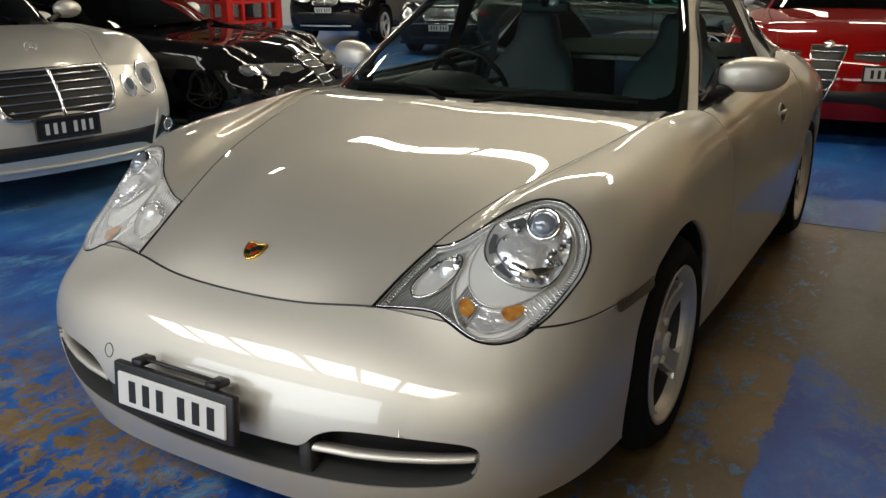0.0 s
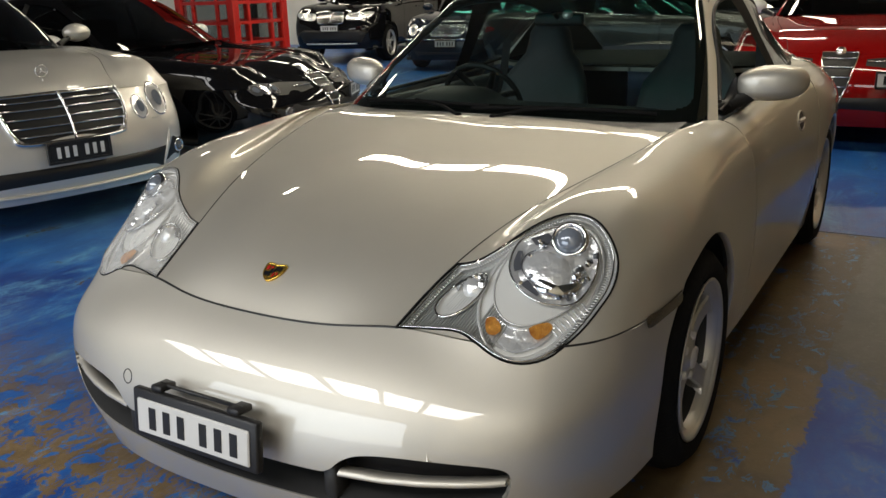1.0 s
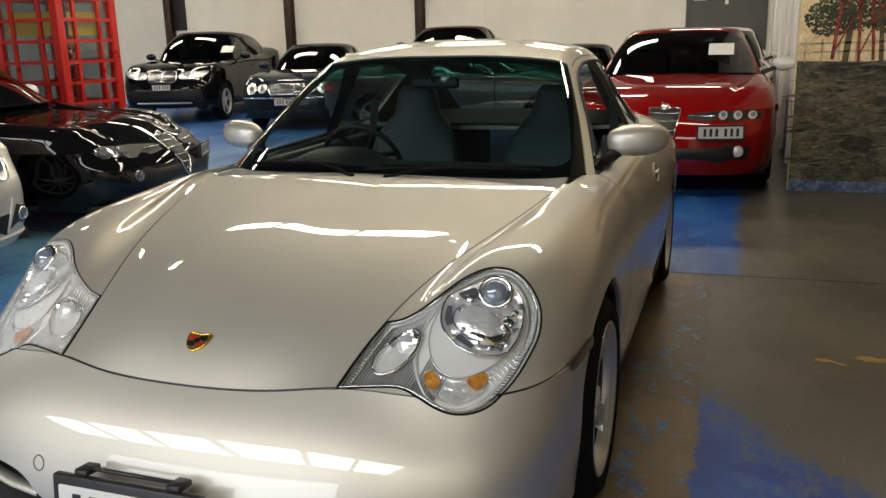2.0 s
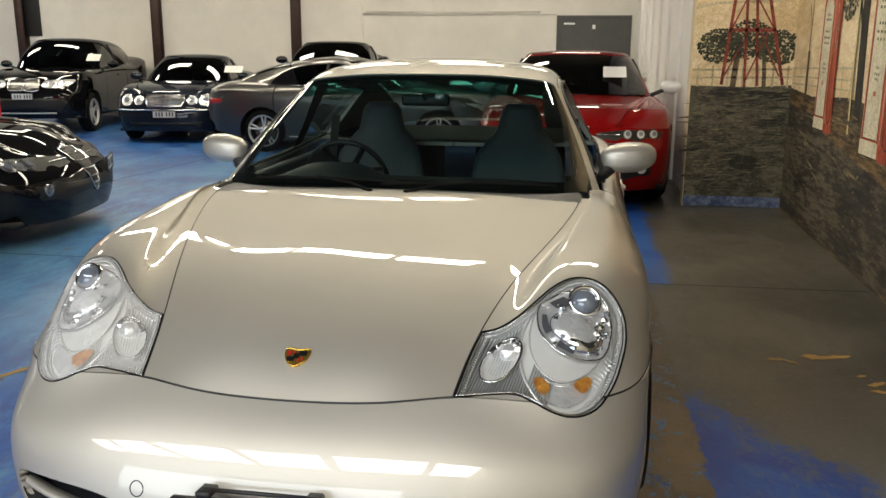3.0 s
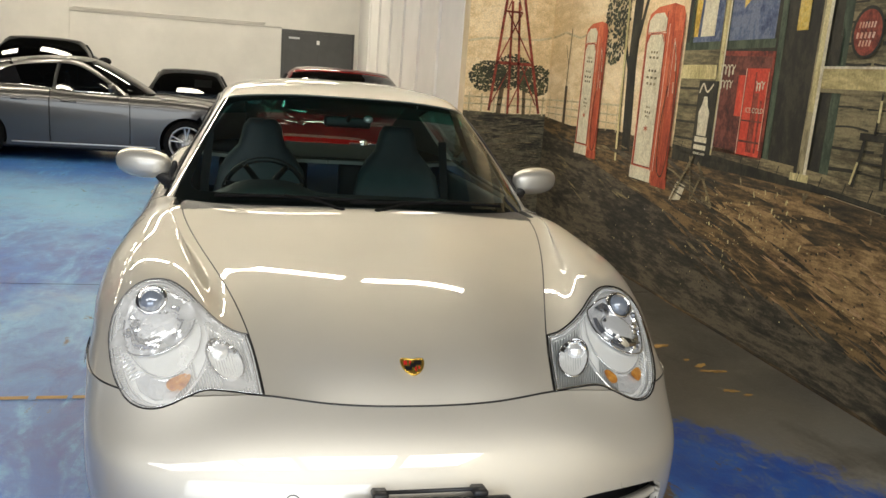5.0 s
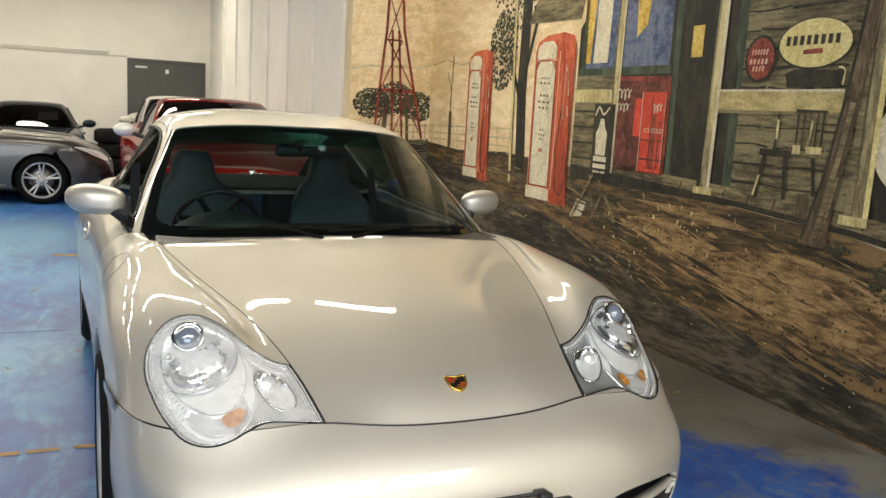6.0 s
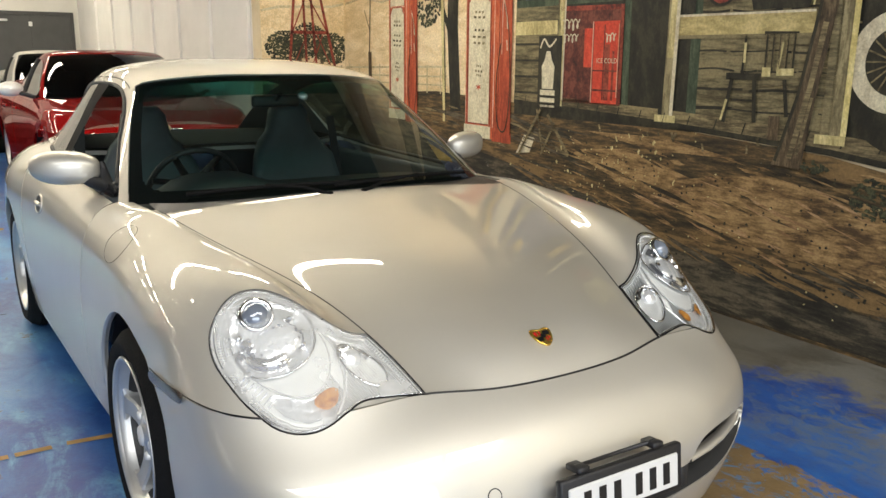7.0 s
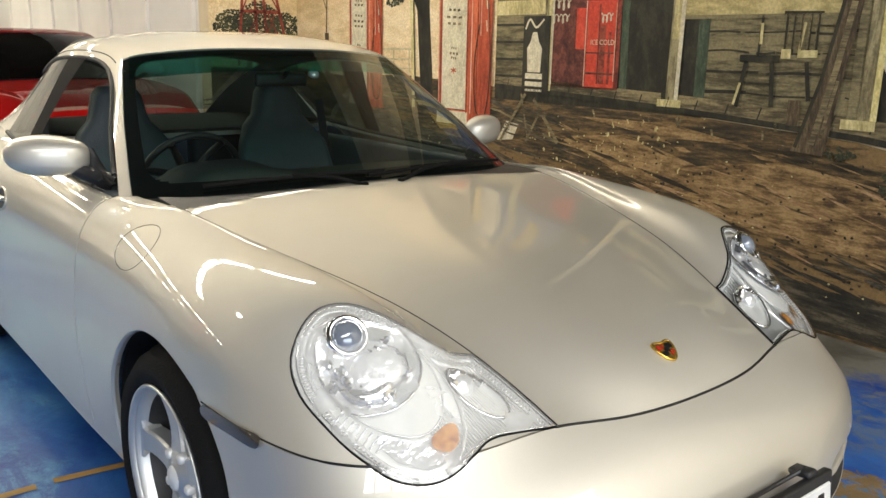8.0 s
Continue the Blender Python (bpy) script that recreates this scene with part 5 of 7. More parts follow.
        for z, hw, dy in rows:
            for k in range(16):
                a = 2 * math.pi * k / 16
                c, d = math.cos(a), math.sin(a)
                px = sx + hw * math.copysign(abs(c) ** .6, c)
                wing = .045 * abs(math.cos(a)) ** 3 if z < .95 else 0
                v.append((px, 2.60 + dy + .065 * math.copysign(abs(d) ** .7, d) - wing, z))
        for i in range(len(rows) - 1):
            for k in range(16):
                f.append((i * 16 + k, i * 16 + (k + 1) % 16, (i + 1) * 16 + (k + 1) % 16, (i + 1) * 16 + k))
        f.append([(len(rows) - 1) * 16 + k for k in range(16)])
        part("backrest", (v, f), LEATHER, se)
        part("seat_belt", strip([(sx + math.copysign(.27, sx), 2.78, 1.06), (sx + math.copysign(.29, sx), 2.74, .8), (sx + math.copysign(.29, sx), 2.6, .5)], .045, 0, (0, -1, 0.1)), RUBBER, se)
    for sx in (-.34, .34):
        part("rear_seat_back", box(sx - .25, sx + .25, 3.05, 3.15, .5, .90, .04, 3), DASH, car)
    part("mirror_mount", lathe([(0, .012), (.014, .011), (.020, .004), (.021, -.006), (.014, -.010)], 20, frame_from((.078, 1.868, 1.214), (0, -.55, .83))), LAMP_TRIM, car, "bright round sensor mount behind the windscreen")
    im = new("interior_mirror")
    im.parent = car
    part("mirror_shell", box(-.105, .105, 1.955, 1.985, 1.165, 1.215, .014, 3), PLASTIC, im)
    part("mirror_face", box(-.092, .092, 1.986, 1.988, 1.171, 1.209), MIRROR, im, smooth=False)
    part("mirror_stem", tube([(0, 1.955, 1.195), (0, 1.93, 1.21), (0, 1.915, 1.222)], .009, 8), PLASTIC, im)
    # wheels
    for sx in (1, -1):
        for yy in (FRONT_AXLE, REAR_AXLE):
            w = wheel("wheel", "five spoke alloy wheel with black tyre", car)
            w.matrix_basis = Matrix.Translation((sx * (0.766 if yy < 2 else .770), yy, HUB_Z)) @ (Matrix.Rotation(radians(14), 4, "X") if sx > 0 else Matrix.Rotation(math.pi, 4, "Z") @ Matrix.Rotation(radians(12), 4, "X"))
    return car, skin


def joined_dash():
    """A dashboard with a rolled edge and an instrument hood."""
    v, f = [], []
    prof = [(1.42, .80), (1.44, .875), (1.55, .895), (1.72, .898), (1.80, .885), (1.83, .85), (1.84, .78), (1.80, .70), (1.78, .55)]
    xs = np.linspace(-.70, .70, 41)
    for x in xs:
        hoodz = .045 * math.exp(-((x + .355) / .17) ** 4)
        for i, (y, z) in enumerate(prof):
            up = hoodz if i in (3, 4) else (hoodz * .5 if i in (2, 5) else 0)
            v.append((x, y + (.05 * hoodz / .045 if i in (3, 4, 5) else 0), z + up - .03 * (abs(x) / .7) ** 4))
    k = len(prof)
    for i in range(len(xs) - 1):
        for j in range(k - 1):
            f.append((i * k + j, i * k + j + 1, (i + 1) * k + j + 1, (i + 1) * k + j))
    return v, f


PROJECTOR = material("projector_glass", (0.22, 0.25, 0.30), 0.06, 0.3, coat=1.0, coat_rough=0.0)
SMOKED = material("smoked_plastic", (0.050, 0.040, 0.031), 0.25, coat=0.8)
HEADLINING = material("headlining_cloth", (0.20, 0.205, 0.20), 0.9, vary=0.1, bump=0.2, bump_scale=300)
RIM_LEATHER = material("black_leather", (0.02, 0.02, 0.02), 0.45, bump=0.2, bump_scale=250)
SEAL = material("screen_border_black", (0.008, 0.008, 0.008), 0.35)
sports_coupe()


# ---------------------------------------------------------------- other parked cars
Z_SRC = [.165, .36, .60, .905, 1.305]
CAR_GLASS = glass("car_window_glass", (0.07, 0.08, 0.085), 0.0, 1.5)
CAR_GLASS_BLACK = material("black_quarter_glass", (0.006, 0.006, 0.007), 0.06, coat=1.0, coat_rough=0.0)
LAMP_BRIGHT = material("lamp_chrome", (0.80, 0.81, 0.82), 0.15, 0.35, coat=1.0, coat_rough=0.02, vary=0.15, scale=40)
# darker copy of lamp_chrome, with the shade put into its colour
LAMP_DIM = material("lamp_shaded", (0.22, 0.22, 0.23), 0.2, 0.6, coat=1.0, vary=0.4, scale=50)
INTERIOR = material("dark_interior", (0.02, 0.02, 0.022), 0.8, vary=0.2)


def parked_car(name, label, paint, m, ymap, zmap, width, cabin_y, cabin_x=1.0, tail=0.0, wheel_r=0.32, rim=0.215, spokes=5, style="thin",
               fascia=None, rim_mat=ALLOY, roof_line=0.0, group="", flat=0.0, mirror_mat=None, quarter=0.0):
    """A saloon or similar, its nose at y = 0; proportions by the maps of y and z."""
    car = thing(name, label, "car", group, m)
    sx = width / 2 / .886

    def mp(cols, ys=None, cab=False):
        out = []
        for i, c in enumerate(cols):
            row = []
            for j, (x, y, z) in enumerate(c):
                yy = remap(y, Y_KNOTS if ys is None else ys[0], ymap if ys is None else ys[1])
                if len(cols) == 12 and 1 <= i <= 4 and 3 <= j <= 5 and z > c[2][2]:
                    z = c[2][2] + (z - c[2][2]) * .30
                zz = remap(z, Z_SRC, zmap)
                if not cab and tail and y > 3.2 and z > .5:
                    zz += tail * min(1, (y - 3.2) / .7) * min(1, (z - .5) / .2)
                if not cab and flat and y < 1.4 and z > .6 and x < .72:
                    zz += flat * (1 - abs(y - .55) / .9 if abs(y - .55) < .9 else 0)
                row.append((x * sx * (cabin_x if cab and j > 0 and z > 1.0 else 1), yy, zz))
            out.append(row)
        return out

    nose, upper = Net(mp(NOSE)), Net(mp(UPPER))
    cab = Net(mp(SALOON_CABIN, ([1.315, 2.04, 2.46, 2.95, 3.42, 3.90], cabin_y), True))
    fy, ry = remap(FRONT_AXLE, Y_KNOTS, ymap), remap(REAR_AXLE, Y_KNOTS, ymap)
    hz = wheel_r
    bumper, hood = nose.sheet(0, 4.985, -7, 7, 10, 7), upper.sheet(.012, 4.0, -1.985, 1.985, 10, 7)
    wing, door = upper.sheet(.012, 4.92, 2.015, 9, 12, 7), upper.sheet(4.94, 6.55, 4.0, 9, 9, 8)
    door2, rear = upper.sheet(6.57, 7.6, 4.0, 9, 10, 8), upper.sheet(7.62, 10.95, 0, 9, 9, 7)
    wing = cut(wing, lambda p: p[1] > remap(1.33, Y_KNOTS, ymap) and p[0] < .70 * sx and p[2] > zmap[3] - .1)
    skin = Skin(nose.sheet(0, 5, -7, 7, 10, 8), upper.sheet(0, 4.95, -9, 9, 10, 7), door, mirrored(door), door2, mirrored(door2), rear, mirrored(rear))
    wing, bumper = arch_cut(wing, fy, wheel_r + .045, hz), arch_cut(bumper, fy, wheel_r + .045, hz)
    rear, door2 = arch_cut(rear, ry, wheel_r + .045, hz), arch_cut(door2, ry, wheel_r + .045, hz)
    part("front_bumper", rimmed(bumper, .02), paint, car)
    part("bonnet", rimmed(hood, .02), paint, car)
    part("windscreen", cab.sheet(0.04, 1.95, -2.7, 2.7, 8, 6), CAR_GLASS, car, "dark reflecting windscreen")
    part("roof", rimmed(cab.sheet(1.97, 4.3, -3.1, 3.1, 9, 6), .02), paint, car)
    part("rear_window", cab.sheet(4.33, 5.9, -2.6, 2.6, 6, 5), CAR_GLASS, car)
    lnr = upper.sheet(0.05, 4.3, -6, 6, 6, 4)
    part("inner_liner", ([(x * .98, y + .03, z - .05) for x, y, z in lnr[0]], lnr[1]), GRILLE_DARK, car)
    L = ymap[-1]
    part("floor_pan", box(-width * .45, width * .45, .2, L - .25, zmap[0] - .01, zmap[0] + .04), GRILLE_DARK, car)
    cy0, cy1 = cabin_y[0], cabin_y[4]
    part("cabin_tub", box(-width * .41, width * .41, cy0 + .1, cy1, zmap[0] + .1, zmap[3] - .08), INTERIOR, car)
    for s in (-.37, .37):
        part("front_seat", box(s - .22, s + .22, cabin_y[2] + .10, cabin_y[2] + .24, zmap[0] + .2, zmap[3] + .22, .05, 2), INTERIOR, car)
    for s in (1, -1):
        fl = (lambda q: q) if s > 0 else mirrored
        part("front_wing", rimmed(fl(wing), .02), paint, car)
        part("front_door", rimmed(fl(door), .02), paint, car)
        part("rear_door", rimmed(fl(door2), .02), paint, car)
        part("rear_wing", rimmed(fl(rear), .02), paint, car)
        part("windscreen_pillar", rimmed(fl(cab.sheet(0, 1.98, 2.7, 3.2, 10, 10)), .02), paint, car)
        part("side_window", fl(cab.sheet(.4, 4.35, 3.28, 5, 8, 5)), CAR_GLASS, car)
        part("roof_rail", rimmed(fl(cab.sheet(1.98, 4.4, 3.1, 3.26, 10, 12)), .015), paint, car)
        part("quarter_pillar", rimmed(fl(cab.sheet(4.37, 6, 2.62, 5, 7, 6)), .02), paint, car)
        part("window_post", fl(tube(cab.at(np.full(8, 2.9), np.linspace(3.25, 5.0, 8)).tolist(), .025, 6)), RUBBER, car)
        part("window_trim", fl(tube(cab.at(np.linspace(.2, 4.5, 30), np.full(30, 5.0)).tolist(), .009, 6)), CHROME, car)
        if quarter:
            tip = [cab.at(np.full(7, 4.30 + quarter * i / 9), np.linspace(3.30 + 1.66 * (i / 9) ** 1.5, 5.0, 7)).tolist() for i in range(10)]
            tip = [(x + .006, y, z + .004) for row in tip for x, y, z in row]
            part("quarter_window", fl((tip, [(i * 7 + j, i * 7 + j + 1, i * 7 + j + 8, i * 7 + j + 7) for i in range(9) for j in range(6)])), CAR_GLASS_BLACK, car, "black pointed quarter window")
            sill = [skin.hit(yy, zmap[0] + .075, "right", .006) for yy in np.linspace(fy + wheel_r + .10, ry - wheel_r - .10, 14)]
            part("sill_trim", fl(tube([p for p in sill if p], .011, 6)), ALLOY, car, "bright sill strip")
        zh = zmap[3] - .14
        for yy in (remap(2.25, Y_KNOTS, ymap), remap(2.85, Y_KNOTS, ymap)):
            a = [skin.hit(yy + .2 * t / 5 - .02, zh, "right", .012 + .016 * math.sin(math.pi * t / 5)) for t in range(6)]
            if all(a):
                part("door_handle", fl(tube(a, .012, 8)), paint, car)
        mir = lathe([(.0, .06), (.05, .05), (.078, .02), (.085, -.01), (.07, -.03), (0, -.035)], 20,
                    Matrix.Translation((width / 2 + .08, remap(1.78, Y_KNOTS, ymap), zmap[3] + .07)) @ Matrix.Rotation(radians(90), 4, "X") @ Matrix.Diagonal((1.35, .85, 1, 1)))
        mo = part("door_mirror", fl(mir), mirror_mat or paint, car)
        part("mirror_foot", fl(tube([(width / 2 - .12, remap(1.7, Y_KNOTS, ymap), zmap[3] - .01), (width / 2 + .02, remap(1.78, Y_KNOTS, ymap), zmap[3] + .04)], .022, 8)), PLASTIC, mo)
        for yy in (fy, ry):
            w = wheel("wheel", "alloy wheel with black tyre", car, wheel_r, rim, .22, spokes, style, rim_mat)
            w.matrix_basis = Matrix.Translation((s * (width / 2 - .135), yy, hz)) @ (Matrix.Identity(4) if s > 0 else Matrix.Rotation(math.pi, 4, "Z"))
            R = wheel_r + .06
            pr = [(math.cos(radians(-12 + i * 204 / 20)), math.sin(radians(-12 + i * 204 / 20))) for i in range(21)]
            v = [(xx, yy + R * c, hz + R * d) for xx in (width / 2 - .36, width / 2 - .03) for c, d in pr] + [(width / 2 - .36, yy, hz)]
            part("arch_liner", fl((v, [(i, i + 1, 22 + i, 21 + i) for i in range(20)] + [(42, i + 1, i) for i in range(20)])), PLASTIC, car)
    if fascia:
        fascia(car, skin, paint)
    return car, skin


def round_lamp(car, skin, x, z, rx, rz, depth=.012):
    """A round headlamp set in the front."""
    for s in (1, -1):
        O = [(s * x + rx * math.cos(a), z + rz * math.sin(a)) for a in np.linspace(0, 2 * math.pi, 29)[:-1]]
        h = part("headlamp", skin.patch(O, "front", .004, 0, .03), LAMP_BRIGHT, car, "clear round headlamp")
        pts = skin.line(O, "front", .004)
        part("lamp_rim", tube(pts, .005, 6, True), CHROME, h)
        O2 = [(s * x + .5 * rx * math.cos(a), z + .5 * rz * math.sin(a)) for a in np.linspace(0, 2 * math.pi, 21)[:-1]]
        part("lamp_eye", skin.patch(O2, "front", .016, 0, .03), PROJECTOR, h)


def dark_panel(car, skin, O, name="lower_grille", mat=None, off=.004, way="front", label=""):
    return part(name, skin.patch(O, way, off, 0, .04), mat or GRILLE_DARK, car, label)


def front_plate(car, skin, x, z, dark=False, tilt=0.0):
    p = skin.hit(x, z, "front", .02)
    a, b = skin.hit(x - .12, z, "front"), skin.hit(x + .12, z, "front")
    yaw = math.degrees(math.atan2(b.y - a.y, .24)) if a and b else 0
    plate_bars(car, pose(x, p.y - .012, z, 0, 0, yaw), .36, .10, dark)


def fascia_shield(car, skin, paint, dz=0.0, lamps=(.47, .585, .70), lamp_mat=None):
    """A tall shield grille between slim openings with three round lamps a side."""
    sh = [(0, .345 + dz * .3), (.03, .365 + dz * .3), (.085, .52 + dz * .7), (.125, .70 + dz), (.128, .742 + dz), (0, .742 + dz)]
    O = [(x, z) for x, z in sh] + [(-x, z) for x, z in sh[::-1] if x > 0]
    g = dark_panel(car, skin, O[:-1] if O[-1] == O[0] else O, "shield_grille", None, .006, label="dark shield grille with bright bars")
    part("grille_frame", tube(skin.line([p for p in O], "front", .010), .006, 6, True), CHROME, g)
    for z, w in ((.43 + dz * .5, .050), (.50 + dz * .7, .075), (.57 + dz * .8, .095), (.64 + dz * .9, .11), (.70 + dz, .12)):
        part("grille_bar", tube(skin.line([(w * t / 3, z) for t in range(-3, 4)], "front", .012), .0055, 6), CHROME, g)
    c = skin.hit(0, .745 + dz, "front", .012)
    part("badge", lathe([(0, .008), (.034, .006), (.038, 0), (.038, -.02)], 24, frame_from(c, (0, -1, .4))), CHROME, car, "round bright badge")
    for s in (1, -1):
        slot = [(s * a, b + dz) for a, b in [(.19, .655), (.19, .70), (.45, .725), (.70, .735), (.78, .70), (.76, .645), (.55, .635), (.35, .64)]]
        dark_panel(car, skin, slot, "lamp_slot", GRILLE_DARK, .003)
        part("slot_bar", tube(skin.line([(s * (.20 + .05 * t), .682 + dz) for t in range(5)], "front", .010), .006, 6), CHROME, car)
        for x in lamps:
            z = .685 + dz
            O3 = [(s * x + .036 * math.cos(a), z + .036 * math.sin(a)) for a in np.linspace(0, 2 * math.pi, 21)[:-1]]
            h = part("headlamp", skin.patch(O3, "front", .008, 0, .03), lamp_mat or LAMP_BRIGHT, car, "small round headlamp")
            part("lamp_rim", tube(skin.line(O3, "front", .008), .004, 6, True), ALLOY_DARK, h)
            O4 = [(s * x + .02 * math.cos(a), z + .02 * math.sin(a)) for a in np.linspace(0, 2 * math.pi, 13)[:-1]]
            part("lamp_eye", skin.patch(O4, "front", .02, 0, .03), PROJECTOR, h)
        f = skin.hit(s * .60, .40, "front", .004)
        part("fog_lamp", lathe([(0, .01), (.03, .008), (.042, .0), (.046, .004), (.048, -.02)], 20, frame_from(f, (s * .2, -1, 0))), lamp_mat or LAMP_BRIGHT, car)
    dark_panel(car, skin, [(-.68, .34), (-.45, .30), (.45, .30), (.68, .34), (.70, .44), (.52, .46), (-.52, .46), (-.70, .44)], "lower_grille", None, .003)
    front_plate(car, skin, .46, .56 + dz * .8, False)


def fascia_chrome(car, skin, paint):
    """A broad chrome framed grille with a centre bar, twin oval lamps."""
    O = [(-.26, .535), (.26, .535), (.33, .585), (.36, .675), (.36, .765), (.30, .785), (-.30, .785), (-.36, .765), (-.36, .675), (-.33, .585)]
    g = dark_panel(car, skin, O, "grille", None, .006, label="chrome framed grille with bright slats")
    part("grille_frame", tube(skin.line(smooth_loop(O, 60), "front", .010), .014, 6, True), CHROME, g)
    for z, w in ((.575, .30), (.622, .335), (.668, .345), (.715, .35), (.755, .345)):
        part("grille_slat", tube(skin.line([(w * t / 6, z) for t in range(-6, 7)], "front", .012), .0065, 6), CHROME, g)
    part("grille_spine", tube(skin.line([(0, .54 + .245 * t / 6) for t in range(7)], "front", .022), .009, 6), CHROME, g)
    for x, z, rx, rz in ((.475, .660, .050, .068), (.632, .690, .072, .098)):
        round_lamp(car, skin, x, z, rx, rz)
    for s in (1, -1):
        pocket = dark_panel(car, skin, [(s * .60, .300), (s * .74, .315), (s * .80, .36), (s * .79, .425), (s * .68, .445), (s * .655, .40)], "side_intake", GRILLE_DARK, .003)
        f = skin.hit(s * .725, .378, "front", .010)
        part("fog_lamp", lathe([(0, .008), (.022, .006), (.031, .0), (.031, -.012)], 22, frame_from(f, (s * .35, -1, 0))), LAMP_DIM, car, "round fog lamp")
        part("fog_lamp_ring", lathe([(.030, -.012), (.031, .004), (.037, .008), (.042, .003), (.043, -.02)], 22, frame_from(f, (s * .35, -1, 0))), CHROME, car)
        part("bumper_ridge", tube(skin.line([(s * (.585 + .075 * t / 8), .285 + .215 * t / 8) for t in range(9)], "front", .004), [.006 + .006 * math.sin(math.pi * t / 8) for t in range(9)], 8), paint, car, "slanting bumper ridge")
        part("washer_cap", tube(skin.line([(s * (.54 + .012 * t), .585) for t in range(5)], "front", .002), .006, 6), paint, car)
    dark_panel(car, skin, [(-.58, .272), (.58, .272), (.625, .398), (-.625, .398)], "lower_grille", GRILLE_DARK, .003)
    part("lip_trim", tube(skin.line([(.84 * t / 12, .246 + .02 * (t / 12) ** 2) for t in range(-12, 13)], "front", .008), .013, 6), paint, car, "silver bumper lip")
    front_plate(car, skin, 0, .475, True)
    b = skin.hit(0, .84, "front", 0) or Vector((0, .3, .86))
    b = skin.hit(0, b.y + .06, "top", 0)
    o = part("bonnet_ornament", tube([(b.x + .036 * math.cos(a), b.y, b.z + .055 + .036 * math.sin(a)) for a in np.linspace(0, 2 * math.pi, 25)[:-1]], .003, 6, True), CHROME, car, "bright ring ornament on a stem")
    part("ornament_stem", tube([(b.x, b.y, b.z - .01), (b.x, b.y, b.z + .02)], .004, 6), CHROME, o)
    part("ornament_spokes", joined(*[tube([(b.x, b.y, b.z + .055), (b.x + .035 * math.cos(radians(a)), b.y, b.z + .055 + .035 * math.sin(radians(a)))], .0025, 5) for a in (90, 210, 330)]), CHROME, o)


def fascia_round(car, skin, paint):
    """Upright grille between pairs of round lamps, chrome bumper trim."""
    O = [(-.26, .60), (.26, .60), (.30, .66), (.31, .775), (-.31, .775), (-.30, .66)]
    g = dark_panel(car, skin, O, "grille", None, .006, label="upright bright barred grille")
    part("grille_frame", tube(skin.line(O, "front", .010), .014, 6, True), CHROME, g)
    for k in range(6):
        z = .625 + .025 * k
        part("grille_slat", tube(skin.line([(.285 * t / 6, z) for t in range(-6, 7)], "front", .012), .006, 5), CHROME, g)
    round_lamp(car, skin, .43, .70, .075, .075)
    round_lamp(car, skin, .64, .70, .095, .095)
    part("bumper_trim", tube(skin.line([(.86 * t / 14, .545) for t in range(-14, 15)], "front", .006), .014, 6), CHROME, car, "bright bumper strip")
    dark_panel(car, skin, [(-.55, .26), (.55, .26), (.60, .36), (-.60, .36)], "lower_grille", GRILLE_DARK, .003)
    front_plate(car, skin, 0, .48, False)


def fascia_kidney(car, skin, paint):
    """Twin rounded grilles, wide lamps, a tall dark lower bumper."""
    for s in (1, -1):
        O = smooth_loop([(s * .03, .80), (s * .24, .80), (s * .27, .90), (s * .24, .985), (s * .03, .985)], 30)
        g = dark_panel(car, skin, O, "kidney_grille", None, .006)
        part("grille_frame", tube(skin.line(O, "front", .010), .012, 6, True), CHROME, g)
        for k in range(7):
            x = s * (.055 + .03 * k)
            part("grille_slat", tube(skin.line([(x, .815 + .15 * t / 4) for t in range(5)], "front", .010), .005, 5), CHROME, g)
        O = smooth_loop([(s * .34, .86), (s * .55, .85), (s * .76, .90), (s * .84, .99), (s * .60, .985), (s * .36, .97)], 36)
        h = part("headlamp", skin.patch(O[::2], "front", .005, 0, .03), LAMP_BRIGHT, car, "wide clear headlamp")
        for x in (.47, .63):
            O2 = [(s * x + .05 * math.cos(a), .918 + .05 * math.sin(a)) for a in np.linspace(0, 2 * math.pi, 17)[:-1]]
            part("lamp_ring", tube(skin.line(O2, "front", .012), .008, 6, True), CHROME, h)
    dark_panel(car, skin, [(-.62, .42), (.62, .42), (.74, .60), (.60, .66), (-.60, .66), (-.74, .60)], "lower_grille", GRILLE_DARK, .003)
    part("skid_trim", tube(skin.line([(.55 * t / 8, .40) for t in range(-8, 9)], "front", .006), .014, 6), ALLOY, car)
    front_plate(car, skin, 0, .70, False)


def fascia_star(car, skin, paint):
    """Swept lamps and a wide single bar grille."""
    O = smooth_loop([(-.36, .50), (.36, .50), (.44, .60), (.38, .70), (-.38, .70), (-.44, .60)], 40)
    g = dark_panel(car, skin, O[::2], "grille", None, .006)
    part("grille_bar", tube(skin.line([(.40 * t / 8, .605) for t in range(-8, 9)], "front", .014), .012, 6), CHROME, g)
    for s in (1, -1):
        O = smooth_loop([(s * .47, .60), (s * .62, .58), (s * .78, .66), (s * .84, .78), (s * .66, .74), (s * .50, .68)], 36)
        h = part("headlamp", skin.patch(O[::2], "front", .005, 0, .03), LAMP_BRIGHT, car, "swept clear headlamp")
        part("lamp_rim", tube(skin.line(O, "front", .005), .006, 6, True), GRILLE_DARK, h)
        dark_panel(car, skin, [(s * .45, .28), (s * .74, .30), (s * .80, .42), (s * .60, .46), (s * .46, .40)], "side_intake", GRILLE_DARK, .003)
    dark_panel(car, skin, [(-.40, .28), (.40, .28), (.38, .38), (-.38, .38)], "lower_grille", GRILLE_DARK, .003)


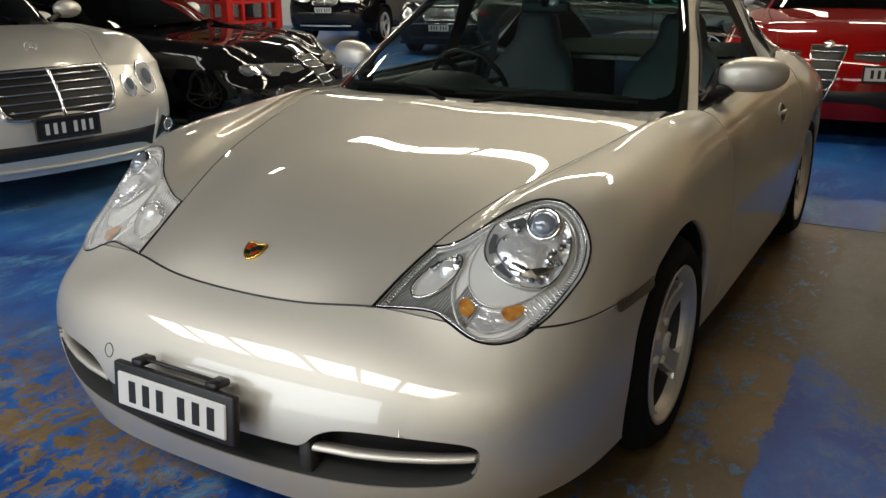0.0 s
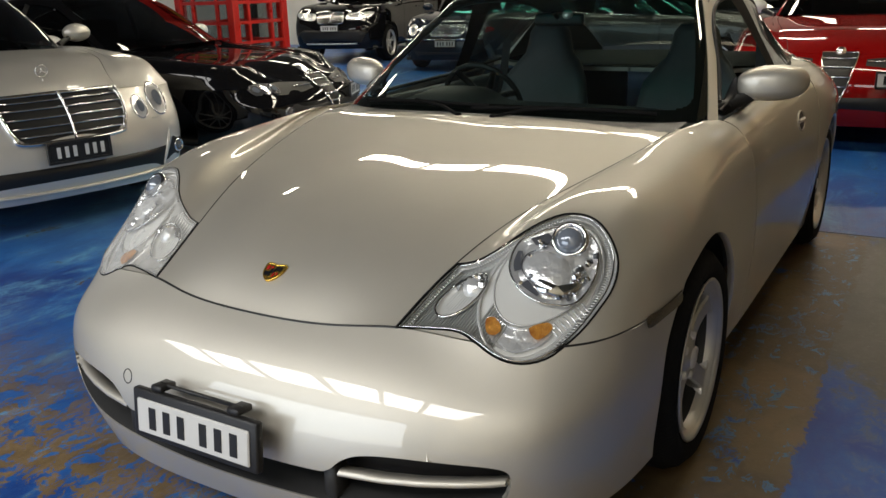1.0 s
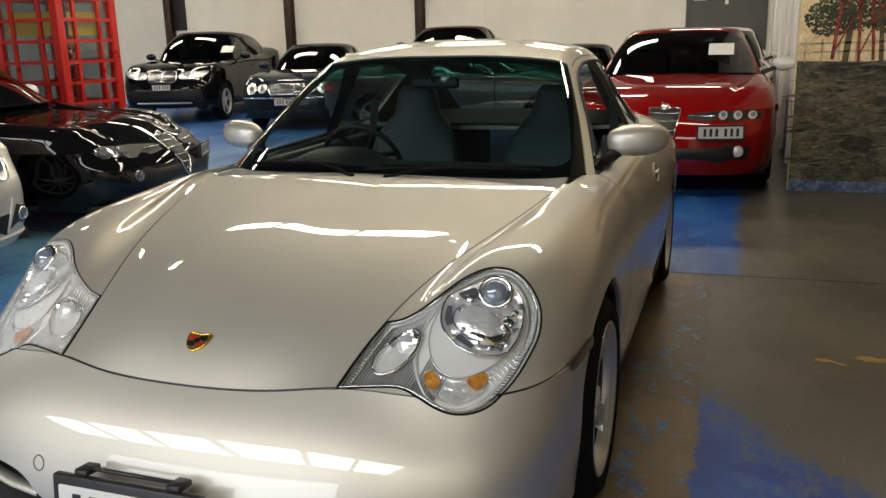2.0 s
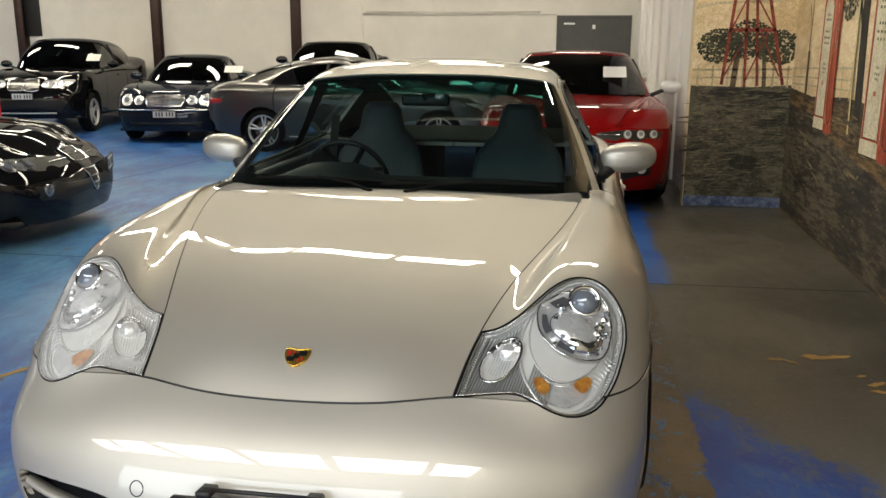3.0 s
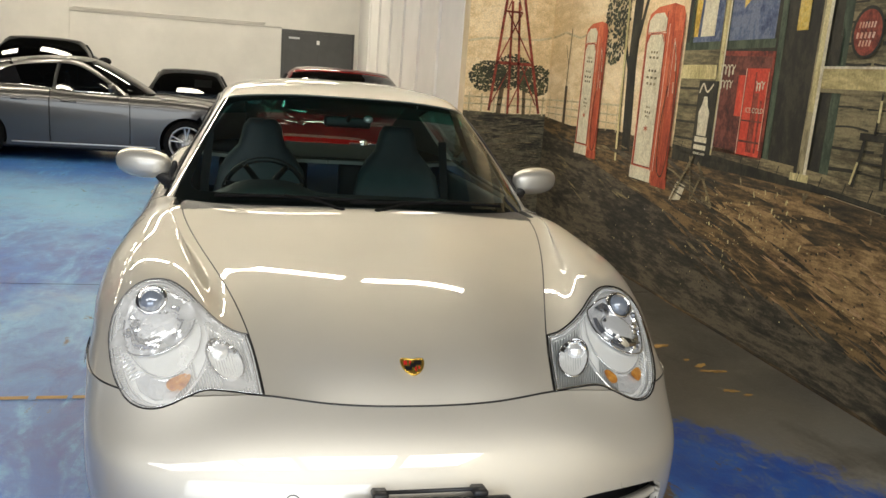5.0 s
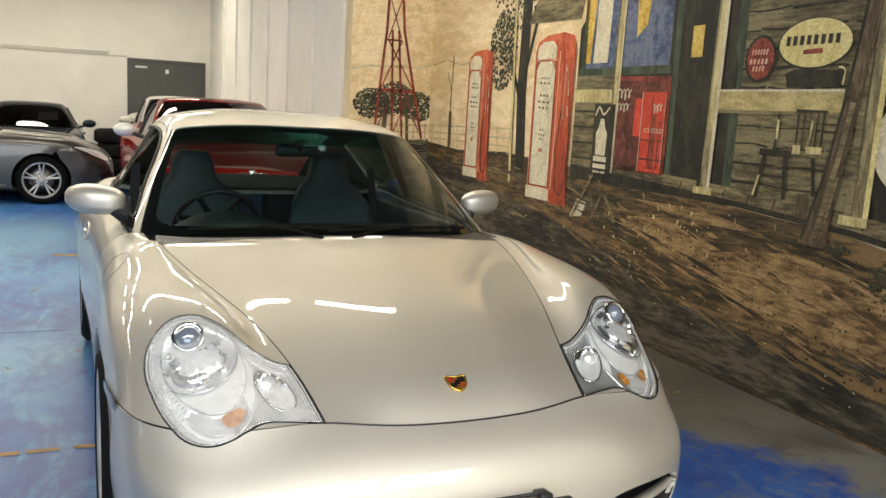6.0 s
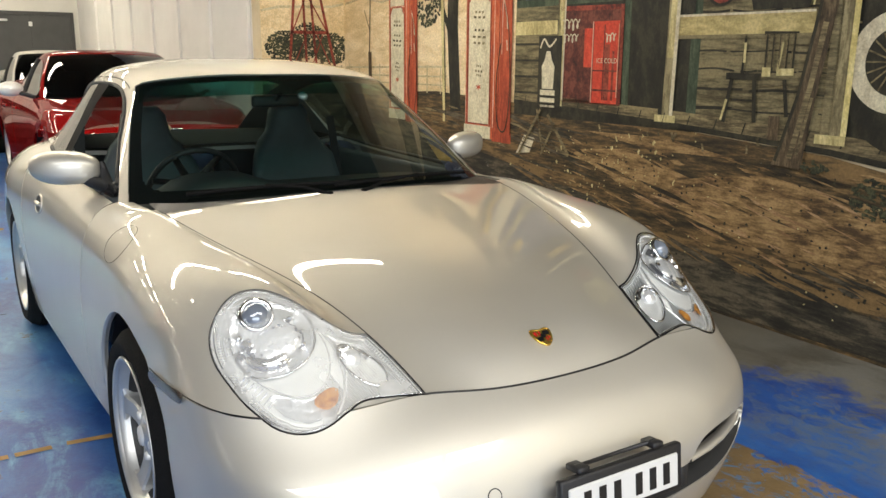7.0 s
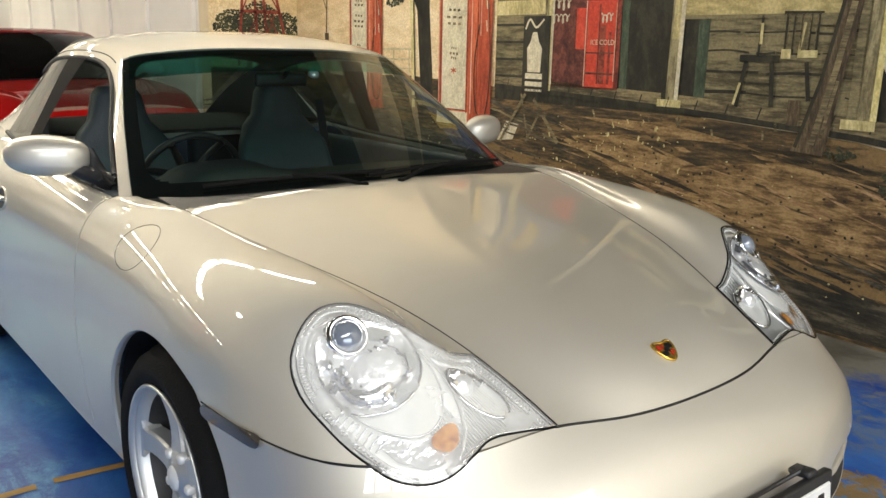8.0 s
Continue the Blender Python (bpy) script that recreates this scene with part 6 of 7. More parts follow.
def paper_in_screen(x, y, z, w, h, rx, rz, name="price_sheet"):
    return tagged(part(name, box(-w / 2, w / 2, -.001, .001, -h / 2, h / 2, m=pose(x, y, z, rx, 0, rz)), PAPER, None, "white paper price sheet behind a windscreen", False), "", "paper", "price sheets")


def turned(x, y, deg, s=1.0):
    return Matrix.Translation((x, y, 0)) @ Matrix.Rotation(radians(deg), 4, "Z") @ Matrix.Diagonal((s, s, s, 1))


SALOON_Y = [0, .58, .95, 1.36, 2.10, 3.05, 3.65, 4.22, 4.66]
SALOON_CAB = [1.36, 2.12, 2.55, 3.10, 3.75, 4.15]
SALOON_Z = [.20, .42, .735, .975, 1.42]
parked_car("red_saloon", "glossy red saloon with tall shield grille and sheet in its windscreen", RED_PAINT, turned(.63, 5.90, 0), SALOON_Y, SALOON_Z, 1.83,
                               SALOON_CAB, 1.02, .12, .325, .225, 5, "broad", fascia_shield, mirror_mat=LAMP_SILVER)
parked_car("black_saloon", "glossy black saloon with tall shield grille reflecting ceiling lights", BLACK_PAINT, turned(-3.16, 4.48, 100), [0, .66, 1.36, 1.62, 2.20, 3.10, 3.78, 4.24, 4.66], [.16, .36, .61, .90, 1.38], 1.83,
                                   SALOON_CAB, 1.02, .12, .345, .265, 10, "thin", lambda c, k, p: fascia_shield(c, k, p, -.10, (.60, .67, .735), LAMP_DIM), mirror_mat=LAMP_SILVER)
parked_car("silver_saloon", "silver saloon with broad chrome grille and twin oval lamps", SILVER_COOL, turned(-3.05, 1.87, 78),
                                     [0, .54, .86, 1.40, 2.20, 3.15, 3.71, 4.35, 4.82], [.20, .42, .77, .99, 1.46], 1.82, [1.40, 2.22, 2.65, 3.2, 3.85, 4.3], 1.03, .12, .325, .232, 10, "thin", fascia_chrome)
grey_car, grey_skin = parked_car("grey_saloon", "metallic grey four-door coupe seen along its side", GREY_PAINT, turned(-.37, 10.58, 90, .93),
                                 [0, .56, .90, 1.40, 2.15, 3.1, 3.60, 4.2, 4.63], [.17, .40, .72, .96, 1.43], 1.78, [1.38, 2.2, 2.6, 3.1, 3.75, 4.3], 1.03, .10, .32, .235, 5, "split", fascia_star, quarter=1.25)
parked_car("dark_saloon", "dark blue saloon with upright grille and four round lamps", NAVY_PAINT, turned(-5.6, 10.6, 12, .93),
                                 [0, .52, .86, 1.42, 2.15, 3.15, 3.69, 4.35, 4.80], [.20, .42, .77, .98, 1.44], 1.80, [1.42, 2.15, 2.6, 3.2, 3.85, 4.3], 1.03, .14, .315, .20, 10, "thin", fascia_round)
parked_car("black_suv", "black tall off-roader with twin grilles and white sheet in windscreen", BLACK_PAINT, turned(-8.45, 11.3, 12, .92),
                           [0, .52, .86, 1.40, 2.05, 3.5, 3.79, 4.5, 4.85], [.30, .58, .98, 1.18, 1.76], 1.93, [1.42, 2.05, 2.6, 3.6, 4.3, 4.6], 1.06, .22, .37, .25, 5, "split", fascia_kidney)
parked_car("dark_tourer", "dark tall car with flat black roof standing behind a grey saloon", BLACK_PAINT, turned(-3.50, 11.72, 6, .93),
                     [0, .48, .78, 1.10, 1.70, 2.7, 3.15, 3.6, 3.9], [.24, .55, .98, 1.28, 1.70], 1.80, [1.10, 1.62, 2.0, 2.7, 3.2, 3.5], 1.08, .2, .34, .22, 5, "broad", None)
parked_car("dark_convertible", "low dark convertible with a sheet in its windscreen", NAVY_PAINT, turned(-1.40, 11.55, 0, .9),
                      [0, .5, .82, 1.25, 1.85, 2.7, 3.25, 3.7, 4.05], [.20, .42, .72, .95, 1.36], 1.70, [1.25, 1.85, 2.2, 2.7, 3.15, 3.5], 1.0, .1, .31, .20, 5, "broad", fascia_star)
parked_car("silver_hatchback", "pale silver car parked behind a red saloon", SILVER_COOL, turned(.86, 11.0, 0, .93),
                     [0, .5, .85, 1.3, 1.95, 3.0, 3.45, 3.9, 4.2], [.22, .45, .80, 1.02, 1.54], 1.76, [1.3, 1.98, 2.4, 3.0, 3.6, 3.95], 1.03, .2, .32, .21, 5, "broad", fascia_star)
paper_in_screen(1.03, 7.60, 1.20, .24, .20, -58, 0)
paper_in_screen(-8.12, 12.95, 1.27, .24, .19, -52, 12)
paper_in_screen(-5.10, 12.15, 1.10, .30, .20, -58, 12)
paper_in_screen(-1.16, 12.98, 1.01, .28, .20, -55, 0)
for s in (1, -1):
    part("tail_lamp", grey_skin.patch([(4.24, .745), (4.40, .72), (4.53, .70), (4.53, .79), (4.38, .80), (4.26, .79)], "right" if s > 0 else "left", .006, 0, .03), TAIL_RED, grey_car, "red tail lamp")


# ---------------------------------------------------------------- fittings of the hall
# grey service door in the back wall
dy = Y_BACK
dr = thing("door_1", "dark grey steel service door in the back wall", "door", kind="structure")
part("door_leaf", box(.26, 1.60, dy - .03, dy - .004, .01, 2.06, .004), DOOR_GREY, dr, smooth=False)
for a, b, c, d in ((.20, .26, 0, 2.12), (1.60, 1.66, 0, 2.12), (.26, 1.60, 2.06, 2.12)):
    part("door_frame", box(a, b, dy - .05, dy - .003, c, d, .004), DOOR_GREY, dr, smooth=False)
part("door_seam", box(.928, .932, dy - .034, dy - .030, .02, 2.05), PLASTIC, dr, smooth=False)
part("door_closer", box(.34, .56, dy - .07, dy - .03, 1.94, 1.98, .006), ALLOY, dr, smooth=False)
part("door_notice", box(.90, .96, dy - .036, dy - .031, 1.86, 1.94), PAPER, dr, smooth=False)
# conduits along the back wall
for z, x0, x1 in ((2.17, -3.75, -.15), (2.14, -3.75, .2), (2.20, -3.70, -.12)):
    tagged(part("conduit", tube([(x0, dy - .02, z), (x1, dy - .02, z)], .012, 8), WALL_CREAM, None, "thin cream conduit fixed to the back wall"), "", "pipe", "wall conduits")
structure("wall_panel_trim", box(-3.80, -3.76, dy - .03, dy - .002, 0, Z_CEIL), WALL_CREAM, "vertical cover strip on the back wall", "trim")
for k in range(7):
    structure("wall_rib", box(1.715, 1.748, 6.9 + k * 1.2, 7.0 + k * 1.2, 0, Z_CEIL), WALL_WHITE, "raised rib of the white side wall", "trim")
# a notice board far back
tagged(part("wall_sign", box(-11.6, -11.0, dy - .03, dy - .004, 1.7, 2.6), PLASTIC, None, "dark sign board on the back wall", False), "", "sign")

# stacked tyres
for k in range(4):
    R, w = .31, .105
    pr = [(.20, -w), (.25, -w - .004), (.29, -w + .012), (R, -w + .04), (R, w - .04), (.29, w - .012), (.25, w + .004), (.20, w), (.195, 0), (.20, -w)]
    tagged(part("tyre", lathe(pr, 40, Matrix.Translation((-.20 + .012 * (-1) ** k, 12.25, .112 + k * .219))), TYRE, None, "black tyre in a stack on the floor"), "", "tyre", "tyre stack")

# red telephone booth
def phone_booth(x, y, w=.92, h=2.45):
    b = thing("phone_booth", "red painted telephone booth with glazed sides", "phone booth", "", pose(x, y, 0))
    s = w / 2
    part("base", box(-s, s, -s, s, 0, .16, .01), BOOTH_RED, b, smooth=False)
    part("roof", box(-s, s, -s, s, h - .32, h, .03, 2), BOOTH_RED, b, smooth=False)
    for sx in (-1, 1):
        for sy in (-1, 1):
            part("corner_post", box(sx * s - .05 - .045 * sx, sx * s + .05 - .045 * sx, sy * s - .05 - .045 * sy, sy * s + .05 - .045 * sy, .16, h - .32, .008), BOOTH_RED, b, smooth=False)
    for ax in range(4):
        m = Matrix.Rotation(ax * math.pi / 2, 4, "Z")
        for k in range(9):
            z = .30 + k * .225
            part("glazing_bar", box(-s + .09, s - .09, -s + .012, -s + .045, z, z + .035, m=m), BOOTH_RED, b, smooth=False)
        for xx in (-.19, .19):
            part("glazing_bar", box(xx - .018, xx + .018, -s + .010, -s + .047, .16, h - .32, m=m), BOOTH_RED, b, smooth=False)
        pn = part("pane", box(-s + .09, s - .09, -s + .026, -s + .030, .18, h - .33, m=m), CAR_GLASS_CLEAR, b, smooth=False)
        pn.visible_shadow = False
    part("booth_sign", box(-.30, .30, -s + .06, -s + .07, 1.50, 1.75), SIGN_YELLOW, b, "yellow notice inside the booth", smooth=False)
    part("booth_sign", box(-.25, .25, -s + .06, -s + .07, 1.50, 1.75, m=Matrix.Rotation(math.pi / 2, 4, "Z")), SIGN_YELLOW, b, "yellow notice inside the booth", smooth=False)
    return b


CAR_GLASS_CLEAR = glass("booth_glass", (0.75, 0.78, 0.78), 0.0, 1.5)
phone_booth(-6.12, 6.45)

# saw cuts and old line marks on the floor
def mark(name, x0, y0, x1, y1, w, mat, label, z=.002):
    a, b = Vector((x0, y0, 0)), Vector((x1, y1, 0))
    n = (b - a).normalized().cross(Vector((0, 0, 1))) * w / 2
    o = Vector((0, 0, z))
    return tagged(part(name, ([a - n + o, a + n + o, b + n + o, b - n + o], [(0, 1, 2, 3)]), mat, None, label, False), "", "floor marking", "", "structure")


JOINT = material("floor_joint", (0.02, 0.02, 0.022), 0.8)
OCHRE = material("ochre_line_paint", (0.36, 0.22, 0.06), 0.6, vary=0.35, scale=9, bump=0.1)
mark("floor_joint", .85, 3.52, 2.42, 3.56, .012, JOINT, "thin saw cut across the floor")
mark("floor_joint", -4.36, 6.83, -4.1, 9.6, .014, JOINT, "thin saw cut across the floor")
mark("floor_joint", -7.5, 3.6, -.95, 3.54, .010, JOINT, "thin saw cut across the floor")
# worn ochre dashes and flakes of old line paint
for a, b, c, d in ((-1.80, 1.47, -1.73, 1.62), (-1.73, 1.69, -1.60, 1.735), (-1.47, 1.695, -1.29, 1.70), (-1.26, 1.70, -1.14, 1.70), (-1.12, 1.70, -1.00, 1.70), (-.95, 1.705, -.72, 1.68), (-1.06, 6.1, -.70, 6.06), (-2.52, 4.47, -2.32, 4.49)):
    mark("line_dash", a, b, c, d, .034 if b < 3 else .09, OCHRE, "worn ochre line dash on the blue floor", .003)
rng = random.Random(11)


def flake(x, y, rx, ry, turn=0.0):
    """A ragged island of old ochre paint."""
    k = 26
    ph = [rng.uniform(0, 6.28) for _ in range(4)]
    v = []
    for i in range(k):
        a = 2 * math.pi * i / k
        q = 1 + .22 * math.sin(2 * a + ph[0]) + .18 * math.sin(5 * a + ph[1]) + .13 * math.sin(9 * a + ph[2]) + .1 * math.sin(13 * a + ph[3])
        dx, dy = rx * q * math.cos(a), ry * q * math.sin(a)
        v.append((x + dx * math.cos(turn) - dy * math.sin(turn), y + dx * math.sin(turn) + dy * math.cos(turn), .003))
    return tagged(part("paint_flake", (v + [(x, y, .003)], [(i, (i + 1) % k, k) for i in range(k)]), OCHRE, None, "ragged flake of old ochre floor paint", False), "", "floor marking", "", "structure")


for x, y, rx, ry, tn in ((1.61, 2.27, .035, .018, .2), (1.67, 2.245, .03, .012, -.4), (1.80, 2.33, .07, .030, .1), (1.90, 2.35, .05, .028, 0), (1.935, 2.11, .022, .014, .3), (1.97, 2.02, .04, .022, .5), (1.985, 1.93, .06, .022, -.2), (2.04, 1.93, .03, .014, .2), (1.93, 1.655, .04, .02, .1), (1.99, 1.60, .025, .014, 0)):
    flake(x, y, rx, ry, tn)


# ---------------------------------------------------------------- the painted mural
def brushed(name, a, b, c, stretch=(1, 1, 1), scale=3.0, chips=0.0, rough=0.7, turn=0.0):
    """Brushed wall paint in three tones, with fine strokes and bare chips."""
    m = bpy.data.materials.new(name)
    m.use_nodes = True
    nt = m.node_tree
    N, L = nt.nodes, nt.links
    bs = N["Principled BSDF"]
    bs.inputs["Roughness"].default_value = rough
    co = N.new("ShaderNodeTexCoord").outputs["Object"]
    mp = N.new("ShaderNodeMapping")
    mp.inputs["Scale"].default_value = stretch
    mp.inputs["Rotation"].default_value = (turn, 0, 0)
    L.new(co, mp.inputs["Vector"])

    def nz(s, d, vec, dist=0.0):
        n = N.new("ShaderNodeTexNoise")
        n.inputs["Scale"].default_value, n.inputs["Detail"].default_value, n.inputs["Roughness"].default_value = s, d, .68
        n.inputs["Distortion"].default_value = dist
        L.new(vec, n.inputs["Vector"])
        return n.outputs["Fac"]

    n1, n2, n3 = nz(scale, 8, mp.outputs["Vector"], .8), nz(scale * 7, 6, mp.outputs["Vector"]), nz(70, 4, co)
    add = N.new("ShaderNodeMath")
    add.operation = "MULTIPLY_ADD"
    L.new(n2, add.inputs[0])
    add.inputs[1].default_value = 0.8
    L.new(n1, add.inputs[2])
    r = N.new("ShaderNodeValToRGB")
    e = r.color_ramp.elements
    e[0].position, e[0].color = .74, (*a, 1)
    e[1].position, e[1].color = 1.0, (*c, 1)
    mid = e.new(.88)
    mid.color = (*b, 1)
    L.new(add.outputs[0], r.inputs["Fac"])
    out = r.outputs["Color"]
    if chips:
        cn = nz(9, 7, co, .3)
        mr = N.new("ShaderNodeMapRange")
        mr.inputs["From Min"].default_value, mr.inputs["From Max"].default_value = chips, chips + .03
        L.new(cn, mr.inputs["Value"])
        mx = N.new("ShaderNodeMix")
        mx.data_type = "RGBA"
        L.new(mr.outputs["Result"], mx.inputs["Factor"])
        ins = [i for i in mx.inputs if i.type == "RGBA"]
        L.new(out, ins[0])
        ins[1].default_value = (.55, .53, .48, 1)
        out = [o for o in mx.outputs if o.type == "RGBA"][0]
    grain = N.new("ShaderNodeMapRange")
    grain.inputs["From Min"].default_value, grain.inputs["From Max"].default_value = .3, .7
    grain.inputs["To Min"].default_value, grain.inputs["To Max"].default_value = .74, 1.24
    L.new(n3, grain.inputs["Value"])
    tone = N.new("ShaderNodeVectorMath")
    tone.operation = "SCALE"
    L.new(out, tone.inputs[0])
    L.new(grain.outputs["Result"], tone.inputs["Scale"])
    L.new(tone.outputs["Vector"], bs.inputs["Base Color"])
    bp = N.new("ShaderNodeBump")
    bp.inputs["Strength"].default_value, bp.inputs["Distance"].default_value = .3, .003
    L.new(n3, bp.inputs["Height"])
    L.new(bp.outputs["Normal"], bs.inputs["Normal"])
    return m


P_SKY = brushed("mural_sky", (0.627, 0.472, 0.251), (0.741, 0.578, 0.339), (0.821, 0.674, 0.439), (1, .35, 1.2), 1.6)
P_GROUND = brushed("mural_earth", (0.015, 0.012, 0.007), (0.066, 0.044, 0.019), (0.209, 0.130, 0.051), (1, .35, 2.4), 2.2, .70, turn=.18)
P_ROAD = brushed("mural_road", (.012, .011, .008), (.040, .034, .023), (.12, .098, .062), (1, .35, 2.0), 2.6, .69, turn=.25)
P_DIRT = brushed("mural_ochre_dirt", (0.069, 0.040, 0.017), (0.230, 0.142, 0.057), (0.391, 0.255, 0.113), (1, .5, 2.6), 3.0, .74, turn=.15)
P_BOARD = brushed("mural_boards", (0.054, 0.044, 0.021), (0.128, 0.106, 0.053), (0.245, 0.204, 0.106), (1, .4, 2.6), 2.6)
P_DARK = brushed("mural_shadow", (0.008, 0.008, 0.005), (0.017, 0.016, 0.009), (0.036, 0.032, 0.018), (1, 1, .5), 3.0)
P_GREEN = brushed("mural_green_frame", (0.022, 0.036, 0.020), (0.043, 0.066, 0.038), (0.078, 0.105, 0.062), (1, 1, .3), 4.0)
P_WHITE = brushed("mural_weathered_white", (0.36, 0.295, 0.128), (0.54, 0.46, 0.212), (0.69, 0.605, 0.305), (1, 1.6, .4), 4.0)
P_BEAM = brushed("mural_tan_beam", (0.31, 0.245, 0.098), (0.46, 0.375, 0.160), (0.60, 0.50, 0.232), (1, .5, 1.6), 2.4)
P_POST = brushed("mural_grey_post", (0.095, 0.077, 0.038), (0.200, 0.166, 0.086), (0.36, 0.305, 0.165), (1, 1.6, .35), 3.0)
P_PUMP = brushed("mural_pump_white", (0.515, 0.457, 0.311), (0.639, 0.578, 0.415), (0.711, 0.659, 0.485), (1, 1, .5), 4.0)
P_RED = brushed("mural_pump_red", (.36, .060, .022), (.54, .10, .035), (.62, .155, .065), (1, 1.5, .4), 4.0)
P_FLANK = brushed("mural_pump_shade", (.26, .040, .016), (.42, .068, .026), (.50, .10, .04), (1, 1.5, .3), 4.0)
P_BLUSH = brushed("mural_pump_glint", (.60, .26, .15), (.68, .38, .26), (.72, .50, .38), (1, 1, .4), 5.0)
P_MACHINE = brushed("mural_bright_red", (.46, .034, .016), (.60, .055, .025), (.66, .085, .04), (1, 1, .6), 4.0)
P_MAROON = brushed("mural_maroon", (0.044, 0.011, 0.008), (0.110, 0.024, 0.016), (0.187, 0.054, 0.035), (1, 1, 1), 4.0)
P_RUST = brushed("mural_rust_red", (.08, .012, .008), (.20, .030, .016), (.32, .062, .035), (1, 1, 1), 6.0)
P_LEAF = brushed("mural_leaf_green", (.010, .011, .006), (.028, .031, .015), (.075, .078, .036), (1, 1, 1), 9.0)
P_OCHRE = brushed("mural_bright_ochre", (.20, .11, .05), (.32, .19, .09), (.42, .27, .14), (1, .5, 2), 5.0)
P_TRUNK = brushed("mural_bark", (0.030, 0.020, 0.010), (0.085, 0.057, 0.030), (0.160, 0.118, 0.064), (1, 2, .4), 5.0)
P_YELLOW = brushed("mural_yellow", (.45, .27, .03), (.66, .44, .07), (.72, .55, .16), (1, 1, 1), 4.0)
P_YELLOW_PALE = brushed("mural_pale_yellow", (.52, .43, .155), (.66, .56, .225), (.74, .65, .31), (1, 1, .4), 4.0)
P_BLUE = brushed("mural_blue", (.03, .05, .11), (.08, .11, .20), (.16, .19, .27), (1, 1, 1), 3.0)
P_FENCE = brushed("mural_fence", (.34, .27, .14), (.50, .42, .25), (.60, .52, .34), (1, 1, 1), 6.0)
P_SCRUB = brushed("mural_scrub", (.030, .027, .017), (.075, .066, .040), (.145, .128, .078), (1, .35, 2.2), 3.4, turn=.1)
P_LEDGE = brushed("mural_ledge", (0.060, 0.047, 0.024), (0.155, 0.122, 0.062), (0.28, 0.225, 0.115), (1, .4, 3), 4.0, .72)

mural = thing("wall_mural", "painted mural of an old filling station on the wall", "mural")
RNG = random.Random(7)


def W(y, z, layer=1):
    return (wall_x(y) - .0025 - .0014 * layer, y, z)


def V(x, z, layer=1):
    return (x, 6.42 - .0025 - .0014 * layer, z)


def shape(name, pts, mat, layer=1, on=W, label=""):
    from mathutils.geometry import tessellate_polygon
    P = [Vector(on(a, b, layer)) for a, b in pts]
    tri = tessellate_polygon([P])
    faces = []
    want = Vector((-1, 0, 0)) if on is W else Vector((0, -1, 0))
    for t in tri:
        n = (P[t[1]] - P[t[0]]).cross(P[t[2]] - P[t[0]])
        faces.append(tuple(t) if n.dot(want) > 0 else tuple(t)[::-1])
    return part(name, (P, faces), mat, mural, label, False)


def rect(name, a0, a1, b0, b1, mat, layer=1, on=W, label=""):
    return shape(name, [(a0, b0), (a1, b0), (a1, b1), (a0, b1)], mat, layer, on, label)


def strokes(name, lines, mat, layer=2, on=W, label=""):
    """Painted lines, each (points, width) a part of its own."""
    ob = None
    for pts, wd in lines:
        v, f = [], []
        k = len(pts)
        for i, (a, b) in enumerate(pts):
            p, q = pts[max(0, i - 1)], pts[min(k - 1, i + 1)]
            l = math.hypot(q[0] - p[0], q[1] - p[1]) or 1
            nx, ny = -(q[1] - p[1]) / l * wd / 2, (q[0] - p[0]) / l * wd / 2
            v += [on(a + nx, b + ny, layer), on(a - nx, b - ny, layer)]
        for i in range(k - 1):
            f.append((2 * i, 2 * i + 2, 2 * i + 3, 2 * i + 1))
        ob = part(name, (v, f), mat, mural, label, False)
    return ob


def dabs(name, spots, mat, layer=2, on=W, size=.03, label=""):
    """Foliage dabbed on in small uneven strokes."""
    v, f = [], []
    for a, b in spots:
        o = len(v)
        k = RNG.randint(5, 7)
        t0 = RNG.random() * 6.28
        for i in range(k):
            t = t0 + 6.28 * i / k
            r = size * RNG.uniform(.45, 1.15)
            v.append(on(a + r * math.cos(t), b + r * .8 * math.sin(t), layer + RNG.random() * .5))
        f.append(tuple(range(o, o + k)))
    return part(name, (v, f), mat, mural, label, False)


def cloud(ca, cb, ra, rb, n):
    out = []
    for _ in range(n):
        t, r = RNG.random() * 6.28, RNG.random() ** .6
        out.append((ca + ra * r * math.cos(t), cb + rb * r * math.sin(t)))
    return out


def disc(ca, cb, ra, rb, n=28):
    return [(ca + ra * math.cos(2 * math.pi * i / n), cb + rb * math.sin(2 * math.pi * i / n)) for i in range(n)]


# sky, hills and earth
# painting stops at y = -.8; the unseen bare cream beyond bounces light
rect("painted_sky", -.8, 6.415, .95, 4.5, P_SKY, 0, W)
rect("painted_sky", 1.665, 2.54, .95, 4.5, P_SKY, 0, V)
strokes("painted_hill_line", [([(1.67, 1.79), (1.85, 1.83), (2.1, 1.84), (2.4, 1.85), (2.53, 1.88)], .022)], P_FENCE, 1, V)
strokes("painted_hill_line", [([(6.38, 1.88), (6.0, 1.92), (5.6, 1.86), (5.2, 1.90)], .02)], P_FENCE, 1, W)
shape("painted_earth", [(6.415, .0), (6.415, 1.10), (5.6, 1.06), (4.6, 1.10), (3.5, 1.06), (2.98, 1.03), (1.99, .99), (.96, .93), (.5, .86), (-.8, .82), (-.8, 0)][::-1], P_GROUND, 1)
shape("painted_road", [(6.415, .02), (6.415, .98), (5.4, .84), (4.4, .72), (3.4, .60), (2.6, .42), (1.9, .30), (1.0, .22), (0, .2), (-.8, .2), (-.8, .02)][::-1], P_ROAD, 2)
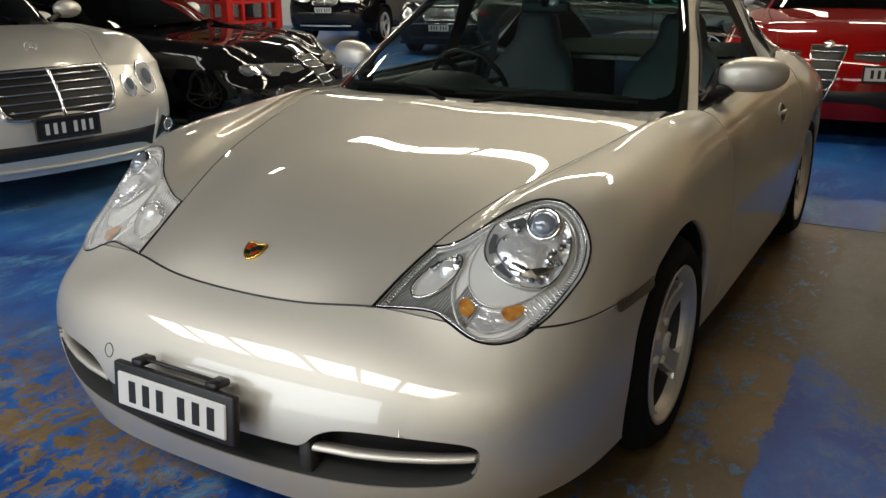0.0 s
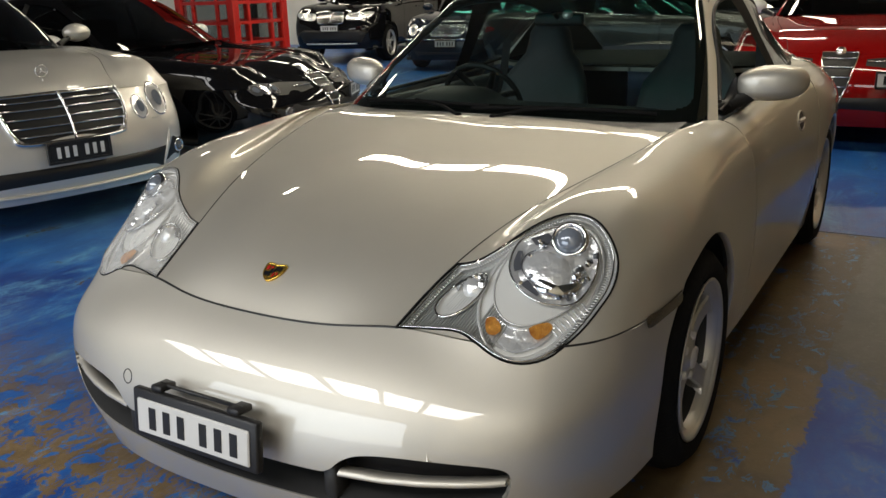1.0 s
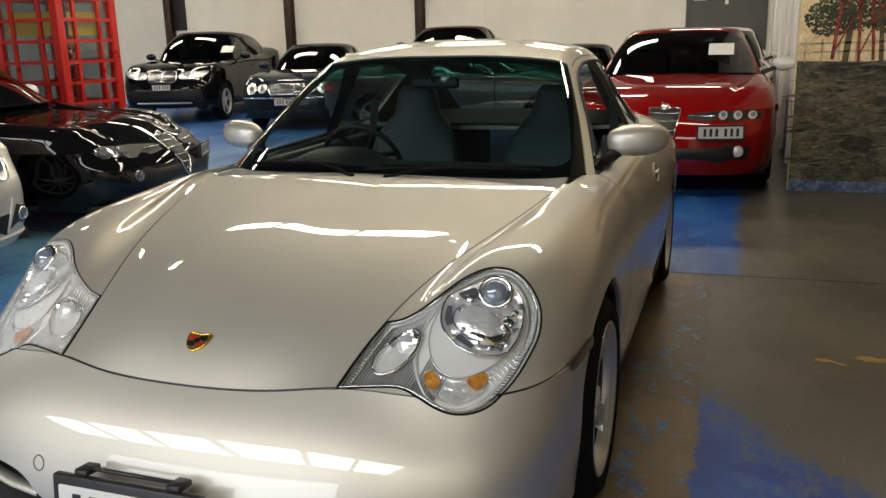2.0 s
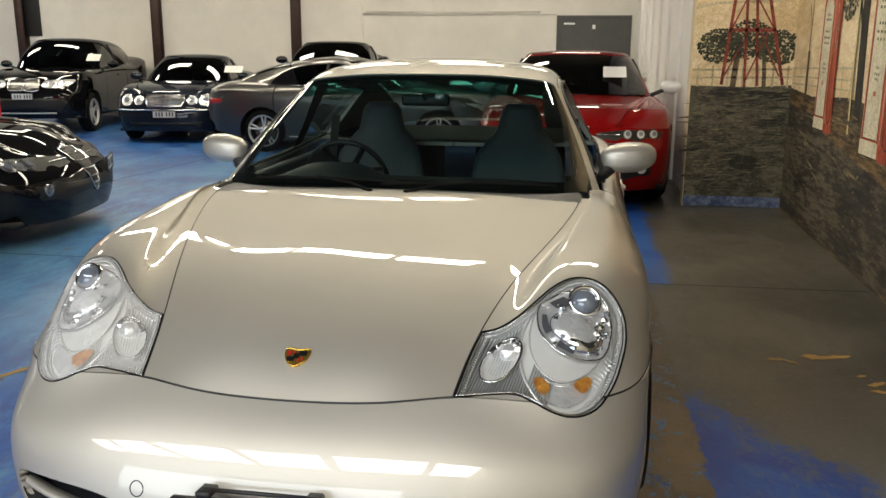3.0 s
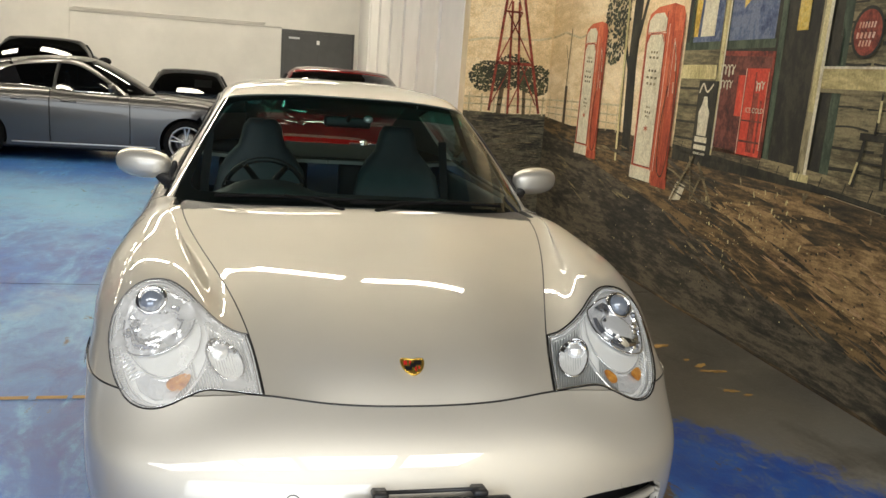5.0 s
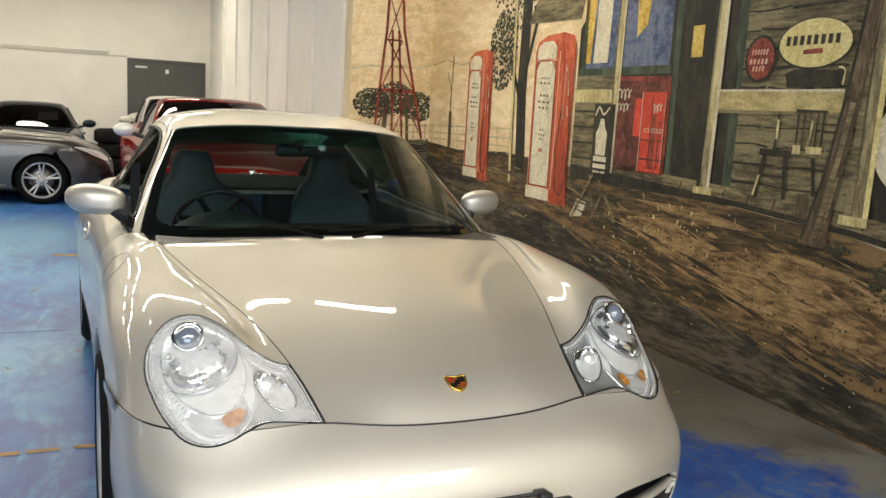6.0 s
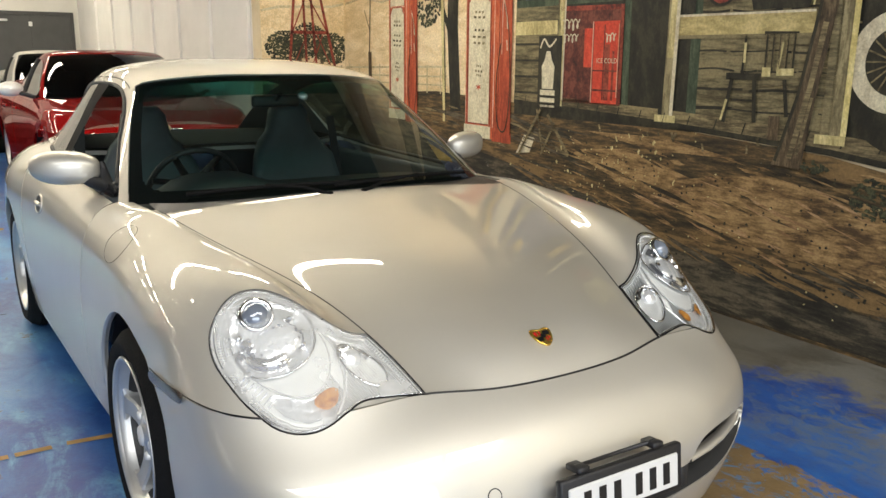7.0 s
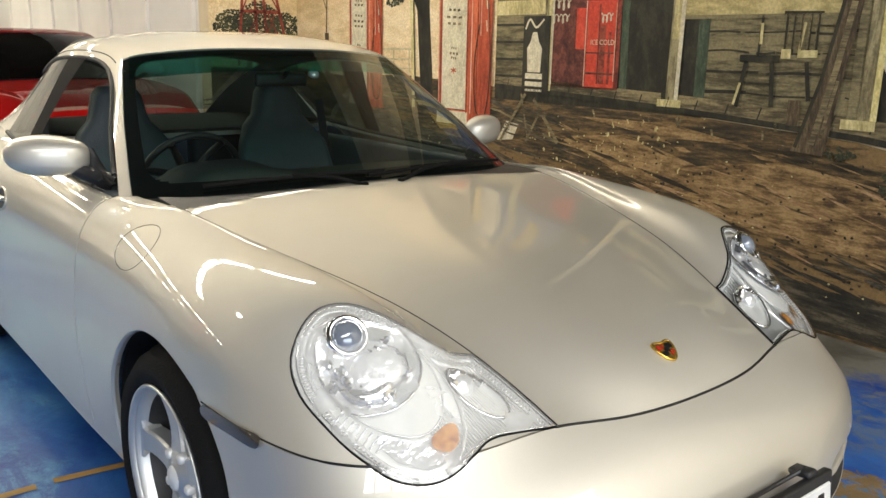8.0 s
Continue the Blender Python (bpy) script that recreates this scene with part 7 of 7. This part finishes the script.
shape("painted_dirt_patch", [(2.9, .78), (2.3, .84), (1.8, .72), (1.3, .80), (.7, .72), (0, .74), (-.8, .72), (-.8, .32), (0, .30), (.8, .40), (1.5, .44), (2.1, .56)], P_DIRT, 2)
shape("painted_dirt_streak", [(2.7, .92), (2.0, .93), (1.5, .86), (2.1, .85)], P_DIRT, 3)
shape("painted_earth", [(1.665, 0), (2.54, 0), (2.54, 1.12), (2.2, 1.10), (1.665, 1.11)], P_SCRUB, 1, V)
shape("painted_stain", disc(2.18, .42, .13, .07), P_DARK, 2, V)
rect("painted_skirting", 1.665, 2.535, .005, .10, P_BLUE, 3, V)
# fence and gate posts
fence = [([(1.67, 1.25), (2.53, 1.26)], .016), ([(1.67, 1.18), (2.53, 1.19)], .014)] + [([(1.72 + .13 * k, 1.10), (1.72 + .13 * k, 1.29)], .016) for k in range(7)]
strokes("painted_fence_rail", fence, P_FENCE, 2, V)
strokes("painted_fence_rail", [([(6.38, 1.27), (4.45, 1.30)], .016), ([(6.38, 1.20), (4.45, 1.22)], .014), ([(6.38, 1.14), (4.45, 1.15)], .012)] + [([(6.3 - .22 * k, 1.08), (6.3 - .22 * k, 1.31)], .018) for k in range(9)], P_FENCE, 2, W)
strokes("painted_gate_post", [([(5.83, 1.06), (5.84, 1.42)], .07), ([(5.85, 1.4), (5.82, 1.95)], .018), ([(5.83, 1.6), (5.95, 1.8)], .012)], P_TRUNK, 3, W)
# distant trees
for ca, cb, rb, n in ((1.90, 1.46, .15, 620), (2.40, 1.45, .15, 560), (2.15, 1.52, .17, 480)):
    dabs("painted_tree", cloud(ca, cb, .20, rb, n), P_LEAF, 2, V, .015, "dark dabbed tree crown")
strokes("painted_tree_trunk", [([(2.03, 1.10), (2.06, 1.5)], .05), ([(2.3, 1.1), (2.28, 1.45)], .035)], P_TRUNK, 2, V)
# windmill tower
legs = [([(1.93, 1.12), (2.03, 2.2), (2.06, 3.0)], .028), ([(2.46, 1.12), (2.22, 2.2), (2.15, 3.0)], .028), ([(2.13, 1.10), (2.09, 2.2)], .024), ([(2.24, 1.11), (2.16, 2.2)], .024)]
legs += [([(1.97, 1.60), (2.36, 1.60)], .03), ([(1.99, 1.62), (2.20, 2.1)], .014), ([(2.34, 1.62), (2.05, 2.1)], .014), ([(2.03, 2.1), (2.2, 2.1)], .02), ([(2.05, 2.12), (2.18, 2.5)], .012), ([(2.19, 2.12), (2.06, 2.5)], .012)]
legs += [([(1.95, 1.2), (2.13, 1.58)], .012), ([(2.42, 1.2), (2.24, 1.58)], .012), ([(2.13, 1.15), (2.30, 1.58)], .012)]
legs += [([(2.105 + .06 * math.cos(a), 3.05 + .06 * math.sin(a)), (2.105 + .36 * math.cos(a), 3.05 + .36 * math.sin(a))], .045) for a in np.linspace(0, 2 * math.pi, 15)[:-1]] + [([(2.20, 3.05), (2.50, 3.22), (2.50, 2.90), (2.20, 3.05)], .03)]
strokes("painted_windmill_strut", legs, P_RUST, 4, V, "rust red painted windmill tower")
# tall tree behind the pumps
strokes("painted_tree_trunk", [([(4.30, .95), (4.36, 1.6), (4.34, 2.6)], .16), ([(4.36, 1.5), (4.6, 1.9)], .05), ([(4.34, 1.7), (4.15, 2.2)], .05)], P_DARK, 2, W)
dabs("painted_tree", cloud(4.74, 1.95, .26, .34, 420), P_LEAF, 3, W, .022, "dark dabbed tree crown")
dabs("painted_tree", cloud(4.55, 2.4, .4, .3, 260), P_LEAF, 3, W, .022, "dark dabbed tree crown")
strokes("painted_pole", [([(4.47, .86), (4.58, 3.2)], .045)], P_WHITE, 4, W)
strokes("painted_pole", [([(4.445, .86), (4.555, 3.2)], .012)], P_DARK, 5, W)


def pump(y0, y1, z0, z1, lay=5):
    """A painted fuel pump: pale face, red flank in two tones, stepped head, hose and dark outlines."""
    wdt = y1 - y0

    def at(f, g):
        return (y0 + wdt * f, z0 + (z1 - z0) * g)

    shape("painted_pump_body", [at(0, 0), at(1, 0), at(1.0, .90), at(.93, .965), at(.72, 1.0), at(.30, 1.01), at(.06, .985), at(0, .93)], P_RED, lay, W, "orange red painted pump")
    shape("painted_pump_flank", [at(.02, .06), at(.24, .06), at(.22, .86), at(.04, .86)], P_FLANK, lay + 1)
    shape("painted_pump_panel", [at(.46, .085), at(.93, .085), at(.93, .80), at(.86, .845), at(.52, .845), at(.46, .80)], P_PUMP, lay + 1, W, "pale painted pump face")
    shape("painted_pump_head", [at(.44, .86), at(.95, .86), at(.93, .93), at(.80, .965), at(.55, .965), at(.45, .93)], P_PUMP, lay + 1)
    shape("painted_pump_foot", [at(.42, 0), at(1.02, 0), at(1.02, .075), at(.42, .075)], P_PUMP, lay + 1)
    shape("painted_pump_foot", [at(-.02, -.01), at(.38, -.01), at(.38, .05), at(-.02, .05)], P_FLANK, lay + 1)
    dark = [([at(.44, .07), at(.44, .97)], .011), ([at(.945, .09), at(.945, .93)], .008), ([at(.46, .085), at(.93, .085)], .008), ([at(.47, .80), at(.55, .852), at(.85, .852), at(.93, .80)], .009), ([at(.26, .06), at(.25, .90)], .009), ([at(0, .04), at(0, .93)], .009)]
    strokes("painted_pump_edge", dark, P_RUST, lay + 2)
    pale = [([at(.365, .07), at(.36, .90)], .011), ([at(.985, .08), at(.985, .90)], .008), ([at(.20, .50), at(.19, .82)], .008), ([at(.43, .853), at(.95, .853)], .009)]
    strokes("painted_pump_glint", pale, P_BLUSH, lay + 2)
    hose = smooth_loop([at(.16, .78), at(.06, .62), at(.02, .30), at(.10, .07), at(.26, .10), at(.30, .34), at(.22, .56)], 44, False)
    strokes("painted_hose", [(hose, .011)], P_DARK, lay + 3)
    strokes("painted_hose_glint", [([at(.17, .80), at(.10, .70), at(.09, .64)], .012), ([at(.10, .58), at(.085, .52)], .010)], P_PUMP, lay + 3)
    bars = []
    for g, w in ((.745, .10), (.715, .13), (.64, .11), (.60, .15), (.565, .13), (.43, .05), (.40, .08), (.375, .05)):
        for k in range(3):
            c = .695 + (k - 1) * w * .75
            a, b = at(c - w * .22, g), at(c + w * .22, g + .004 * (k - 1))
            bars.append(([a, b], .017))
    strokes("painted_bar", bars, P_BOARD, lay + 2)
    star = [([at(.695 + .055 * math.cos(q), .305 + .018 * math.sin(q)), at(.695 - .055 * math.cos(q), .305 - .018 * math.sin(q))], .010) for q in (.4, 1.45, 2.5)]
    strokes("painted_star", star, P_FLANK, lay + 2)


pump(4.92, 5.44, .83, 1.97)
pump(3.54, 4.15, .77, 2.03)
# the station front
shape("painted_station_wall", [(-.8, .98), (3.50, .98), (3.50, 2.05), (2.05, 3.60), (-.8, 4.1)], P_DARK, 2, W, "dark painted station wall under a pitched roof")
shape("painted_roof_edge", [(4.30, 2.14), (4.22, 2.28), (2.02, 3.86), (-.8, 4.38), (-.8, 4.16), (2.0, 3.64), (3.44, 2.36), (3.50, 2.12)], P_BOARD, 3, W, "weathered painted roof edge")
rect("painted_boarding", 2.96, 3.50, 1.08, 1.76, P_BOARD, 3)
for k in range(5):
    rect("painted_board_joint", 2.96, 3.50, 1.13 + k * .11, 1.145 + k * .11, P_DARK, 4)
rect("painted_window", 2.44, 3.40, 1.76, 2.45, P_BLUE, 3)
strokes("painted_window_frame", [([(3.49, 1.74), (2.42, 1.74)], .05), ([(3.42, 1.74), (3.42, 2.45)], .05), ([(2.95, 1.74), (2.95, 2.45)], .03)], P_GREEN, 4)
shape("painted_yellow_cloth", [(3.42, 1.80), (3.34, 1.80), (3.30, 2.3), (3.46, 2.4)], P_YELLOW, 4)
shape("painted_pale_shape", [(3.30, 1.80), (3.12, 1.80), (3.10, 2.4), (3.28, 2.4)], P_PUMP, 4)
shape("painted_yellow_cloth", [(2.80, 1.95), (2.70, 2.02), (2.62, 2.5), (2.84, 2.5)], P_YELLOW, 4)
strokes("painted_post", [([(2.99, 1.06), (2.97, 2.6)], .07)], P_WHITE, 6)
# cabinet with the red machine
rect("painted_cabinet", 2.40, 3.00, 1.09, 1.69, P_MAROON, 5, W, "maroon painted cabinet")
strokes("painted_cabinet_edge", [([(3.0, 1.69), (2.40, 1.68)], .03), ([(2.41, 1.10), (2.41, 1.68)], .025)], P_RUST, 6)
rect("painted_machine", 2.43, 2.67, 1.10, 1.60, P_MACHINE, 7, W, "bright red painted drinks machine")
rect("painted_machine", 2.66, 2.75, 1.32, 1.56, P_MACHINE, 7)
strokes("painted_machine_shade", [([(2.53, 1.12), (2.53, 1.46)], .045), ([(2.475, 1.12), (2.475, 1.42)], .020)], P_RUST, 7.6)
strokes("painted_machine_glint", [([(2.667, 1.10), (2.667, 1.60)], .008), ([(2.432, 1.14), (2.432, 1.58)], .007)], P_BLUSH, 8.6)
strokes("painted_machine_edge", [([(2.665, 1.11), (2.665, 1.59)], .014), ([(2.56, 1.12), (2.56, 1.58)], .010), ([(2.44, 1.18), (2.66, 1.18)], .012), ([(2.44, 1.30), (2.66, 1.30)], .008)], P_MAROON, 8)
def curls(y, z, run, height, n):
    """A looping line of brush script."""
    return [(y - run * t / 60 - .16 * run / n * math.sin(6.283 * n * t / 60) * 2.2, z + height * math.cos(6.283 * n * t / 60) * (1 if t % 30 < 18 else .6)) for t in range(61)]


strokes("painted_script", [(curls(2.55, 1.50, .09, .026, 3), .008)], P_PUMP, 9)
strokes("painted_script", [(curls(2.97, 1.585, .17, .034, 4), .010), (curls(2.96, 1.50, .15, .026, 4), .008)], P_PUMP, 9)
rect("painted_shelf", 2.99, 3.50, 1.53, 1.62, P_WHITE, 6)
# folding sign board
rect("painted_sign_board", 2.97, 3.22, 1.03, 1.52, P_DARK, 8, W, "dark painted folding sign")
shape("painted_bottle", [(3.05, 1.17), (3.17, 1.17), (3.18, 1.32), (3.15, 1.36), (3.13, 1.42), (3.09, 1.42), (3.07, 1.36), (3.04, 1.32)], P_PUMP, 9)
strokes("painted_bar", [([(3.19, 1.145), (3.03, 1.145)], .035), ([(3.19, 1.095), (3.03, 1.095)], .030), ([(3.19, 1.055), (3.03, 1.055)], .014), (smooth_loop([(3.2, 1.44), (3.16, 1.50), (3.1, 1.45), (3.03, 1.50)], 16, False), .014)], P_PUMP, 9)
strokes("painted_sign_leg", [([(3.18, 1.03), (3.42, .70)], .022), ([(3.22, 1.03), (3.14, .73)], .016), ([(3.10, 1.0), (2.86, .74)], .024), ([(3.02, .95), (3.16, .72)], .018), ([(3.20, .90), (2.98, .90)], .014), ([(3.0, .78), (2.86, .74)], .02)], P_LEDGE, 9)
shape("painted_pale_patch", [(3.46, .70), (3.30, .72), (3.24, .83), (3.36, .85)], P_PUMP, 4)
# doors, posts and porch
strokes("painted_green_frame", [([(2.36, 1.08), (2.39, 3.0)], .055), ([(1.83, 1.05), (1.83, 2.6)], .07)], P_GREEN, 4)
rect("painted_lit_lamp", 2.14, 2.24, 1.80, 1.98, P_YELLOW, 5)
rect("painted_boarding", .92, 1.80, 1.04, 2.9, P_BOARD, 3)
for k in range(17):
    y, z = 1.80, 1.12 + k * .10
    while y > .95:
        l = RNG.uniform(.10, .34)
        w = smooth_loop([(y, z + RNG.uniform(-.006, .006)), (y - l * .5, z + RNG.uniform(-.014, .010)), (max(.92, y - l), z + RNG.uniform(-.006, .006))], 8, False)
        strokes("painted_board_joint", [(w, RNG.uniform(.006, .018))], P_DARK, 4)
        y -= l + RNG.uniform(0, .05)
strokes("painted_board_glint", [([(y, 1.145 + k * .10), (y - RNG.uniform(.08, .25), 1.143 + k * .10)], .010) for k in range(10) for y in (RNG.uniform(1.2, 1.78), RNG.uniform(1.05, 1.5))], P_LEDGE, 4)
strokes("painted_post", [([(2.02, 1.04), (1.99, 2.9)], .10)], P_POST, 6)
strokes("painted_post_light", [([(2.00, 1.38), (1.985, 1.9), (1.975, 2.9)], .06)], P_WHITE, 6.5)
strokes("painted_post_shade", [([(2.06, 1.06), (2.03, 2.9)], .03)], P_DARK, 7)
strokes("painted_post_glint", [([(1.974, 1.06), (1.940, 2.9)], .026), ([(2.955, 1.10), (2.935, 2.6)], .014), ([(1.10, 1.605), (1.98, 1.608)], .012)], P_PUMP, 8)
strokes("painted_post_shade", [([(3.025, 1.08), (3.005, 2.6)], .016), ([(1.10, 1.492), (1.98, 1.494)], .020)], P_BOARD, 7)
rect("painted_post_foot", 1.94, 2.10, 1.02, 1.06, P_WHITE, 7)
rect("painted_beam", 1.10, 1.98, 1.50, 1.61, P_BEAM, 6)
shape("painted_porch_edge", [(3.5, 1.08), (2.98, 1.06), (1.99, 1.02), (.96, .96), (.4, .90), (-.8, .87), (-.8, .945), (.4, .985), (.96, 1.04), (1.99, 1.09), (2.98, 1.12), (3.5, 1.13)][::-1], P_LEDGE, 5)
strokes("painted_porch_shade", [([(3.5, 1.07), (2.98, 1.05), (1.99, 1.01), (.96, .95), (.4, .89)], .03)], P_DARK, 6)
# signs on the boards, with plain bars for words
shape("painted_round_sign", disc(1.67, 1.77, .105, .115), P_RUST, 6, W, "round red painted sign")
strokes("painted_sign_rim", [(disc(1.67, 1.77, .105, .115, 30) + disc(1.67, 1.77, .105, .115, 30)[:1], .016)], P_DARK, 6.6)
for z, half, n in ((1.805, .062, 6), (1.757, .070, 5), (1.720, .046, 4)):
    strokes("painted_bar", [([(1.67 + half - 2 * half * k / n, z - .014), (1.67 + half - 2 * half * k / n - .006, z + .014)], 1.1 * half / n) for k in range(n)], P_BLUSH, 7)
shape("painted_oval_sign", disc(1.32, 1.83, .235, .125, 36), P_DARK, 6, W, "cream oval painted sign")
shape("painted_oval_face", disc(1.318, 1.834, .226, .117, 36), P_YELLOW_PALE, 7)
strokes("painted_bar", [([(1.485 - .044 * k, 1.826), (1.483 - .044 * k, 1.872)], .026) for k in range(8)], P_DARK, 8)
strokes("painted_bar", [([(1.38, 1.792), (1.26, 1.796)], .022)], P_RUST, 8)
shape("painted_black_kettle", [(1.46, 1.62), (1.14, 1.62), (1.10, 1.72), (1.16, 1.70), (1.42, 1.71), (1.48, 1.69)], P_DARK, 9)
strokes("painted_kettle_glint", [(smooth_loop([(1.15, 1.715), (1.11, 1.70), (1.115, 1.63)], 10, False), .010)], P_WHITE, 9.5)
strokes("painted_lantern", [([(1.87, 1.62), (1.87, 1.76)], .06), (smooth_loop([(1.90, 1.76), (1.87, 1.82), (1.84, 1.76)], 12, False), .008)], P_DARK, 8)
# chair, bucket and leaning trunk
ch = [([(1.60, 1.29), (1.38, 1.29)], .035), ([(1.56, 1.28), (1.60, 1.05)], .025), ([(1.42, 1.28), (1.40, 1.06)], .025), ([(1.24, 1.28), (1.21, 1.10)], .022), ([(1.50, 1.30), (1.49, 1.50)], .014)]
ch += [([(1.36 - .04 * k, 1.31), (1.36 - .04 * k, 1.50)], .012) for k in range(5)] + [([(1.38, 1.505), (1.18, 1.50)], .02), ([(1.56, 1.17), (1.42, 1.17)], .012)]
strokes("painted_chair_rail", ch, P_DARK, 7, W, "dark painted chair")
strokes("painted_chair_seat", [([(1.375, 1.315), (1.325, 1.315)], .045), ([(1.29, 1.315), (1.19, 1.318)], .034), ([(1.49, 1.36), (1.49, 1.46)], .016), ([(1.615, 1.06), (1.585, 1.17)], .014), ([(1.285, 1.32), (1.265, 1.46)], .014)], P_WHITE, 8)
rect("painted_bucket", 1.245, 1.31, .98, 1.10, P_TRUNK, 8)
shape("painted_leaning_trunk", [(1.27, .86), (1.10, .85), (1.055, 1.2), (.99, 1.6), (.90, 2.4), (.98, 2.4), (1.085, 1.6), (1.16, 1.2)], P_TRUNK, 9, W, "brown painted leaning trunk")
dabs("painted_grass", cloud(1.02, .87, .07, .03, 26), P_LEAF, 10, W, .016)
strokes("painted_bark_light", [([(1.17, .90), (1.09, 1.25), (1.04, 1.55)], .030), ([(1.13, .92), (1.075, 1.2)], .016)], P_LEDGE, 9.5)
strokes("painted_bark_shade", [([(1.25, .88), (1.155, 1.2), (1.08, 1.6), (.975, 2.4)], .018)], P_DARK, 9.6)
strokes("painted_post", [([(.935, 1.0), (.92, 2.9)], .075)], P_POST, 8)
strokes("painted_post_shade", [([(.99, 1.0), (.965, 2.9)], .05)], P_BOARD, 8)
strokes("painted_post_glint", [([(.893, 1.03), (.878, 2.9)], .030)], P_YELLOW_PALE, 9)
rect("painted_post_foot", .88, 1.04, .985, 1.03, P_WHITE, 9)
# white-wall tyre
shape("painted_tyre", disc(.62, 1.30, .30, .33, 40), P_DARK, 6, W)
shape("painted_tyre_white", disc(.68, 1.37, .225, .225, 40), P_PUMP, 7, W, "white painted tyre wall")
shape("painted_tyre_hub", disc(.68, 1.37, .145, .15, 32), P_DARK, 8)
strokes("painted_wheel_spoke", [([(.68, 1.37), (.68 + .14 * math.cos(a), 1.37 + .145 * math.sin(a))], .008) for a in np.linspace(0, 6.28, 19)[:-1]], P_LEDGE, 9)
dabs("painted_bush", cloud(.72, .76, .10, .09, 70) + cloud(.45, .72, .2, .1, 90), P_LEAF, 4, W, .022)
def drips(n, cy, sy, cz, sz, lo, hi):
    """Ragged pale runs and scuffs in the wall paint."""
    out = []
    for _ in range(n):
        y, z, l = RNG.gauss(cy, sy), RNG.gauss(cz, sz), RNG.uniform(lo, hi)
        t = RNG.uniform(-.5, .5)
        out.append(([(y, z), (y + t * l * .4 + RNG.uniform(-.01, .01), z - l * .5), (y + t * l, z - l)], RNG.uniform(.006, .018)))
    return out


strokes("painted_drip", drips(11, 2.32, .20, .82, .08, .012, .04), P_WHITE, 6)
strokes("painted_drip", drips(6, 2.70, .16, .72, .07, .010, .035), P_WHITE, 6)
strokes("painted_drip", drips(8, 3.6, .55, .50, .16, .005, .020), P_WHITE, 5)
strokes("painted_scuff", drips(10, 1.9, .4, .95, .02, .02, .06), P_LEDGE, 6)
# light spindles of the chair back
strokes("painted_chair_spindle", [([(1.35 - .035 * k, 1.34), (1.345 - .035 * k, 1.49)], .006) for k in range(5)], P_LEDGE, 9)
# stones of the porch edge and dark brush marks on the earth
for k in range(16):
    y = 3.35 - .19 * k
    strokes("painted_stone_joint", [([(y, 1.115 - .012 * k * .5), (y + .02, 1.05 - .012 * k * .5)], .008)], P_DARK, 7)
def sweeps(name, n, y0, y1, z0, z1, mat, layer, lo, hi, thick, lean=.22, on=W):
    """Long dry brush marks laid over one another."""
    v, f = [], []
    for _ in range(n):
        y, z, l = RNG.uniform(y0, y1), RNG.uniform(z0, z1), RNG.uniform(lo, hi)
        t, a = thick * RNG.uniform(.4, 1.2), lean + RNG.uniform(-.12, .12)
        o, k = len(v), 7
        for s_ in (1, -1):
            for i in range(k) if s_ > 0 else range(k - 2, 0, -1):
                q = i / (k - 1)
                dy, dz = (q - .5) * l, s_ * t * math.sin(math.pi * q) * RNG.uniform(.55, 1.0)
                v.append(on(y + dy, max(.012, z + dy * a + dz), layer + RNG.random() * .45))
        f.append(tuple(range(o, len(v))))
    return part(name, (v, f), mat, mural, "", False)


for args in ((120, .0, 3.4, .05, .36, P_ROAD, 4, .10, .42, .017), (100, .0, 2.9, .36, .86, P_DIRT, 4, .08, .30, .012),
             (46, .0, 3.6, .30, .88, P_GROUND, 4.5, .12, .50, .016), (110, 2.6, 6.2, .10, .95, P_ROAD, 4, .20, .70, .020, .16),
             (30, 2.8, 6.2, .45, 1.0, P_LEDGE, 4.5, .10, .40, .012, .14), (60, .0, 2.2, .35, .75, P_OCHRE, 5, .06, .28, .009),
             (130, 1.70, 2.50, .14, 1.08, P_ROAD, 3, .10, .40, .014, .05, V), (70, 1.70, 2.50, .30, 1.08, P_LEDGE, 3, .05, .22, .006, .05, V)):
    tagged(sweeps("painted_brushwork", *args), "dry brush marks over the painted earth", kind="stuff")
tagged(dabs("painted_grit", [(RNG.uniform(0, 3.4), RNG.uniform(.2, .85)) for _ in range(260)], P_DARK, 5.5, W, .010), "small dark paint specks", kind="stuff")
tagged(dabs("paint_spatter", [(RNG.gauss(2.4, .35), RNG.gauss(.72, .14)) for _ in range(70)] + [(RNG.uniform(.3, 5.5), RNG.uniform(.15, .8)) for _ in range(80)], P_WHITE, 6, W, .007), "small pale chips in the paint", kind="stuff")


def words(text, y, z, height, mat, layer):
    """Lettering on the wall, its middle at (y, z)."""
    cu = bpy.data.curves.new("lettering", "FONT")
    cu.body, cu.size, cu.align_x, cu.align_y = text, height * 1.4, "CENTER", "CENTER"
    tmp = bpy.data.objects.new("lettering", cu)
    scene.collection.objects.link(tmp)
    me = bpy.data.meshes.new_from_object(tmp.evaluated_get(bpy.context.evaluated_depsgraph_get()))
    bpy.data.objects.remove(tmp)
    flat = [(p.co.x, p.co.y) for p in me.vertices]
    faces = [tuple(q.vertices) for q in me.polygons]
    bpy.data.meshes.remove(me)
    bpy.data.curves.remove(cu)
    return part("painted_lettering", ([W(y - a, z + b, layer) for a, b in flat], faces), mat, mural, "pale painted lettering", False)


words("ICE COLD", 2.53, 1.36, .030, P_PUMP, 10)
words("MOTOR OIL", 3.11, 1.055, .028, P_DARK, 10.5)
